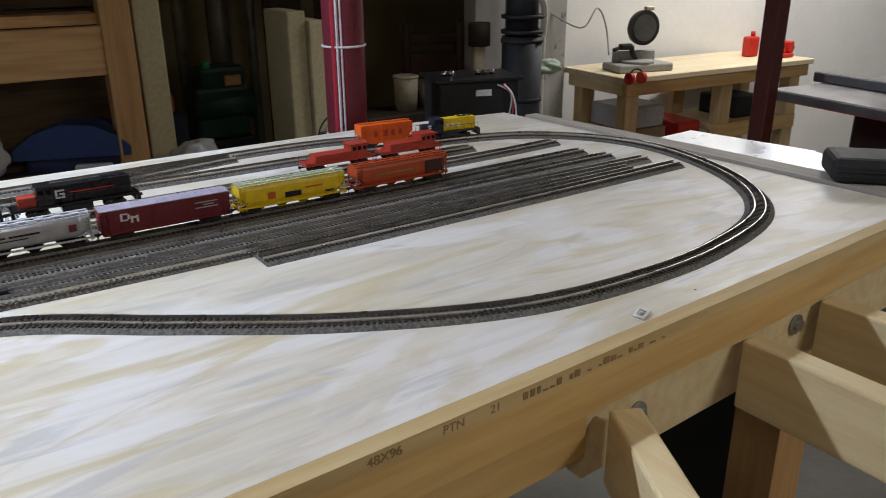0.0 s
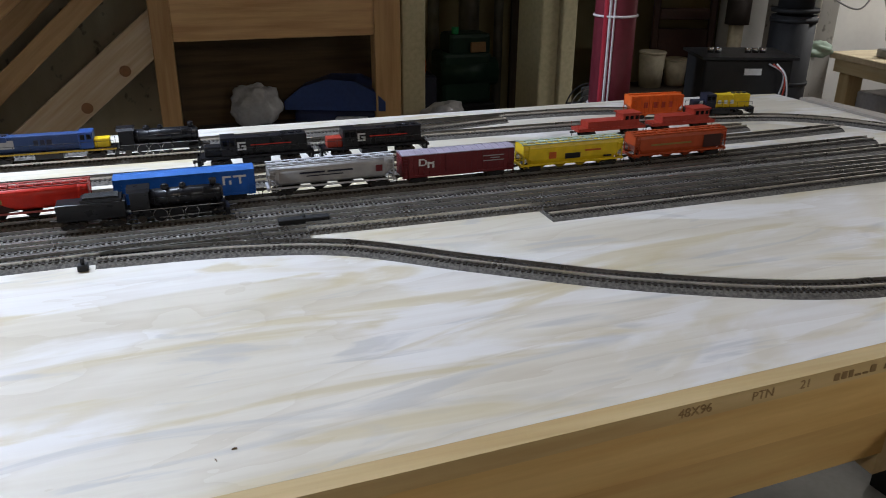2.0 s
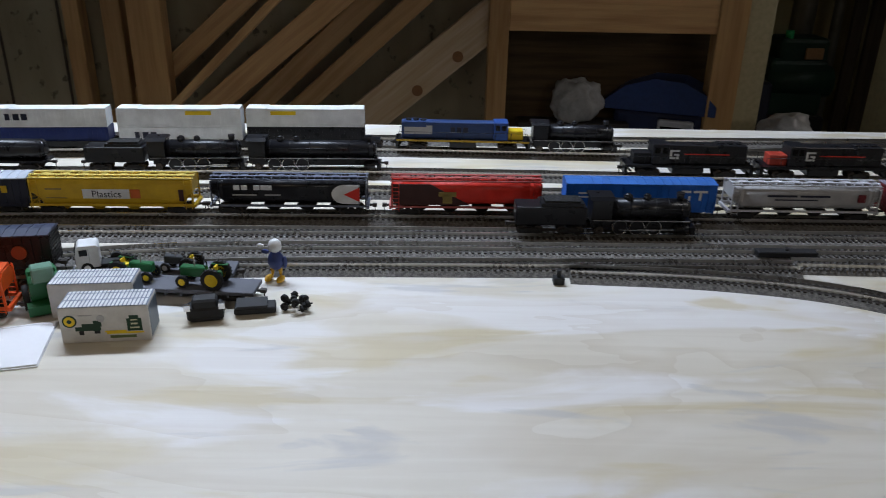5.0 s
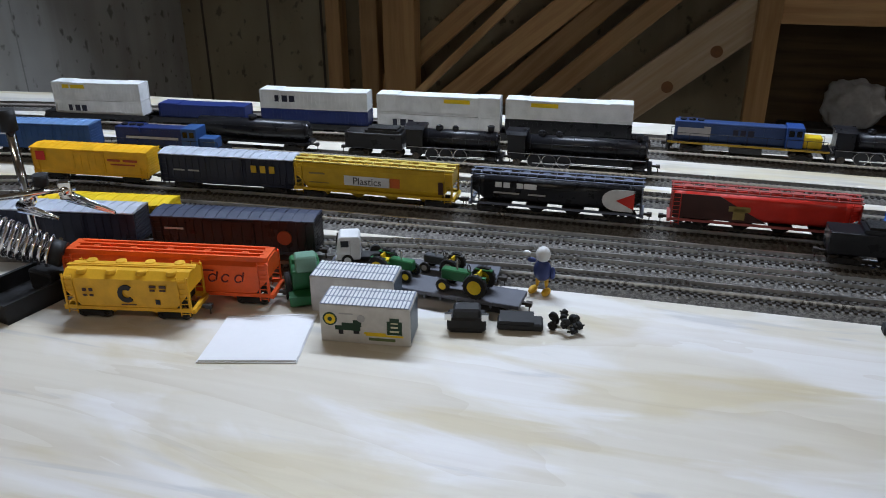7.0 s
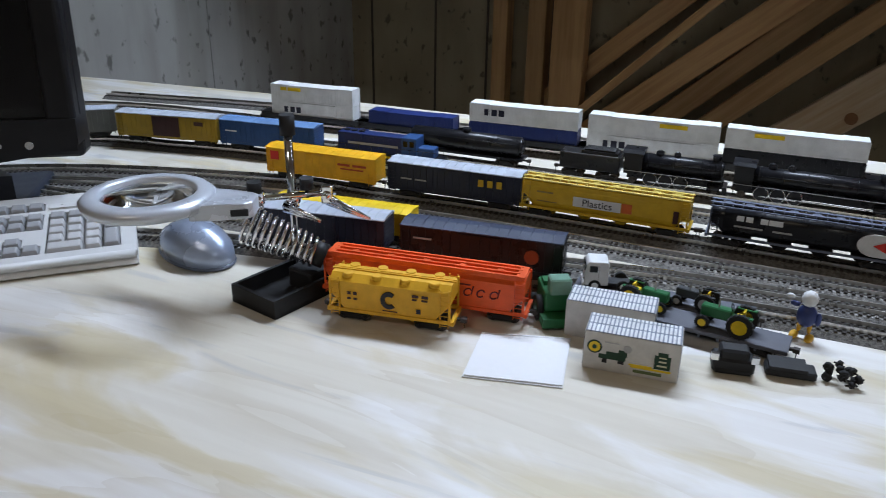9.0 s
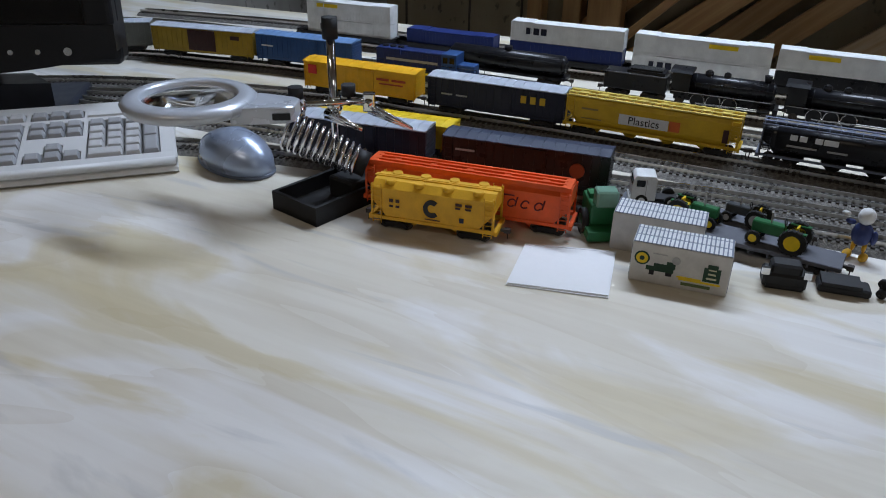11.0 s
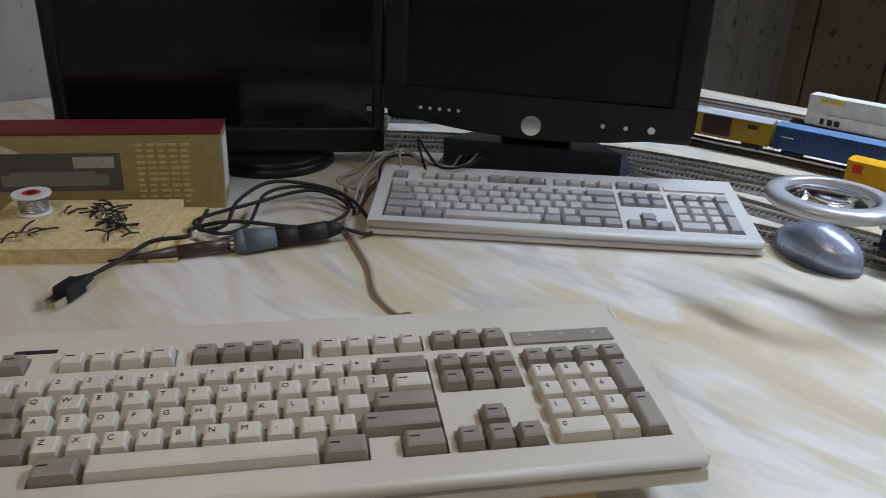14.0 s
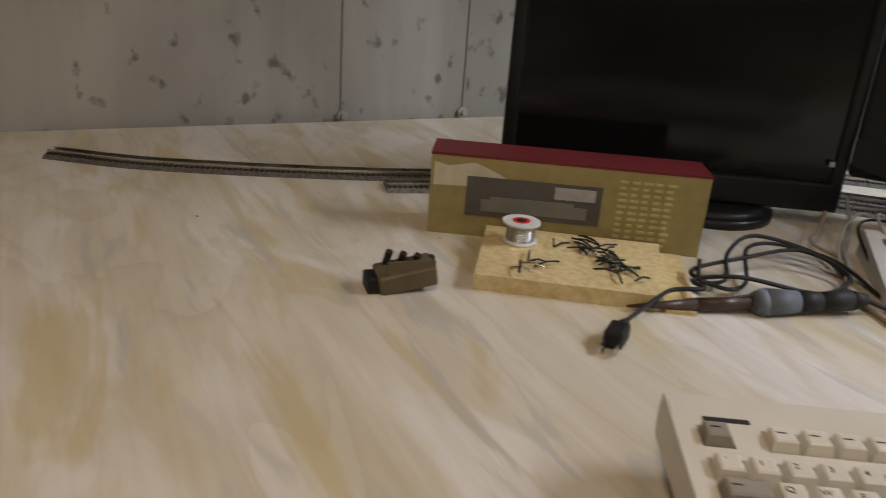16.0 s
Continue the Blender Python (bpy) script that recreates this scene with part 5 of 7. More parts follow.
o, m = monitor("black flat monitor with a curved lower bezel and silver badge", -0.968, 1.198, 36.7, 0.425, 0.40, 0.070, 0.034, 0.052, True, 3)
q = B(); cyl(q, m @ Vector((0.0, -0.0095, 0.014)), m @ Vector((0.0, -0.0135, 0.014)), 0.0135, 28)
part("badge", q, CHROME, o, "round silver badge")
for k in range(5):
    q = B(); u = -0.155 + k * 0.0135
    cyl(q, m @ Vector((u, -0.009, 0.025)), m @ Vector((u, -0.0125, 0.025)), 0.0025, 12)
    part("button", q, STEEL, o)
for u, r in ((0.095, 0.003), (0.125, 0.003), (0.158, 0.0048)):
    q = B(); cyl(q, m @ Vector((u, -0.009, 0.022)), m @ Vector((u, -0.0125, 0.022)), r, 14)
    part("button", q, STEEL, o)
q = B(); rbox(q, -0.05, 0.05, 0.045, 0.075, 0.01, 0.20, 0.008, 3)
part("neck", q, P("slate_plastic", (0.03, 0.035, 0.05), 0.35), o)
q = B(); rbox(q, -0.135, 0.135, -0.015, 0.15, 0, 0.014, 0.006, 3)
slab(q, [(-0.125, 0.01), (0.125, 0.01), (0.09, 0.06), (-0.09, 0.06)], 0.0135, 0.05)
part("base", q, MATS["slate_plastic"], o, "dark slate stand base")
o, m = monitor("large glossy black flat screen on an oval foot", -1.262, 0.888, 58.9, 0.446, 0.36, 0.020, 0.018, 0.04, False, 0)
q = B(); box(q, 0.197, 0.204, -0.0087, -0.0080, 0.062, 0.069, m)
part("energy_mark", q, GREYP, o, "tiny pale square mark")
q = B()
cyl(q, (0.06, 0.03, 0.0), (0.06, 0.03, 0.012), 0.09, 32); cyl(q, (0.06, 0.03, 0.012), (0.06, 0.03, 0.020), 0.09, 32, 0.07)
cyl(q, (0.06, 0.035, 0.02), (0.06, 0.035, 0.06), 0.03, 20)
part("foot", q, BLACK, o, "glossy black oval foot")


def cable(label, pts, r, material, name="cable", group="loose cables"):
    q = B(); tube(q, smooth_path(pts, 8), r, 8)
    return tagged(part(name, q, material), label, "cable", group)


GREYC = P("grey_cable", (0.36, 0.30, 0.24), 0.6)
cable("beige keyboard cord across the plywood", [(-0.725, 0.800, 0.925), (-0.765, 0.815, T + 0.003), (-0.81, 0.825, T + 0.003), (-0.865, 0.855, T + 0.003), (-0.925, 0.878, T + 0.003), (-0.985, 0.905, T + 0.003), (-1.05, 0.98, T + 0.004), (-1.10, 1.05, T + 0.004)], 0.0027, GREYC)
cable("grey signal cable looping behind the screens", [(-1.05, 0.98, T + 0.004), (-1.08, 0.955, 0.918), (-1.12, 1.02, 0.912), (-1.17, 1.09, 0.93), (-1.23, 1.15, 0.95)], 0.0026, GREYC)
cable("grey signal cable looping behind the screens", [(-1.00, 0.93, T + 0.004), (-1.06, 0.99, 0.912), (-1.10, 1.05, 0.915), (-1.17, 1.13, 0.93)], 0.0024, GREYP)
for k in range(4):
    cable("thin black cable tangled behind the keyboard", [(-1.01 + 0.02 * k, 0.93 + 0.03 * k, T + 0.003), (-1.07, 0.99 + 0.03 * k, T + 0.02 + 0.012 * k), (-1.10 + 0.03 * k, 1.07, T + 0.035), (-1.04 + 0.02 * k, 1.10, T + 0.012 + 0.01 * k), (-1.06, 1.16 + 0.02 * k, T + 0.03)], 0.0018, BLACKM if k % 2 else GREYP)
cable("thin mouse cord behind the mouse", [(-0.612, 1.325, T + 0.012), (-0.66, 1.375, T + 0.003), (-0.72, 1.385, T + 0.003), (-0.80, 1.395, T + 0.003), (-0.92, 1.34, T + 0.003)], 0.0018, GREYC)
# mouse
o = thing("computer_mouse", "silver-grey computer mouse with dark sides", "mouse", pose(-0.592, 1.281, T, 0, 0, 78) @ Matrix.Scale(0.98, 4), "")
q = B()
bmesh.ops.create_uvsphere(q, u_segments=32, v_segments=18, radius=1)
for v in q.verts:
    x, y, z = v.co
    v.co = (0.031 * x * (1 - 0.12 * y), 0.056 * y, 0.043 * max(z, 0.0) ** 0.62 * (1 - 0.25 * max(0, y)) * (1 - 0.10 * max(0, -y)) + 0.002)
for f in q.faces:
    f.smooth = True
part("shell", q, MOUSEP, o, "blue-silver plastic shell")
q = B()
tube(q, [(0.0295 * math.cos(t) * (1 - 0.12 * math.sin(t)), 0.0545 * math.sin(t), 0.0026) for t in [2 * math.pi * i / 40 for i in range(40)]], 0.0024, 8, True)
part("skirt", q, P("blue_grey_plastic", (0.16, 0.18, 0.24), 0.4), o, "darker lower edge")
# helping hand stand with magnifier
o = thing("magnifier_stand", "third arm solder stand with round magnifier and coil holder", "magnifier stand", pose(-0.448, 1.240, T, 0, 0, -12))
q = B()
box(q, -0.031, 0.031, -0.034, 0.056, 0, 0.004)
for x0, x1, y0, y1 in ((-0.031, 0.031, -0.034, -0.030), (-0.031, 0.031, 0.052, 0.056), (-0.031, -0.027, -0.030, 0.052), (0.027, 0.031, -0.030, 0.052)):
    box(q, x0, x1, y0, y1, 0.0, 0.019)
part("base_tray", q, BLACKM, o, "black cast tray base")
q = B(); rbox(q, -0.008, 0.026, 0.018, 0.050, 0.004, 0.026, 0.003, 2)
part("weight_block", q, BLACKM, o, "black cast weight block")
inv = o.matrix_world.inverted()
Lc = lambda x, y, z: inv @ Vector((x, y, z))
q = B(); cyl(q, Lc(-0.463, 1.292, 0.905), Lc(-0.464, 1.290, 1.060), 0.0042, 16)
part("post", q, CHROME, o, "chrome post")
q = B(); cyl(q, Lc(-0.464, 1.290, 1.052), Lc(-0.464, 1.290, 1.072), 0.0075, 16)
part("cap", q, BLACKM, o)
q = B()
cyl(q, Lc(-0.505, 1.240, 0.992), Lc(-0.430, 1.318, 0.990), 0.0032, 12)
part("cross_bar", q, CHROME, o, "chrome cross bar")
for p0, r in (((-0.463, 1.292, 0.987), 0.0085), ((-0.484, 1.262, 0.990), 0.0075), ((-0.500, 1.245, 0.991), 0.0065), ((-0.436, 1.312, 0.989), 0.0065)):
    q = B()
    bmesh.ops.create_uvsphere(q, u_segments=16, v_segments=10, radius=r, matrix=Matrix.Translation(Lc(*p0)))
    for f in q.faces:
        f.smooth = True
    rbox(q, -0.006, 0.006, -0.0045, 0.0045, -0.0095, 0.0095, 0.0015, 2, Matrix.Translation(Lc(*p0)) @ Matrix.Rotation(0.7, 4, "Z"))
    cyl(q, Lc(p0[0] + 0.004, p0[1] - 0.012, p0[2]), Lc(p0[0] - 0.004, p0[1] + 0.012, p0[2]), 0.0022, 10)
    part("clamp_joint", q, CHROME, o, "chrome ball clamp")
for k, (p0, p1) in enumerate((((-0.436, 1.312, 0.985), (-0.392, 1.322, 0.966)), ((-0.470, 1.285, 0.980), (-0.430, 1.290, 0.968)))):
    q = B()
    cyl(q, Lc(*p0), Lc(*p1), 0.0042, 10, 0.0016)
    cyl(q, Lc(p0[0], p0[1], p0[2] - 0.005), Lc(p1[0], p1[1], p1[2] - 0.001), 0.0036, 10, 0.0014)
    part("clip", q, CHROME, o, "chrome alligator clip")
for p0 in ((-0.484, 1.258, 0.999), (-0.452, 1.300, 0.996)):
    q = B(); cyl(q, Lc(*p0), Lc(p0[0], p0[1], p0[2] + 0.011), 0.0072, 12); cyl(q, Lc(p0[0], p0[1], p0[2] - 0.01), Lc(*p0), 0.002, 8)
    part("knob", q, BLACKM, o, "black thumb knob")
q = B()
R0 = Vector((-0.556, 1.193, 1.003))
n = 48
rings = []
for i in range(n):
    t = 2 * math.pi * i / n
    ring = [(0.0435, -0.005), (0.0435, 0.004), (0.0455, 0.0062), (0.0575, 0.0048), (0.0622, 0.0005), (0.060, -0.0060), (0.047, -0.0072)]
    rings.append([q.verts.new(inv @ (R0 + Vector((r * math.cos(t), r * math.sin(t), z)))) for r, z in ring])
for i in range(n):
    for j in range(7):
        f = q.faces.new((rings[i][j], rings[i][(j + 1) % 7], rings[(i + 1) % n][(j + 1) % 7], rings[(i + 1) % n][j]))
        f.smooth = True
part("lens_ring", q, SILVERP, o, "silver plastic lens ring")
mg = Matrix.Translation(inv @ Vector((-0.482, 1.226, 0.999))) @ Matrix.Rotation(radians(22 + 14), 4, "Z")
q = B()
slab(q, [(-0.036, -0.028), (-0.012, -0.0225), (0.014, -0.0175), (0.020, -0.012), (0.020, 0.012), (0.014, 0.0175), (-0.012, 0.0225), (-0.036, 0.028)], -0.010, 0.0055)
bmesh.ops.bevel(q, geom=q.edges[:], offset=0.002, segments=2, affect="EDGES", profile=0.5)
q.transform(mg)
part("lamp_housing", q, SILVERP, o, "silver battery housing")
q = B(); box(q, -0.002, 0.014, -0.0212, -0.0186, -0.006, 0.0, mg @ Matrix.Rotation(0.16, 4, "Z"))
part("switch", q, BLACKM, o)
q = B()
LR, LA = 0.112, 0.0436
for sgn in (1, -1):
    cap = []
    for j in range(13):
        r = LA * j / 12
        z = sgn * (math.sqrt(LR * LR - r * r) - math.sqrt(LR * LR - LA * LA))
        cap.append([q.verts.new(inv @ (R0 + Vector((r * math.cos(2 * math.pi * i / 48), r * math.sin(2 * math.pi * i / 48), z)))) for i in range(48 if j else 1)])
    for j in range(12):
        for i in range(48):
            k = (i + 1) % 48
            f = q.faces.new((cap[0][0], cap[1][i], cap[1][k]) if j == 0 else (cap[j][i], cap[j + 1][i], cap[j + 1][k], cap[j][k]))
            f.smooth = True
bmesh.ops.remove_doubles(q, verts=q.verts[:], dist=0.00002)
GLASS = bpy.data.materials.new("clear_glass")
GLASS.use_nodes = True
gb = GLASS.node_tree.nodes["Principled BSDF"]
gb.inputs["Transmission Weight"].default_value, gb.inputs["Roughness"].default_value, gb.inputs["IOR"].default_value = 1.0, 0.01, 1.5
gl = part("lens", q, GLASS, o, "clear glass lens")
gl.visible_shadow = False
q = B()
A0, A1 = Lc(-0.480, 1.236, 0.975), Lc(-0.416, 1.262, 0.946)
ax = (A1 - A0).normalized()
s1 = ax.orthogonal().normalized()
s2 = ax.cross(s1)
pts = []
for i in range(16 * 12 + 1):
    u = i / (16 * 12)
    t = 2 * math.pi * i / 16
    r = 0.0185 - 0.005 * u
    pts.append(A0.lerp(A1, u) + r * (s1 * math.cos(t) + s2 * math.sin(t)))
tube(q, pts, 0.0019, 6)
part("coil", q, CHROME, o, "chrome iron-holder spring")
q = B(); cyl(q, A1 - ax * 0.006, A1 + ax * 0.008, 0.0125, 20)
cyl(q, Lc(-0.44, 1.262, 0.935), Lc(-0.442, 1.262, 0.950), 0.004, 10)
part("holder_collar", q, BLACKM, o)

# ---- models on the table ----
c = hopper("golden yellow two-bay hopper car with a black emblem on the table", None, 0, 0.122, P("golden_paint", (0.80, 0.44, 0.02)), None, "slab", prints=[(-0.040, -0.0365, 0.030, 0.033, TAN), (-0.034, -0.0305, 0.030, 0.033, TAN), (-0.040, -0.0365, 0.025, 0.027, TAN), (-0.034, -0.0305, 0.025, 0.027, TAN), (0.022, 0.028, 0.035, 0.0375, TAN), (0.031, 0.037, 0.035, 0.0375, TAN), (0.022, 0.0265, 0.0318, 0.0335, TAN), (0.031, 0.0365, 0.0318, 0.0335, TAN), (0.026, 0.030, 0.019, 0.0235, NAVY), (-0.006, 0.008, 0.0175, 0.0183, TAN)], bays=2, gear=True, m=pose(-0.326, 1.252, T, 0, 0, 11))
q = B()
ring = [(r * math.cos(t), r * math.sin(t)) for r, ts in ((0.0085, range(0, 25)), (0.0042, range(24, -1, -1))) for t in [radians(48 + 264 * i / 24) for i in ts]]
fa = [q.verts.new((x * 0.92, -0.0179, 0.0285 + z)) for x, z in ring]
fb = [q.verts.new((x * 0.92, -0.0166, 0.0285 + z)) for x, z in ring]
for i in range(len(ring)):
    q.faces.new((fa[i], fa[(i + 1) % len(ring)], fb[(i + 1) % len(ring)], fb[i]))
for i in range(24):
    q.faces.new((fa[i], fa[i + 1], fa[48 - i], fa[49 - i]))
part("round_emblem", q, INK, c, "black open ring emblem")
c = hopper("bright orange three-bay hopper car with dark script on the table", None, 0, 0.205, P("warm_orange_paint", (0.82, 0.11, 0.015)), None, "slab", prints=[(0.030, 0.048, 0.0365, 0.0378, MAROON), (0.030, 0.034, 0.022, 0.024, MAROON), (-0.08, -0.06, 0.034, 0.036, MAROON)], bays=3, hatch=False, gear=True, m=pose(-0.313, 1.292, T, 0, 0, 9))
for k in range(4):
    q = B()
    cx, r = 0.033 + 0.0125 * k, 0.0034
    tube(q, [(cx + r * math.cos(t) + 0.3 * r * math.sin(t), -0.0168, 0.0295 + r * 1.1 * math.sin(t)) for t in [radians(30 + 290 * i / 14) for i in range(15)]], 0.0008, 5)
    if k % 2:
        tube(q, [(cx + r, -0.0168, 0.027), (cx + r + 0.002, -0.0168, 0.036)], 0.0008, 5)
    part("script_stroke", q, MAROON, c, "dark red script stroke")
MDL = "models on the table"
# folded paper
b = B()
slab(b, [(-0.229, 1.190), (-0.149, 1.211), (-0.166, 1.288), (-0.242, 1.262)], T + 0.0002, T + 0.0012)
slab(b, [(-0.228, 1.1915), (-0.150, 1.2125), (-0.1665, 1.287), (-0.2415, 1.261)], T + 0.0016, T + 0.0024)
slab(b, [(-0.166, 1.288), (-0.242, 1.262), (-0.242, 1.264), (-0.166, 1.290)], T + 0.0002, T + 0.0024)
tagged(part("folded_paper", b, PAPER), "folded white paper slip lying on the plywood", "paper")


def tin_box(x, y, turn, label, deco):
    o = thing("toy_carton", label, "toy box", pose(x, y, T, 0, 0, turn), "toy cartons")
    w, d, h = 0.078, 0.034, 0.036
    q = B(); rbox(q, -w / 2, w / 2, -d / 2, d / 2, 0, h, 0.0008, 1)
    part("carton", q, P("carton_white", (0.60, 0.58, 0.55), 0.5), o)
    q = B(); box(q, -w / 2 + 0.0006, w / 2 - 0.0006, -d / 2 + 0.0006, d / 2 - 0.0006, h - 0.001, h + 0.0002)
    part("top_print", q, P("blue_grey_print", (0.20, 0.23, 0.30)), o, "blue-grey printed top")
    for j, (y0, y1) in enumerate(((-0.0160, -0.0035), (-0.0015, 0.0100), (0.0115, 0.0160))):
        for i in range(22):
            q = B(); xx = -w / 2 + 0.003 + i * (w - 0.006) / 21
            box(q, xx - 0.0012, xx + 0.0010, y0, y1, h, h + 0.0005)
            part("printed_rib", q, WHT, o)
    for e in (-1, 1):
        q = B(); box(q, e * w / 2 - 0.0003, e * w / 2 + 0.0003, -d / 2 + 0.002, d / 2 - 0.002, 0.003, h - 0.003)
        part("end_print", q, P("slate_print", (0.10, 0.13, 0.17)), o, "dark slate end panel")
    if deco:
        f = -d / 2
        for x0, x1, z0, z1, mm in ((-0.026, -0.004, 0.0125, 0.0165, DGRN), (-0.020, -0.008, 0.0165, 0.0195, DGRN), (-0.010, -0.003, 0.0165, 0.0225, DGRN), (-0.023, -0.019, 0.0085, 0.0125, BLACKM), (-0.010, -0.005, 0.0095, 0.0125, BLACKM), (-0.022, -0.010, 0.0275, 0.0285, GREYP), (0.019, 0.032, 0.011, 0.0235, DGRN), (0.0215, 0.0295, 0.0235, 0.0265, DGRN), (0.0005, 0.033, 0.0085, 0.0102, YEL), (-0.001, 0.018, 0.0102, 0.0118, YEL), (0.003, 0.026, 0.0042, 0.0068, P("print_olive", (0.12, 0.16, 0.06)))):
            q = B(); box(q, x0, x1, f - 0.0004, f + 0.0002, z0, z1)
            part("printed_panel", q, mm, o)
        for x0, x1, z0, z1 in ((0.0215, 0.0295, 0.0135, 0.0150), (0.0225, 0.0285, 0.0175, 0.0190), (0.0225, 0.0285, 0.0215, 0.0225)):
            q = B(); box(q, x0, x1, f - 0.0007, f + 0.0002, z0, z1)
            part("printed_bar", q, P("print_cream", (0.62, 0.60, 0.40)), o)
        for cx, cz, r, mm in ((-0.030, 0.0225, 0.0062, DGRN), (-0.030, 0.0225, 0.0048, YEL), (-0.030, 0.0225, 0.0020, DGRN), (-0.003, 0.0245, 0.0034, GREYP)):
            q = B(); cyl(q, (cx, f - 0.0010 + r * 0.08, cz), (cx, f, cz), r, 18)
            part("printed_wheel", q, mm, o)
    return o


tin_box(-0.108, 1.272, 7, "grey ribbed toy carton printed with a green tractor", True)
tin_box(-0.138, 1.318, 6, "plain grey ribbed toy carton behind another", False)


def flat_car(x, y, turn, L, label):
    o = thing("flat_car", label, "model flatcar", pose(x, y, T, 0, 0, turn), "flat cars")
    q = B(); rbox(q, -L / 2, L / 2, -0.0165, 0.0165, 0.0105, 0.0145, 0.0006, 1)
    for e in (-1, 1):
        for i in range(12):
            xx = -L / 2 + 0.01 + i * (L - 0.02) / 11
            box(q, xx - 0.0008, xx + 0.0008, e * 0.0165 - 0.0008, e * 0.0165 + 0.0008, 0.0085, 0.0145)
    part("deck", q, P("deck_grey", (0.12, 0.125, 0.15), 0.6), o, "dark grey plank deck")
    q = B(); box(q, -L / 2 + 0.02, L / 2 - 0.02, -0.005, 0.005, 0.006, 0.0106)
    part("underframe", q, TRUCKM, o)
    running_gear(o, L)
    return o


flat_car(-0.085, 1.352, -4, 0.195, "grey flatcar loaded with toy tractors")
flat_car(-0.105, 1.386, 3, 0.17, "grey flatcar behind another, with a truck cab on it")


def tractor(x, y, turn, s, z, label, body=LEAF, hub=YEL):
    o = thing("toy_tractor", label, "toy tractor", pose(x, y, z, 0, 0, turn) @ Matrix.Scale(s, 4), MDL)
    q = B()
    rbox(q, -0.002, 0.024, -0.0045, 0.0045, 0.009, 0.019, 0.001, 1)
    box(q, -0.016, 0.0, -0.004, 0.004, 0.008, 0.013)
    for e in (-1, 1):
        box(q, -0.020, -0.004, e * 0.0085 - 0.002, e * 0.0085 + 0.002, 0.0185, 0.0195)
    part("body", q, body, o, "green hood and fenders")
    q = B(); box(q, -0.011, -0.005, -0.004, 0.004, 0.013, 0.0155); box(q, -0.012, -0.0105, -0.004, 0.004, 0.0155, 0.021)
    part("seat", q, YEL, o, "yellow seat")
    q = B(); cyl(q, (0.010, 0, 0.019), (0.010, 0, 0.028), 0.0008, 8)
    part("exhaust", q, GREYP, o)
    q = B(); tube(q, [(-0.001 + 0.0008 * math.cos(t), 0.003 * math.sin(t), 0.022 + 0.003 * math.cos(t)) for t in [2 * math.pi * i / 14 for i in range(14)]], 0.0005, 5, True)
    part("steering_wheel", q, BLACKM, o)
    for wx, r, w in ((-0.011, 0.0105, 0.005), (0.020, 0.0055, 0.003)):
        for e in (-1, 1):
            q = B(); cyl(q, (wx, e * 0.008, r), (wx, e * (0.008 + w), r), r, 22)
            for i in range(18):
                t = 2 * math.pi * i / 18
                box(q, -0.0006, 0.0006, min(e * 0.008, e * (0.008 + w)), max(e * 0.008, e * (0.008 + w)), 0, 0.0008, Matrix.Translation((wx + r * math.cos(t), 0, r + r * math.sin(t))) @ Matrix.Rotation(math.pi / 2 - t, 4, "Y"))
            wob = part("wheel", q, RUBBER, o, "black ribbed tyre")
            q = B(); cyl(q, (wx, e * 0.008, r), (wx, e * (0.0083 + w), r), r * 0.62, 18)
            part("hub", q, hub, wob, "yellow hub")
    return o


tractor(-0.040, 1.347, 172, 1.04, T + 0.0148, "green toy tractor with yellow hubs on a flatcar")
tractor(-0.118, 1.362, -10, 0.95, T + 0.0148, "green toy tractor with a yellow seat on a flatcar")
tractor(-0.072, 1.380, 170, 0.85, T + 0.0148, "grey and black toy tractor on the rear flatcar", body=P("dark_grey_toy", (0.06, 0.065, 0.07)), hub=GREYP)
# white truck cab
o = thing("toy_truck_cab", "white toy truck cab with dark windows on a flatcar", "toy truck", pose(-0.170, 1.380, T + 0.0148, 0, 0, -70) @ Matrix.Scale(0.92, 4), MDL)
q = B()
prof = [(-0.013, 0.006), (0.012, 0.006), (0.012, 0.030), (0.010, 0.033), (-0.009, 0.033), (-0.0115, 0.030), (-0.013, 0.021)]
prism(q, prof, -0.0125, 0.0125)
bmesh.ops.bevel(q, geom=q.edges[:], offset=0.0012, segments=2, affect="EDGES", profile=0.5)
part("cab", q, WHT, o)
q = B(); rbox(q, -0.0122, 0.0122, -0.0150, -0.0128, 0.0045, 0.0085, 0.0006, 1)
part("bumper", q, WHT, o)
q = B(); box(q, -0.008, 0.008, -0.012, 0.036, 0.0045, 0.0075)
part("chassis", q, BLACKM, o, "black chassis rails")
for e in (-1, 1):
    q = B(); box(q, e * 0.0126 - 0.0003, e * 0.0126 + 0.0003, -0.0085, 0.000, 0.0215, 0.0285)
    part("side_window", q, SCREEN, o, "dark side window")
    q = B(); box(q, e * 0.0126 - 0.0002, e * 0.0126 + 0.0002, 0.0012, 0.0017, 0.009, 0.029)
    part("door_seam", q, GREYP, o)
    x0, x1 = (0.0008, 0.0105) if e > 0 else (-0.0105, -0.0008)
    q = B(); box(q, x0, x1, -0.0130, -0.0118, 0.0222, 0.0290, Matrix.Translation((0, -0.0003, 0)) @ Matrix.Rotation(0, 4, "X"))
    part("windscreen_pane", q, SCREEN, o, "dark windscreen pane")
    q = B(); cyl(q, (e * 0.009, -0.0132, 0.0125), (e * 0.009, -0.0142, 0.0125), 0.0016, 12)
    part("headlight", q, STEEL, o)
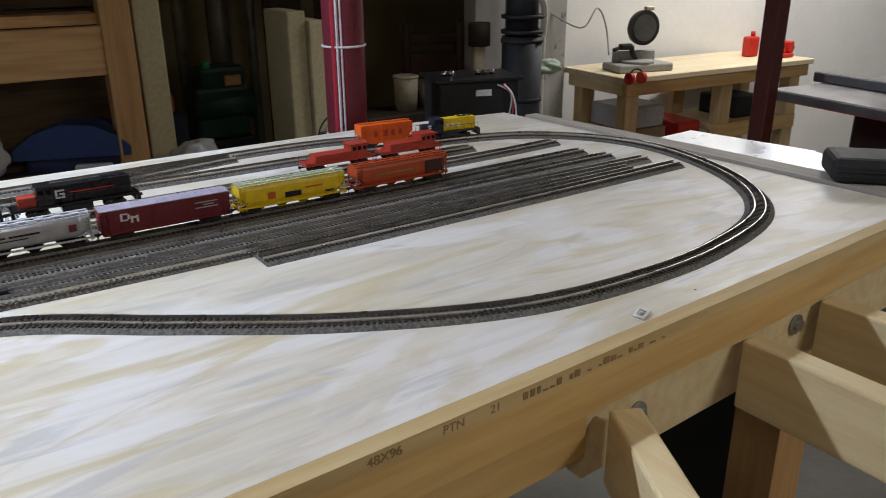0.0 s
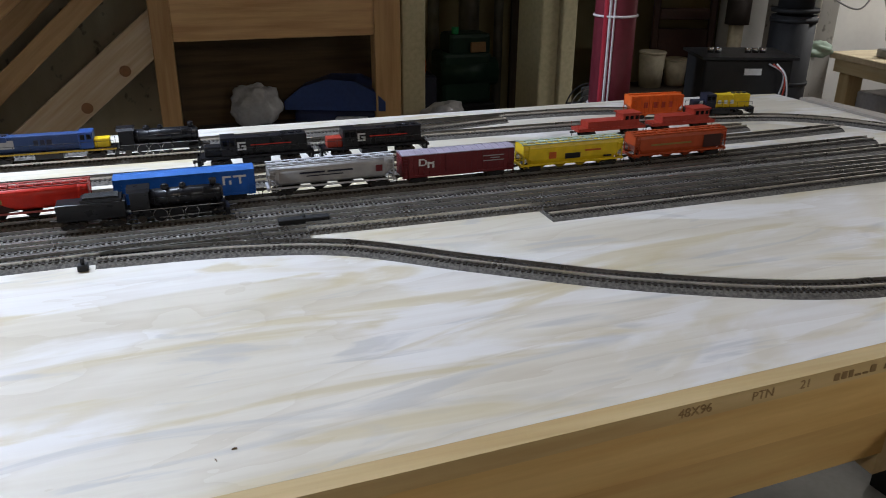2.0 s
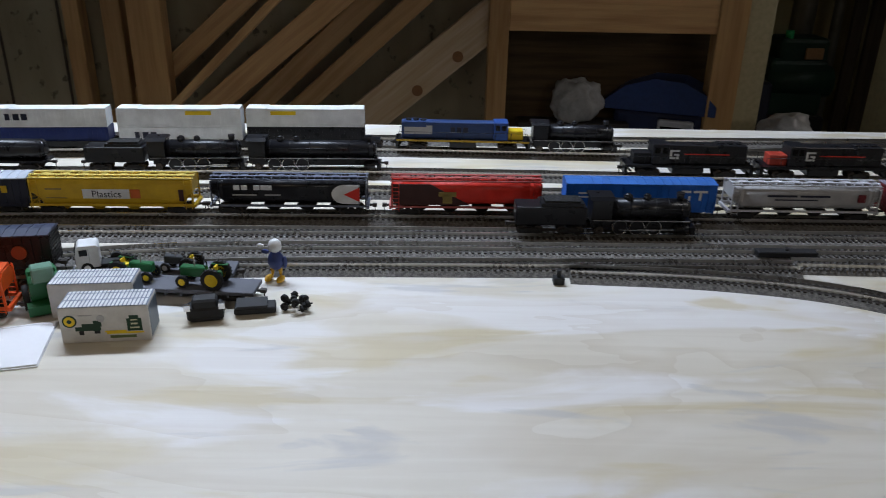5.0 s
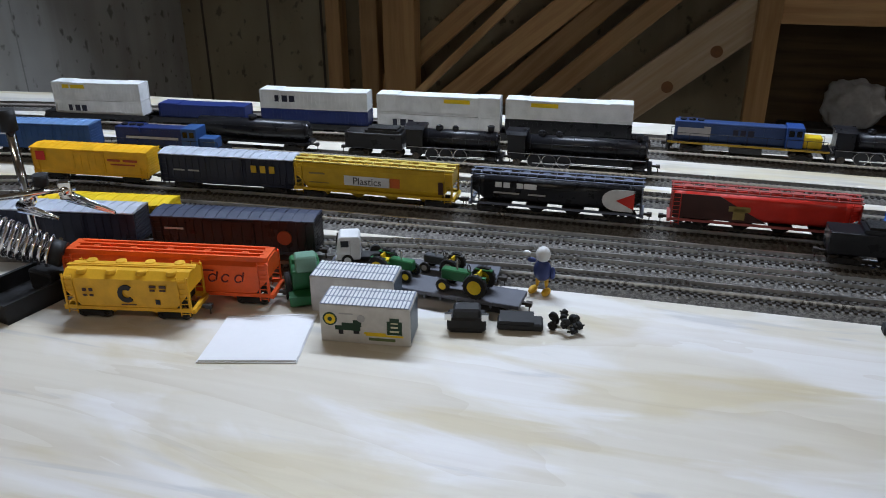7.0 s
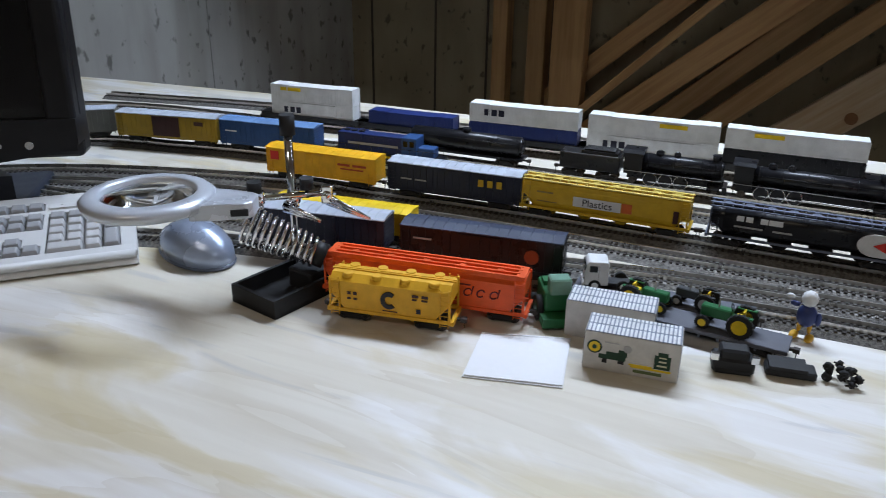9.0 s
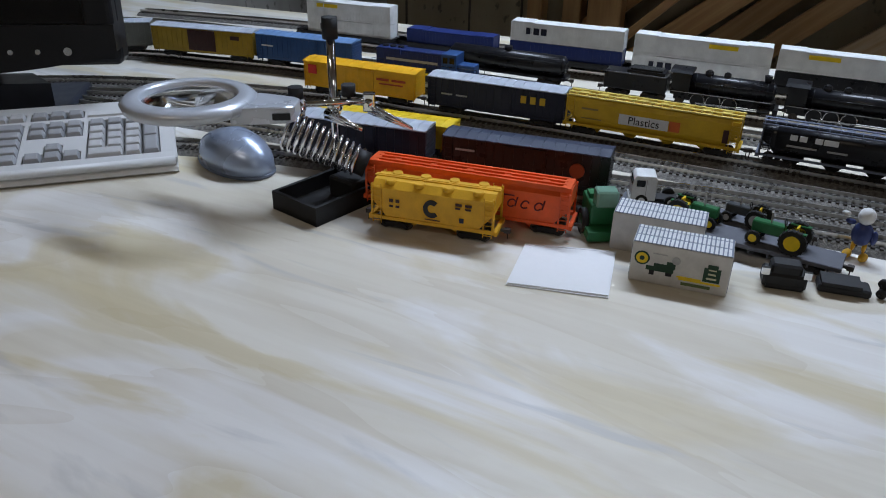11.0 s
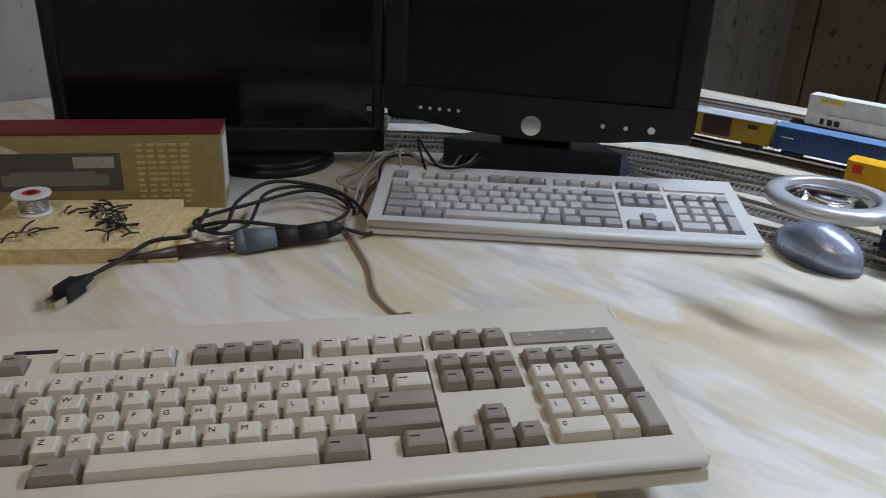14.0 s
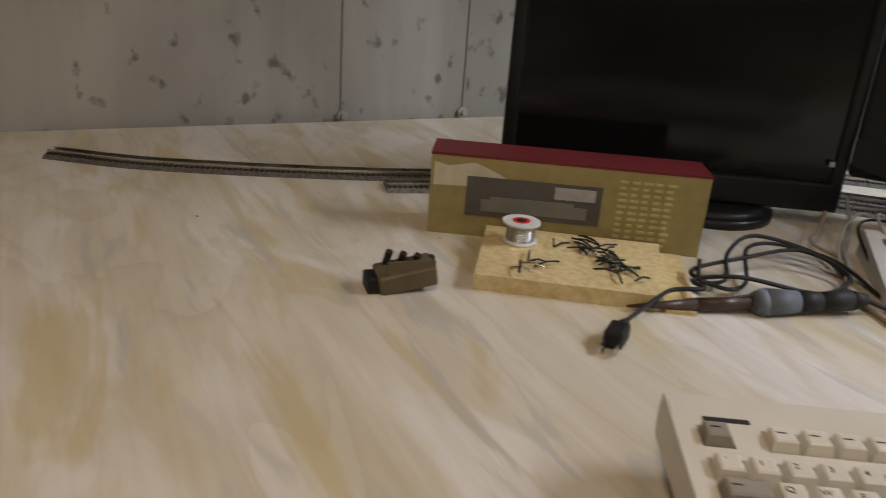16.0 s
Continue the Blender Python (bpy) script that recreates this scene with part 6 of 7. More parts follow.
for wy in (-0.002, 0.028):
    for e in (-1, 1):
        q = B(); cyl(q, (e * 0.0085, wy, 0.0062), (e * 0.0134, wy, 0.0062), 0.0064, 20)
        w = part("wheel", q, RUBBER, o, "black tyre")
        q = B(); cyl(q, (e * 0.009, wy, 0.0062), (e * 0.0139, wy, 0.0062), 0.0036, 16)
        part("hub", q, WHT, w)
# green harvester
o = thing("toy_harvester", "green toy harvester with a pale cab", "toy harvester", pose(-0.196, 1.332, T, 0, 0, -60), MDL)
q = B(); rbox(q, -0.018, 0.02, -0.014, 0.014, 0.012, 0.032, 0.002, 2); box(q, 0.018, 0.034, -0.018, 0.018, 0.003, 0.012); box(q, -0.01, 0.002, -0.012, 0.012, 0.032, 0.036)
part("body", q, LEAF, o)
q = B(); rbox(q, 0.006, 0.022, -0.010, 0.010, 0.030, 0.046, 0.0015, 1)
part("cab", q, P("pale_green_glass", (0.20, 0.34, 0.26), 0.15), o)
for wx, r in ((0.008, 0.012), (-0.014, 0.008)):
    for e in (-1, 1):
        q = B(); cyl(q, (wx, e * 0.0145, r), (wx, e * 0.020, r), r, 20)
        w = part("wheel", q, RUBBER, o)
        q = B(); cyl(q, (wx, e * 0.0145, r), (wx, e * 0.0204, r), r * 0.6, 16)
        part("hub", q, LEAF, w)
# loose black truck parts
o = thing("loose_engine_part", "black moulded truck part with silver lugs", "model part", pose(-0.030, 1.305, T, 0, 0, 12), MDL)
q = B(); rbox(q, -0.017, 0.017, -0.010, 0.010, 0.001, 0.014, 0.002, 1); rbox(q, -0.012, 0.012, -0.008, 0.008, 0.012, 0.022, 0.002, 1); cyl(q, (-0.014, -0.008, 0.003), (0.014, -0.008, 0.003), 0.003, 10)
part("block", q, BLACKM, o)
for e in (-1, 1):
    q = B(); box(q, e * 0.016 - 0.003, e * 0.016 + 0.003, -0.011, -0.007, 0.013, 0.019)
    part("lug", q, STEEL, o)
o = thing("loose_chassis", "black toy chassis lying by a flatcar", "model part", pose(0.015, 1.318, T, 0, 0, 10), MDL)
q = B(); rbox(q, -0.020, 0.020, -0.009, 0.009, 0.001, 0.008, 0.0015, 1); box(q, -0.018, 0.012, -0.010, 0.010, 0.008, 0.011)
part("plate", q, BLACKM, o)
o = thing("toy_axle_set", "small cluster of black toy wheels", "model part", pose(0.052, 1.327, T, 0, 0, -20), MDL)
random.seed(3)
for k in range(13):
    wx, wy, wz = random.uniform(-0.016, 0.017), random.uniform(-0.010, 0.010), 0.0042 + 0.0035 * (k % 3)
    r, a = random.uniform(0.0026, 0.0042), random.uniform(0, 3.1)
    dx, dy = 0.0016 * math.cos(a), 0.0016 * math.sin(a)
    q = B(); cyl(q, (wx - dx, wy - dy, wz), (wx + dx, wy + dy, wz + 0.0008), r, 14)
    cyl(q, (wx - 3 * dx, wy - 3 * dy, wz), (wx + 3 * dx, wy + 3 * dy, wz), 0.0008, 6)
    part("wheel", q, RUBBER, o, "small black wheel on its axle")
# plain figurine
q = B()
for cx, cy, cz, rx, ry, rz in ((0, 0, 0.020, 0.008, 0.007, 0.010), (0, 0, 0.035, 0.0065, 0.0065, 0.007), (-0.006, -0.005, 0.003, 0.0035, 0.007, 0.003), (0.006, -0.005, 0.003, 0.0035, 0.007, 0.003), (0.009, 0, 0.019, 0.0025, 0.0025, 0.006), (-0.010, 0, 0.028, 0.004, 0.0022, 0.0022), (-0.0145, 0, 0.0335, 0.0036, 0.002, 0.0022), (-0.004, 0, 0.010, 0.0018, 0.0018, 0.006), (0.004, 0, 0.010, 0.0018, 0.0018, 0.006)):
    t = B()
    bmesh.ops.create_uvsphere(t, u_segments=14, v_segments=9, radius=1)
    for v in t.verts:
        v.co = (cx + rx * v.co.x, cy + ry * v.co.y, cz + rz * v.co.z)
    for f in t.faces:
        f.smooth = True
    n0 = len(q.faces)
    join(q, t)
    q.faces.ensure_lookup_table()
    k = 2 if cz < 0.012 else 1 if cz in (0.035, 0.0335) else 0
    for f in q.faces[n0:]:
        f.material_index = k
me = done(q)
for mm in (P("figure_blue", (0.04, 0.06, 0.20)), WHT, P("figure_yellow", (0.72, 0.42, 0.03))):
    me.materials.append(mm)
ob = tagged(part("toy_figurine", me, None), "small plain toy figurine in blue, white and yellow", "figurine")
ob.matrix_world = pose(0.022, 1.392, T, 0, 0, -12) @ Matrix.Scale(1.12, 4)
# switch motor at the turnout, clips and debris
for x, y, lab in ((0.325, 1.392, "small black turnout switch stand beside the track"), (0.60, 1.462, "flat black turnout motor beside the track")):
    o = thing("switch_stand", lab, "switch", pose(x, y, T), "turnout switches")
    q = B(); rbox(q, -0.006, 0.006, -0.006, 0.006, 0, 0.008, 0.001, 1) if y < 1.4 else rbox(q, -0.035, 0.035, -0.007, 0.007, 0.006, 0.013, 0.001, 1)
    part("housing", q, BLACKM, o)
    q = B(); cyl(q, (0, 0, 0.007), (0, 0, 0.016), 0.0025, 10)
    part("lever", q, BLACKM, o)
b = B(); tube(b, [(1.225, 0.985, T + 0.002), (1.240, 0.990, T + 0.005), (1.245, 0.980, T + 0.003), (1.228, 0.974, T + 0.002)], 0.0022, 6, True)
tagged(part("wire_clip", b, WHT), "small shiny clip near the table edge", "clip")
for i, (x, y) in enumerate(((1.345, 0.995), (0.32, 0.963), (0.455, 0.975), (-0.44, 0.75), (-0.41, 0.775), (-0.405, 0.79), (-0.43, 0.77), (-1.39, 0.305), (0.47, 0.985), (-1.25, 0.55), (1.55, 1.10))):
    random.seed(40 + i)
    b = B()
    for k in range(4 if i in (3, 4, 5, 6) else 1):
        t = B()
        bmesh.ops.create_icosphere(t, subdivisions=1, radius=1)
        sx, sy, sz = random.uniform(0.0012, 0.0034), random.uniform(0.0008, 0.0020), random.uniform(0.0006, 0.0012)
        for v in t.verts:
            j = random.uniform(0.6, 1.3)
            v.co = (v.co.x * sx * j, v.co.y * sy * j, max(-0.5, v.co.z) * sz * j + 0.0005)
        join(b, t, pose(x + random.gauss(0, 0.0035) * (k > 0), y + random.gauss(0, 0.0035) * (k > 0), T, 0, 0, random.uniform(0, 180)))
    tagged(part("wood_splinter", b, P("splinter_brown", (0.16, 0.10, 0.045), 0.7)), "tiny brown splinters on the plywood", "splinter", "table debris")

# ---- boxes and tools by the screens ----
o = thing("model_carton", "olive gold model kit carton with a window and dark red top", "carton", pose(-1.275, 0.545, T, 0, 0, 58.9))
q = B(); box(q, 0, 0.312, 0, 0.062, 0.0, 0.094)
part("carton", q, P("olive_card", (0.34, 0.28, 0.12), 0.55), o)
q = B(); box(q, -0.0005, 0.3125, -0.0005, 0.0625, 0.0935, 0.0965)
part("lid_flap", q, P("dark_red_card", (0.16, 0.02, 0.025), 0.5), o, "dark red top flap")
q = B()
pr = [(0.004, 0.058), (0.05, 0.060), (0.095, 0.068), (0.075, 0.078), (0.05, 0.088), (0.02, 0.082), (0.004, 0.086)]
q.faces.new([q.verts.new((x, -0.0004, z)) for x, z in pr])
part("printed_sky", q, P("pale_print", (0.62, 0.58, 0.46), 0.6), o, "pale printed landscape")
q = B(); box(q, 0.042, 0.195, -0.0012, 0.0002, 0.026, 0.072)
part("window", q, P("smoked_window", (0.10, 0.095, 0.09), 0.15), o, "dark clear window")
q = B(); box(q, 0.06, 0.18, -0.0016, -0.001, 0.032, 0.046); box(q, 0.07, 0.165, -0.0017, -0.0011, 0.046, 0.050)
part("model_behind_window", q, P("grey_model", (0.20, 0.19, 0.18), 0.5), o)
q = B(); box(q, 0.142, 0.188, -0.0017, -0.001, 0.054, 0.068)
part("pale_label", q, GREYP, o)
random.seed(4)
for k in range(5):
    for j in range(11):
        q = B(); x0 = 0.213 + k * 0.013; z0 = 0.008 + j * 0.0072
        box(q, x0, x0 + 0.006 + 0.005 * random.random(), -0.0007, 0.0001, z0, z0 + 0.003)
        part("print_bar", q, P("gold_print", (0.55, 0.47, 0.24), 0.5), o)
q = B(); box(q, 0.3124, 0.3132, 0.010, 0.050, 0.02, 0.085)
part("end_label", q, WHT, o)
# chipboard offcut with spool and cut-off wires
OSB = mat("chipboard", (0.72, 0.59, 0.34), 0.7, var=0.12, scale=120, bump=0.3, fine=300, col2=(0.56, 0.43, 0.2))
b = B(); slab(b, [(-1.116, 0.521), (-1.015, 0.672), (-1.128, 0.765), (-1.236, 0.602)], T, T + 0.0165)
tagged(part("chipboard_offcut", b, OSB), "yellow chipboard offcut with wires and a spool on it", "board offcut")
b = B(); slab(b, [(-1.135, 0.765), (-1.010, 0.676), (-0.995, 0.700), (-1.118, 0.790)], T, T + 0.004)
tagged(part("thin_wood_strip", b, OSB), "thin pale wood strip beside the chipboard", "wood strip")
o = thing("solder_spool", "small solder spool with a white and red rim", "spool", pose(-1.180, 0.612, T + 0.0165) @ Matrix.Scale(0.9, 4))
q = B(); cyl(q, (0, 0, 0), (0, 0, 0.003), 0.021, 28); cyl(q, (0, 0, 0.024), (0, 0, 0.027), 0.023, 28)
part("flange", q, WHT, o)
q = B(); cyl(q, (0, 0, 0.003), (0, 0, 0.024), 0.016, 24)
for k in range(9):
    tube(q, [(0.0163 * math.cos(t), 0.0163 * math.sin(t), 0.0045 + 0.0022 * k) for t in [2 * math.pi * i / 24 for i in range(24)]], 0.001, 5, True)
part("solder_wire", q, STEEL, o, "bright wound solder")
q = B(); cyl(q, (0, 0, 0.0270), (0, 0, 0.0274), 0.011, 24)
part("label", q, CRED, o)
q = B(); cyl(q, (0, 0, 0.0274), (0, 0, 0.0278), 0.006, 20)
part("bore", q, BLACKM, o)
random.seed(7)
for k in range(46):
    cx, cy = ((-1.128, 0.672), (-1.085, 0.668), (-1.125, 0.585))[0 if k < 20 else 1 if k < 40 else 2]
    x, y, a = cx + random.gauss(0, 0.016), cy + random.gauss(0, 0.012), random.uniform(0, 3.1)
    ln = random.uniform(0.008, 0.018)
    b = B(); z = T + 0.0178 + 0.0015 * (k % 4)
    tube(b, [(x - ln * math.cos(a), y - ln * math.sin(a), z), (x, y, z + 0.0025), (x + ln * math.cos(a), y + ln * math.sin(a), z)], 0.0011, 5)
    tagged(part("wire_scrap", b, BLACKM if k % 5 else STEEL), "short black wire scrap on the chipboard", "wire scrap", "wire scraps")
# soldering iron
o = thing("soldering_iron", "black soldering iron with a grey collar and brown tip guard", "soldering iron")
P0, P1 = Vector((-1.026, 0.640, T + 0.006)), Vector((-0.944, 0.872, T + 0.016))
dv = P1 - P0
at = lambda u: P0 + dv * u
q = B(); cyl(q, at(0), at(0.28), 0.0012, 12, 0.0065); cyl(q, at(0.28), at(0.50), 0.0065, 16)
part("shaft", q, P("burnt_metal", (0.07, 0.045, 0.035), 0.4), o)
q = B()
for k in range(3):
    cyl(q, at(0.42) + Vector((0, 0, 0.006 - 0.004 * k)), at(0.55) + Vector((0, 0, 0.010 - 0.006 * k)), 0.0012, 6)
part("guard_wire", q, STEEL, o)
q = B(); cyl(q, at(0.52), at(0.56), 0.011, 20, 0.0145); cyl(q, at(0.56), at(0.70), 0.0145, 20, 0.0115)
part("collar", q, P("grey_rubber", (0.13, 0.15, 0.18), 0.6), o, "grey rubber collar")
q = B(); cyl(q, at(0.70), at(0.80), 0.0110, 20, 0.0095); cyl(q, at(0.80), at(0.93), 0.0095, 20, 0.0105); cyl(q, at(0.93), at(1.0), 0.0105, 20, 0.006)
part("handle", q, BLACKM, o, "black handle")
cable("black power cord coiled beside the soldering iron", [at(1.0), (-0.935, 0.905, T + 0.004), (-0.975, 0.93, T + 0.004), (-1.03, 0.935, T + 0.015), (-1.08, 0.90, T + 0.02), (-1.08, 0.85, T + 0.02), (-1.03, 0.80, T + 0.008), (-1.02, 0.76, T + 0.010), (-1.06, 0.75, T + 0.014), (-1.06, 0.82, T + 0.02), (-1.05, 0.90, T + 0.024), (-1.00, 0.92, T + 0.012), (-0.985, 0.86, T + 0.006), (-1.02, 0.78, T + 0.02), (-1.045, 0.74, T + 0.012), (-1.010, 0.72, T + 0.02), (-1.018, 0.685, T + 0.020), (-1.010, 0.650, T + 0.012), (-0.996, 0.614, T + 0.009)], 0.0023, BLACKM)
cable("black power cord loop by the monitor foot", [(-1.0, 0.93, T + 0.004), (-1.06, 0.94, T + 0.012), (-1.09, 0.87, T + 0.03), (-1.07, 0.81, T + 0.024), (-1.035, 0.775, T + 0.012), (-1.04, 0.745, T + 0.012), (-1.07, 0.77, T + 0.02)], 0.0023, BLACKM)
o = thing("power_plug", "black two-pin power plug with brass blades", "plug", pose(-0.977, 0.589, T + 0.009, 0, 0, 307))
q = B(); rbox(q, -0.014, 0.014, -0.009, 0.009, -0.008, 0.008, 0.003, 2); cyl(q, (-0.030, 0, -0.001), (-0.014, 0, 0), 0.0042, 12, 0.007)
part("body", q, BLACKM, o)
for e in (-1, 1):
    q = B(); box(q, 0.014, 0.029, e * 0.006 - 0.0008, e * 0.006 + 0.0008, -0.006, 0.001)
    part("blade", q, RAIL, o, "brass blade")
# brown connector block
o = thing("connector_block", "brown metal bracket block with black fittings", "connector", pose(-1.140, 0.463, T, 0, 0, 80) @ Matrix.Scale(1.3, 4))
q = B(); rbox(q, -0.024, 0.020, -0.012, 0.012, 0.004, 0.020, 0.0015, 1, pose(0, 0, 0, 8, -10, 0)); box(q, -0.02, 0.016, -0.013, -0.011, 0.010, 0.026)
part("housing", q, P("bronze_metal", (0.14, 0.105, 0.06), 0.45), o)
for k in range(4):
    q = B(); cyl(q, (-0.018 + 0.011 * k, 0.006, 0.016), (-0.016 + 0.011 * k, 0.002, 0.029 - 0.002 * k), 0.0028, 8)
    part("screw", q, BLACKM, o)
q = B(); rbox(q, -0.034, -0.018, -0.010, 0.010, 0, 0.012, 0.001, 1)
part("foot", q, BLACKM, o)

# ---- table end: metal sheet, black case ----
b = B(); slab(b, [(2.0, 1.215), (2.10, 1.225), (2.165, 1.343), (2.114, 1.63), (1.965, 1.62)], T - 0.012, T - 0.009)
SHEET = mat("brushed_aluminium", (0.72, 0.75, 0.80), 0.28, 0.9, var=0.06, scale=6, bump=0.02)
o = thing("metal_topped_stand", "stand with a bright aluminium sheet top beside the table", "stand")
part("sheet_top", b, SHEET, o)
b = B(); slab(b, [(2.01, 1.225), (2.09, 1.235), (2.15, 1.343), (2.10, 1.61), (1.975, 1.60)], 0.0, T - 0.0125)
part("cabinet", b, BLACKM, o)
o = thing("black_case", "black zipped equipment case on the table corner", "case", pose(2.0, 1.125, T, 0, 0, -48))
q = B(); rbox(q, -0.085, 0.16, -0.055, 0.055, 0.0065, 0.052, 0.014, 3)
part("shell", q, BLACKM, o)
q = B(); tube(q, [(-0.084, -0.056, 0.03), (0.158, -0.056, 0.03)], 0.0016, 6)
part("zip", q, RUBBER, o)

# ---- behind the table: stairs ----
def timber(label, x0, z0, x1, z1, w, y, th, material, name="stair_timber", group="stair timbers"):
    d = Vector((x1 - x0, 0, z1 - z0))
    q = B(); rbox(q, 0, d.length, -th / 2, th / 2, -w / 2, w / 2, 0.003, 1)
    ob = tagged(part(name, q, material), label, "timber", group)
    ob.matrix_world = Matrix.Translation((x0, y, z0)) @ Matrix.Rotation(-math.atan2(d.z, d.x), 4, "Y")
    return ob


timber("pale knotty stair stringer board", -0.75, 0.0, 0.60, 1.10, 0.135, 3.50, 0.035, KNOTW)
for kx, kz in ((0.268, 0.79), (0.123, 0.665), (-0.15, 0.44)):
    b = B(); cyl(b, (kx, 3.480, kz), (kx, 3.4835, kz), 0.020, 18)
    tagged(part("board_knot", b, P("knot_brown", (0.24, 0.11, 0.04), 0.6)), "dark knot in the pale stair board", "wood knot", "board knots", "structure")
for x0, z0, x1, z1, w, y in ((-0.98, 0.0, 0.95, 1.72, 0.07, 3.47), (-1.12, 0.0, 0.70, 1.66, 0.075, 3.53), (-1.36, 0.0, 0.62, 1.62, 0.085, 3.50), (-1.32, 0.06, 0.4, 1.72, 0.03, 3.44), (-1.62, 0.0, 0.25, 1.62, 0.07, 3.56)):
    timber("brown diagonal stair timber", x0, z0, x1, z1, w, y, 0.045, STAIRW)
for x0, x1, y in ((-0.88, -0.76, 3.42), (-1.0, -0.93, 3.50), (-1.16, -1.10, 3.55), (0.372, 0.443, 3.42), (1.172, 1.275, 3.42)):
    b = B(); rbox(b, x0, x1, y, y + 0.07, 0, 2.34, 0.003, 1)
    tagged(part("stair_post", b, PINE_Z), "brown upright stud of the stair frame", "post", "stair posts")
b = B(); rbox(b, 0.443, 1.172, 3.425, 3.47, 0.892, 1.06, 0.003, 1)
tagged(part("stair_beam", b, STAIRW), "brown timber beam under the stair landing", "beam")
b = B(); box(b, 0.443, 1.172, 3.47, 3.62, 1.064, 1.10)
tagged(part("landing_board", b, STAIRW), "brown landing board above the beam", "board")
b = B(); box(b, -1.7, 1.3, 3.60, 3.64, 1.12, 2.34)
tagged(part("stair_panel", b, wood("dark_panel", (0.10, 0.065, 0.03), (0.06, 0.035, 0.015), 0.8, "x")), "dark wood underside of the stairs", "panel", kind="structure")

# added dark sheet: stands for the deep shade below the landing
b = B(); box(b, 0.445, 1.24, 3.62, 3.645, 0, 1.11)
tagged(part("stair_lining", b, MATS["dark_panel"]), "dark panel added to stand for the shade under the landing", "panel", kind="structure")

# ---- behind the table: stored things ----
o = thing("storage_tote", "grey storage bin with a domed blue lid", "storage bin", pose(1.07, 3.62, 0, 0, 0, -20))
q = B(); rbox(q, -0.17, 0.17, -0.13, 0.13, 0.0, 0.60, 0.02, 2)
part("tub", q, P("dark_blue_tub", (0.02, 0.03, 0.09), 0.5), o)
q = B()
prism(q, [(-0.20, 0.60), (0.20, 0.60), (0.20, 0.635), (0.13, 0.69), (0.03, 0.722), (-0.08, 0.715), (-0.16, 0.675), (-0.20, 0.635)], -0.15, 0.15)
q.transform(Matrix.Rotation(math.pi / 2, 4, "Z"))
part("lid", q, P("blue_lid", (0.03, 0.055, 0.17), 0.4), o, "blue domed lid")
q = B(); rbox(q, 0.0, 0.13, -0.16, -0.13, 0.40, 0.575, 0.006, 1)
part("white_front", q, P("white_appliance", (0.55, 0.56, 0.60), 0.4), o)
q = B(); box(q, 0.012, 0.118, -0.162, -0.158, 0.42, 0.552)
part("dark_opening", q, SCREEN, o)
q = B(); box(q, 0.045, 0.085, -0.1635, -0.161, 0.525, 0.532)
part("maker_mark", q, WHT, o)


def tall(name, label, cat, x0, x1, y0, y1, z0, z1, material, r=0.006):
    b = B(); rbox(b, x0, x1, y0, y1, z0, z1, r, 2)
    return tagged(part(name, b, material), label, cat)


o = thing("tall_cabinet", "tall cream cabinet of two narrow boards beside the column", "cabinet")
for nm, x0, x1, y0, z1, mm in (("side_board", 1.82, 1.898, 3.32, 1.085, P("cream_metal", (0.52, 0.46, 0.28), 0.5)), ("front_board", 1.901, 1.965, 3.30, 1.05, P("pale_cream_metal", (0.60, 0.54, 0.34), 0.5))):
    q = B(); rbox(q, x0, x1, y0, 3.55, 0, z1, 0.006, 2)
    part(nm, q, mm, o)
tall("drywall_sheet", "pale cream drywall sheet stood by the stair post", "drywall", 1.30, 1.40, 3.5, 3.53, 0, 1.3, P("cream_metal", (0.52, 0.46, 0.28)))
for x, r, y in ((1.93, 0.055, 4.45), (1.75, 0.03, 4.5), (2.12, 0.025, 4.5)):
    b2 = B(); cyl(b2, (x, y, 0), (x, y, 2.34), r, 20)
    tagged(part("vertical_pipe", b2, mat("dull_pipe", (0.36, 0.34, 0.28), 0.4, 0.6, var=0.15)), "dull metal vertical pipe near the wall", "pipe", "pipes")
for x0, x1, y in ((2.2, 2.26, 4.5), (2.34, 2.46, 4.6), (2.52, 2.56, 4.55), (1.52, 1.60, 4.6)):
    tall("leaning_board", "dark board stood against the wall", "board", x0, x1, y, y + 0.03, 0, 1.7, wood("dark_board", (0.10, 0.075, 0.05), (0.06, 0.04, 0.025), 0.7, "z", 0.3))
o = thing("green_machine", "dark green shop machine with motor and knobs", "machine", pose(1.80, 4.2, 0))
q = B(); rbox(q, -0.13, 0.13, -0.1, 0.1, 0.45, 0.70, 0.02, 2); rbox(q, -0.09, 0.13, -0.08, 0.08, 0.68, 0.79, 0.02, 2); cyl(q, (-0.14, -0.05, 0.6), (0.16, -0.05, 0.6), 0.07, 20)
part("body", q, P("machine_green", (0.016, 0.045, 0.028), 0.45), o)
q = B(); rbox(q, -0.15, 0.15, -0.12, 0.12, 0, 0.45, 0.01, 1)
part("base", q, BLACKM, o)
q = B(); rbox(q, 0.02, 0.10, -0.092, -0.078, 0.70, 0.75, 0.004, 1)
part("plate", q, P("tan_plate", (0.45, 0.26, 0.12)), o)
q = B(); cyl(q, (-0.05, -0.05, 0.78), (-0.05, -0.05, 0.82), 0.018, 14)
part("knob", q, P("knob_green", (0.03, 0.40, 0.12)), o)
o = thing("orange_tool", "orange and black power tool on a crate", "power tool", pose(1.37, 3.7, 0))
q = B(); rbox(q, -0.08, 0.08, -0.06, 0.06, 0.69, 0.765, 0.015, 2)
part("housing", q, P("tool_orange", (0.55, 0.14, 0.03)), o)
q = B(); rbox(q, -0.1, 0.12, -0.08, 0.08, 0, 0.69, 0.01, 1)
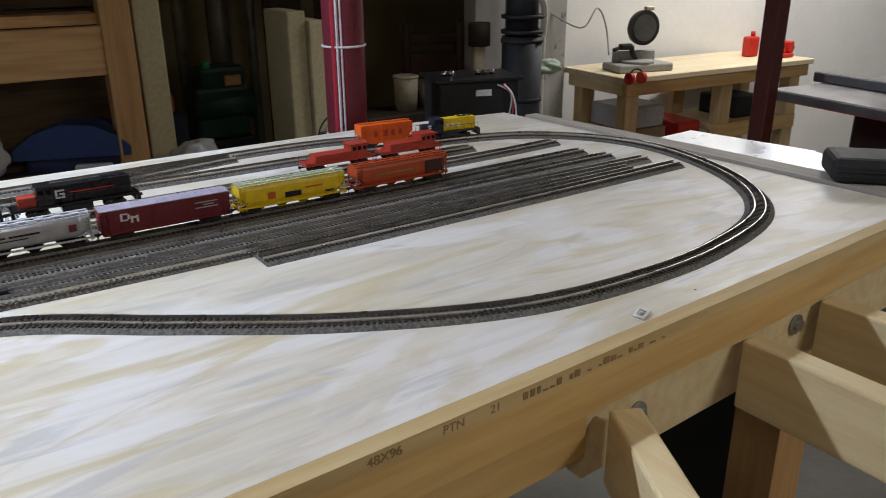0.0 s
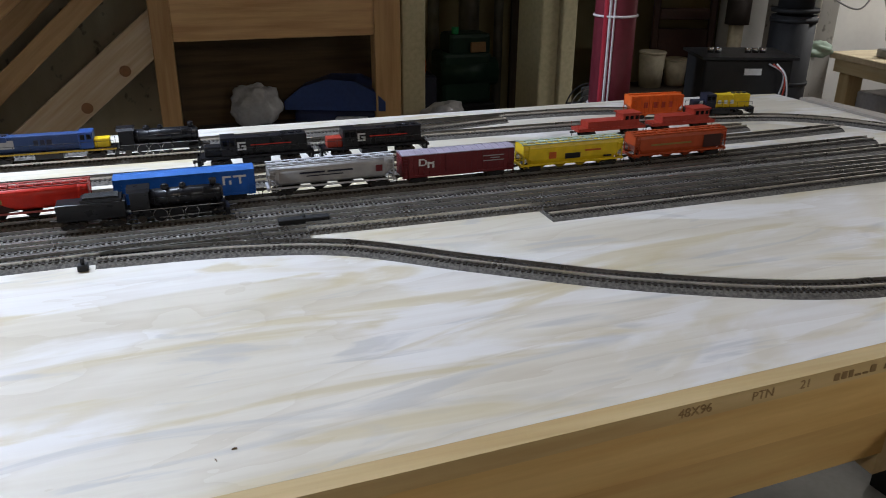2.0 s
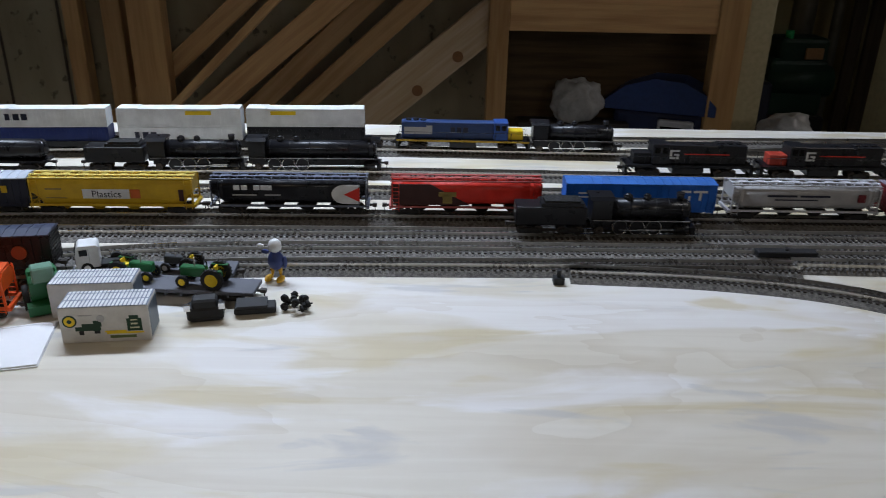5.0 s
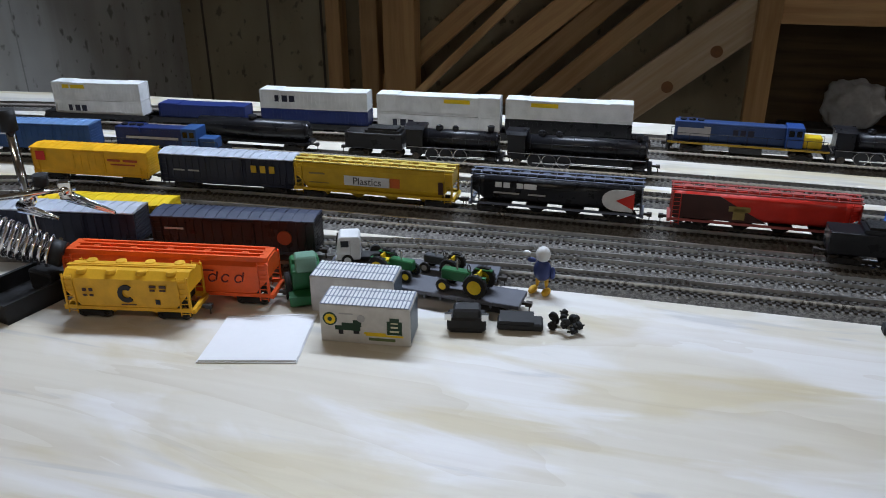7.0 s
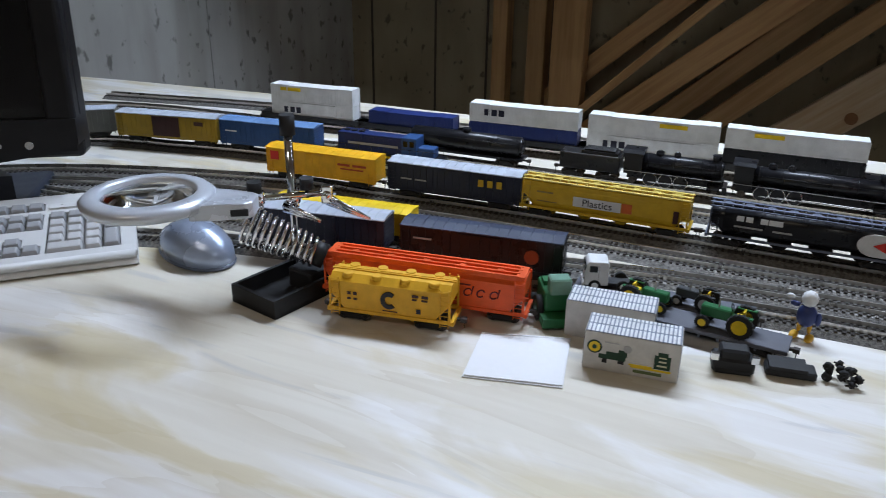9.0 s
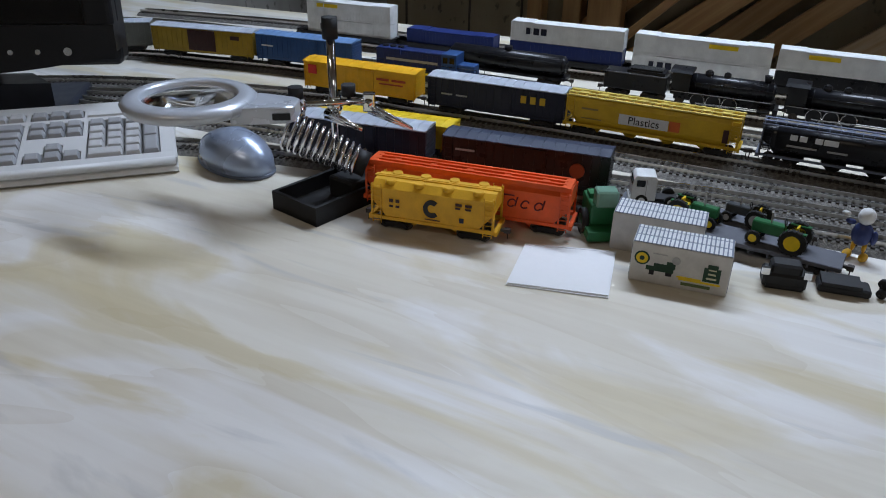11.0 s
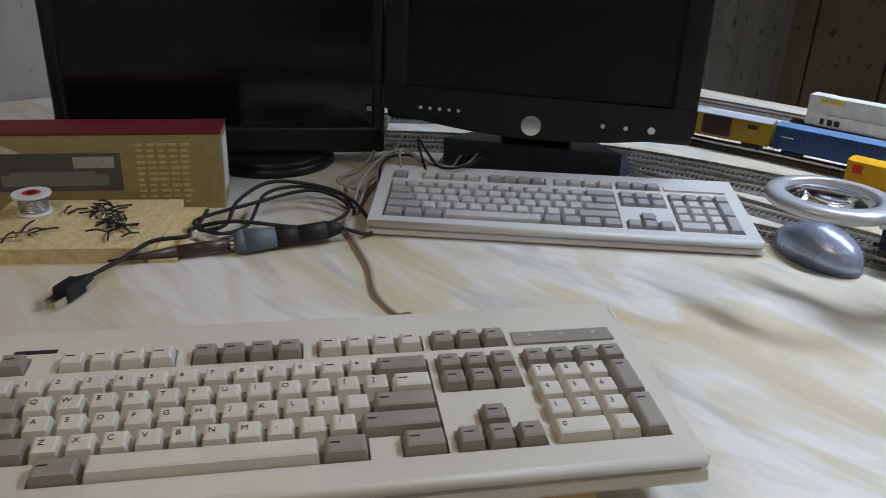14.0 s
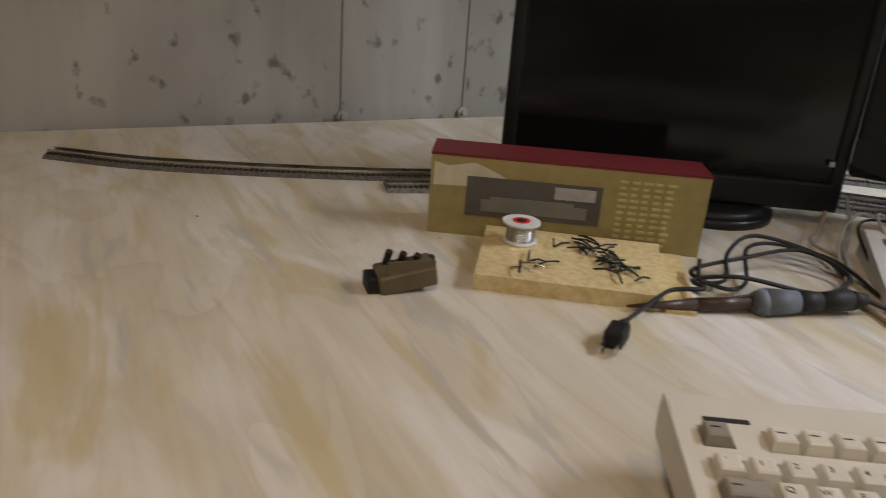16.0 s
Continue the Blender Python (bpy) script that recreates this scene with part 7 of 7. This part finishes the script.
part("crate", q, P("dark_crate", (0.03, 0.035, 0.06), 0.6), o)


def sack(label, x, y, z, s, material):
    q = B()
    bmesh.ops.create_icosphere(q, subdivisions=4, radius=1)
    for v in q.verts:
        k = 1 + 0.35 * noise.noise(v.co * 1.7 + Vector((x, y, z))) + 0.12 * noise.noise(v.co * 5)
        v.co = Vector((v.co.x * s[0] * k, v.co.y * s[1] * k, max(-0.75, v.co.z) * s[2] * k))
    for f in q.faces:
        f.smooth = True
    ob = tagged(part("plastic_bag", q, material), label, "plastic bag", "plastic bags")
    ob.location = (x, y, z)


BAGM = P("pale_bag", (0.36, 0.35, 0.34), 0.35)
tall("low_crate", "dark crate under the plastic bags", "crate", 1.24, 1.62, 3.12, 3.36, 0, 0.50, P("dark_crate", (0.03, 0.035, 0.06)))
# near-black colour of dark_box carries the shade under the stairs
tall("dark_box", "box under the stairs, its colour darkened to stand for shade", "box", 0.50, 0.92, 3.50, 3.60, 0, 0.55, P("shade_box", (0.035, 0.03, 0.028), 0.6))
sack("crumpled pale plastic bag behind the table", 1.40, 3.24, 0.57, (0.10, 0.08, 0.09), BAGM)
sack("crumpled grey plastic bag under the stairs", 0.72, 3.53, 0.62, (0.09, 0.05, 0.09), BAGM)
o = thing("wrapped_column", "dark red wrapped column tied with white cord", "column", pose(1.475, 2.175, 0))
q = B(); cyl(q, (0, 0, 0), (0, 0, 2.34), 0.050, 32)
part("wrap", q, P("dark_red_wrap", (0.16, 0.022, 0.035), 0.45), o, "dark red wrapping")
q = B()
for t, w in ((-2.35, 0.0035), (-2.15, 0.0025)):
    cyl(q, (0.0505 * math.cos(t), 0.0505 * math.sin(t), 0), (0.0505 * math.cos(t), 0.0505 * math.sin(t), 2.3), w, 6)
part("cord", q, P("white_cord", (0.70, 0.66, 0.68), 0.6), o, "white vertical cord")
q = B(); cyl(q, (0.0495 * math.cos(-2.55), 0.0495 * math.sin(-2.55), 0), (0.0495 * math.cos(-2.55), 0.0495 * math.sin(-2.55), 2.3), 0.006, 8)
part("stripe", q, P("bright_red_wrap", (0.42, 0.03, 0.05), 0.45), o, "brighter red seam")
for z in (0.87, 1.085, 1.35):
    q = B(); tube(q, [(0.0515 * math.cos(t), 0.0515 * math.sin(t), z) for t in [2 * math.pi * i / 28 for i in range(28)]], 0.003, 6, True)
    part("tie", q, MATS["white_cord"], o)
# control box on a stand behind the table corner
o = thing("control_box", "black control box with terminals and wire leads", "control box", pose(1.89, 2.22, 0, 0, 0, -18))
q = B(); rbox(q, -0.115, 0.115, -0.075, 0.085, 0.75, 0.965, 0.006, 2)
part("case", q, BLACKM, o)
q = B(); box(q, -0.125, 0.125, -0.085, 0.095, 0.965, 0.972)
part("lid", q, BLACK, o)
for x in (-0.08, -0.06, 0.02, 0.04, 0.06):
    q = B(); cyl(q, (x, 0.0, 0.972), (x, 0.0, 0.985), 0.008, 12)
    part("terminal", q, STEEL, o)
q = B(); box(q, -0.01, 0.035, -0.0765, -0.0745, 0.925, 0.942)
part("label_plate", q, WHT, o)
for k in range(3):
    q = B(); tube(q, smooth_path([(0.05 + 0.01 * k, -0.08, 0.955), (0.085, -0.095 - 0.006 * k, 0.93), (0.075 + 0.012 * k, -0.10, 0.87), (0.04 + 0.02 * k, -0.09, 0.82)], 6), 0.0022, 6)
    part("lead", q, (GREYP, RED, WHT)[k], o)
q = B(); box(q, -0.10, 0.10, -0.06, 0.07, 0, 0.75)
part("stand", q, P("dark_stand", (0.05, 0.04, 0.03), 0.7), o)
o = thing("black_canister", "tall black canister with a ribbed top", "canister", pose(2.37, 2.58, 0))
q = B(); cyl(q, (0, 0, 0.35), (0, 0, 1.02), 0.07, 28); cyl(q, (0, 0, 1.02), (0, 0, 1.25), 0.055, 28)
for z in (0.80, 1.0, 1.03, 1.08):
    cyl(q, (0, 0, z), (0, 0, z + 0.012), 0.074, 28)
part("body", q, BLACKM, o)
q = B(); rbox(q, -0.09, 0.09, -0.09, 0.09, 0, 0.35, 0.008, 1)
part("stand", q, P("brown_stand", (0.10, 0.045, 0.02), 0.6), o)
b = B(); tube(b, smooth_path([(2.53, 2.80, 1.13), (2.58, 2.76, 1.14), (2.615, 2.75, 1.10), (2.615, 2.75, 1.0), (2.61, 2.75, 0.92), (2.61, 2.75, 0.3), (2.61, 2.75, 0.0)], 6), 0.013, 12)
tagged(part("bent_pipe", b, P("white_pipe", (0.62, 0.58, 0.48), 0.4)), "white bent plastic drain pipe", "pipe")
sack("pale green bag hanging by the pipe", 2.57, 2.68, 0.885, (0.075, 0.03, 0.03), P("mint_bag", (0.36, 0.48, 0.36), 0.5))
tall("brown_crate", "brown wooden crate on the floor behind the table", "crate", 2.52, 2.72, 2.88, 3.0, 0, 0.80, P("crate_brown", (0.14, 0.06, 0.025), 0.6))
tall("concrete_pier", "grey concrete pier at the wall corner", "pier", 2.86, 3.06, 3.10, 3.30, 0, 2.34, CONC, 0.01)
o = thing("old_chair", "dark brown wooden chair with a slatted back", "chair", pose(2.70, 3.65, 0, 0, 0, -20))
for x in (-0.14, 0.12):
    q = B(); rbox(q, x, x + 0.03, 0.0, 0.03, 0, 0.98, 0.004, 1)
    part("back_post", q, P("dark_chair_wood", (0.06, 0.025, 0.018), 0.4), o)
for z0, z1 in ((0.88, 0.93), (0.70, 0.84), (0.60, 0.66)):
    q = B(); rbox(q, -0.11, 0.12, 0.005, 0.025, z0, z1, 0.004, 1)
    part("slat", q, MATS["dark_chair_wood"], o)
q = B(); rbox(q, -0.16, 0.16, -0.32, 0.0, 0.50, 0.55, 0.01, 2)
part("seat", q, MATS["dark_chair_wood"], o)
for x in (-0.15, 0.12):
    q = B(); rbox(q, x, x + 0.03, -0.31, -0.28, 0, 0.5, 0.004, 1)
    part("front_leg", q, MATS["dark_chair_wood"], o)
tall("side_table", "low dark table with buckets on it", "side table", 2.2, 2.62, 3.40, 3.62, 0, 0.615, P("dark_table_wood", (0.05, 0.035, 0.025), 0.6))
for x, r, h in ((2.455, 0.058, 0.155), (2.58, 0.05, 0.12)):
    o = thing("bucket", "cream plastic bucket on the low table", "bucket", pose(x, 3.50, 0.615), "buckets")
    q = B(); cyl(q, (0, 0, 0), (0, 0, h), r * 0.85, 24, r)
    part("pail", q, P("bucket_cream", (0.56, 0.50, 0.36), 0.5), o)
    q = B(); tube(q, [(r * math.cos(t), r * math.sin(t), h - 0.006) for t in [2 * math.pi * i / 24 for i in range(24)]], 0.004, 6, True)
    part("rim", q, MATS["bucket_cream"], o)
o = thing("standing_lamp", "pale post with a dark square shade", "lamp", pose(2.72, 3.3, 0))
q = B(); cyl(q, (0, 0, 0), (0, 0, 0.92), 0.03, 16)
part("stem", q, P("bucket_cream", (0.5, 0.46, 0.34)), o)
q = B(); cyl(q, (0, 0, 0.90), (0, 0, 1.0), 0.05, 16)
part("shade", q, P("dark_shade", (0.04, 0.03, 0.025), 0.7), o)
o = thing("floor_fan", "small dark wire fan behind the table", "fan", pose(1.78, 2.85, 0))
q = B(); cyl(q, (0, 0, 0), (0, 0, 0.63), 0.015, 10)
part("stem", q, BLACKM, o)
for k in range(4):
    q = B(); tube(q, [((0.085 - 0.02 * k) * math.cos(t), -0.02, 0.70 + (0.085 - 0.02 * k) * math.sin(t)) for t in [2 * math.pi * i / 30 for i in range(30)]], 0.0018 if k else 0.003, 6, True)
    part("guard_ring", q, STEEL if k else BLACKM, o)
q = B()
for k in range(4):
    box(q, 0.01, 0.07, -0.004, 0.004, -0.02, 0.02, Matrix.Translation((0, 0, 0.70)) @ Matrix.Rotation(k * math.pi / 2, 4, "Y") @ Matrix.Rotation(0.4, 4, "X"))
part("blade", q, P("smoke_blade", (0.10, 0.10, 0.10)), o)

# ---- workshop corner ----
BA = math.atan2(-0.09, 1.15)
BM = Matrix.Translation((3.03, 2.70, 0)) @ Matrix.Rotation(BA, 4, "Z")
o = thing("workbench", "raw pine workbench with a lower shelf", "workbench", BM)
q = B(); rbox(q, 0, 1.20, 0, 0.42, 0.775, 0.80, 0.003, 1)
part("bench_top", q, wood("bench_pine", (0.72, 0.62, 0.42), (0.60, 0.48, 0.30), 0.6, "x", 0), o)
q = B(); rbox(q, 0.02, 1.18, 0.01, 0.045, 0.72, 0.774, 0.003, 1)
part("front_rail", q, PINE, o)
q = B(); rbox(q, 0.02, 0.055, 0.046, 0.40, 0.72, 0.774, 0.003, 1)
part("side_rail", q, PINE_Y, o)
for x in (0.02, 0.60, 1.07):
    for y in (0.05, 0.34):
        q = B(); rbox(q, x + 0.036, x + 0.11, y, y + 0.06, 0, 0.774, 0.003, 1)
        part("leg", q, wood("bench_leg", (0.60, 0.46, 0.24), (0.48, 0.34, 0.16), 0.6, "z"), o)
q = B(); rbox(q, 0.62, 1.18, 0.08, 0.40, 0.50, 0.53, 0.003, 1)
part("lower_shelf", q, MATS["bench_pine"], o)
q = B(); rbox(q, 0.62, 1.18, 0.045, 0.08, 0.46, 0.53, 0.003, 1)
part("shelf_rail", q, PINE, o)
loc = lambda x, y, z, r=0: BM @ pose(x, y, z, 0, 0, r)
o = thing("miter_saw", "grey mitre saw with a round blade guard", "mitre saw", loc(0.20, 0.16, 0.80, -10) @ Matrix.Scale(0.75, 4))
q = B(); rbox(q, -0.17, 0.19, -0.10, 0.10, 0, 0.045, 0.01, 2); cyl(q, (0, 0, 0.045), (0, 0, 0.06), 0.10, 24); rbox(q, -0.14, 0.14, 0.02, 0.05, 0.045, 0.11, 0.006, 1)
part("base", q, P("saw_grey", (0.34, 0.33, 0.30), 0.5), o)
q = B(); cyl(q, (0.03, -0.015, 0.24), (0.03, 0.015, 0.24), 0.098, 32)
part("blade_guard", q, P("saw_dark", (0.05, 0.05, 0.045), 0.4), o)
q = B(); cyl(q, (0.03, -0.02, 0.24), (0.03, -0.017, 0.24), 0.075, 32)
part("blade", q, mat("blade_steel", (0.35, 0.35, 0.33), 0.35, 0.9), o)
q = B(); rbox(q, -0.12, -0.04, -0.02, 0.02, 0.12, 0.155, 0.01, 2); tube(q, smooth_path([(-0.04, 0, 0.14), (-0.03, 0, 0.10), (0.02, 0.04, 0.06)], 5), 0.015, 10); tube(q, smooth_path([(-0.13, 0, 0.13), (-0.16, 0, 0.12)], 4), 0.012, 8)
part("arm", q, BLACKM, o)
q = B(); rbox(q, 0.03, 0.09, -0.015, 0.015, 0.335, 0.36, 0.006, 1)
part("top_cover", q, P("cover_cream", (0.60, 0.55, 0.36)), o)
o = thing("ear_defenders", "red ear muffs with a black headband on the bench", "ear muffs", loc(0.035, -0.02, 0.775) @ Matrix.Scale(0.75, 4))
for e in (-1, 1):
    q = B(); cyl(q, (e * 0.03, 0, 0.01), (e * 0.055, 0, 0.01), 0.032, 20)
    part("cup", q, P("muff_red", (0.50, 0.03, 0.02)), o).location.z = 0.025
q = B(); tube(q, [(0.055 * math.cos(t), 0, 0.035 + 0.05 * math.sin(t)) for t in [math.pi * i / 14 for i in range(15)]], 0.005, 8)
part("headband", q, BLACKM, o)
o = thing("red_vise", "bright red bench vise", "vise", loc(1.10, 0.12, 0.80))
q = B(); rbox(q, -0.05, 0.05, -0.04, 0.04, 0, 0.02, 0.004, 1); rbox(q, -0.035, 0.0, -0.03, 0.03, 0.02, 0.075, 0.006, 1); rbox(q, 0.03, 0.06, -0.03, 0.03, 0.02, 0.075, 0.006, 1); cyl(q, (-0.06, 0, 0.04), (0.09, 0, 0.04), 0.008, 10)
part("body", q, P("vise_red", (0.58, 0.035, 0.02)), o)
o = thing("red_jug", "red plastic jug at the back of the bench", "jug", loc(1.0, 0.22, 0.80) @ Matrix.Scale(0.8, 4))
q = B(); rbox(q, -0.045, 0.045, -0.03, 0.03, 0, 0.12, 0.012, 2); cyl(q, (0.01, 0, 0.12), (0.01, 0, 0.15), 0.014, 12)
part("bottle", q, MATS["vise_red"], o)
for x, z, w, h, mm, lab in ((0.30, 0.0, 0.26, 0.45, BLACKM, "black tool chest under the bench"), (0.51, 0.0, 0.14, 0.55, MATS["vise_red"], "red tool case under the bench"), (0.22, 0.55, 0.24, 0.10, GREYP, "grey drill case under the bench"), (0.90, 0.53, 0.20, 0.10, BLACKM, "dark tool bag on the bench shelf")):
    b = B(); rbox(b, x - w / 2, x + w / 2, 0.10, 0.33, z, z + h, 0.012, 2, BM)
    tagged(part("tool_chest", b, mm), lab, "tool chest", "tool chests")
b = B(); rbox(b, 0.10, 0.36, 0.10, 0.40, 0.452, 0.548, 0.006, 1, BM)
tagged(part("carton", b, P("shelf_card", (0.30, 0.20, 0.12))), "brown carton stacked under the bench", "carton")
b = B(); tube(b, smooth_path([(2.95, 3.12, 1.05), (3.05, 3.0, 0.98), (3.12, 2.98, 1.06), (3.2, 3.0, 0.98), (3.18, 2.95, 0.86)], 8), 0.004, 6)
tagged(part("extension_cord", b, GREYP), "grey cord hanging on the workshop wall", "cord")
o = thing("steel_column", "dark red painted steel support column", "column", pose(2.98, 2.02, 0))
q = B(); rbox(q, -0.029, 0.029, -0.029, 0.029, 0.012, 2.33, 0.004, 1)
part("shaft", q, P("oxide_red", (0.09, 0.022, 0.018), 0.5), o)
q = B(); rbox(q, -0.07, 0.07, -0.07, 0.07, 0, 0.012, 0.003, 1)
part("base_plate", q, MATS["oxide_red"], o)
o = thing("table_saw", "dark table saw with a cast metal top and rip fence", "table saw", pose(3.35, 1.72, 0, 0, 0, -8))
q = B(); rbox(q, -0.38, 0.42, -0.26, 0.26, 0.815, 0.85, 0.005, 1)
part("top", q, mat("cast_top", (0.25, 0.24, 0.24), 0.4, 0.7), o)
q = B(); rbox(q, 0.0, 0.34, -0.21, 0.21, 0.40, 0.814, 0.02, 1)
part("body", q, BLACKM, o)
q = B(); rbox(q, -0.12, -0.08, -0.30, 0.30, 0.85, 0.885, 0.004, 1)
part("rip_fence", q, P("fence_grey", (0.16, 0.16, 0.17), 0.4), o)
for x in (-0.14, 0.25):
    for y in (-0.2, 0.17):
        q = B(); rbox(q, x, x + 0.035, y, y + 0.035, 0, 0.40, 0.003, 1)
        part("leg", q, BLACKM, o)
b = B(); slab(b, [(2.75, 1.75), (3.15, 1.60), (3.45, 2.1), (2.95, 2.25)], 0.42, 0.44)
o = thing("red_mat", "red and yellow work mat on a low stool", "mat")
part("mat", b, P("mat_red", (0.55, 0.02, 0.03), 0.6), o)
b = B(); slab(b, [(2.74, 1.74), (3.14, 1.59), (3.10, 1.54), (2.70, 1.69)], 0.421, 0.441)
part("yellow_edge", b, YEL, o, "yellow edge stripe")
b = B(); slab(b, [(2.80, 1.78), (3.12, 1.66), (3.36, 2.05), (2.98, 2.18)], 0, 0.419)
part("stool", b, BLACKM, o)
tall("side_carton", "brown carton by the far wall", "carton", 4.3, 4.6, 1.7, 2.0, 0, 0.95, P("shelf_card", (0.3, 0.2, 0.12)))
# under the open frame
o = thing("blue_pail", "dark blue pail under the open frame", "pail", pose(1.16, 0.80, 0))
q = B(); cyl(q, (0, 0, 0), (0, 0, 0.5), 0.10, 24, 0.13)
part("pail", q, P("pail_blue", (0.02, 0.03, 0.10), 0.5), o)
o = thing("white_tub", "white plastic tub under the table edge", "tub", pose(1.02, 0.98, 0))
q = B(); cyl(q, (0, 0, 0), (0, 0, 0.62), 0.08, 24, 0.09)
part("tub", q, WHT, o)
tall("floor_box", "dark flat box on the floor under the frame", "box", 1.55, 1.95, 0.3, 0.7, 0, 0.10, P("dark_crate", (0.03, 0.035, 0.06)))
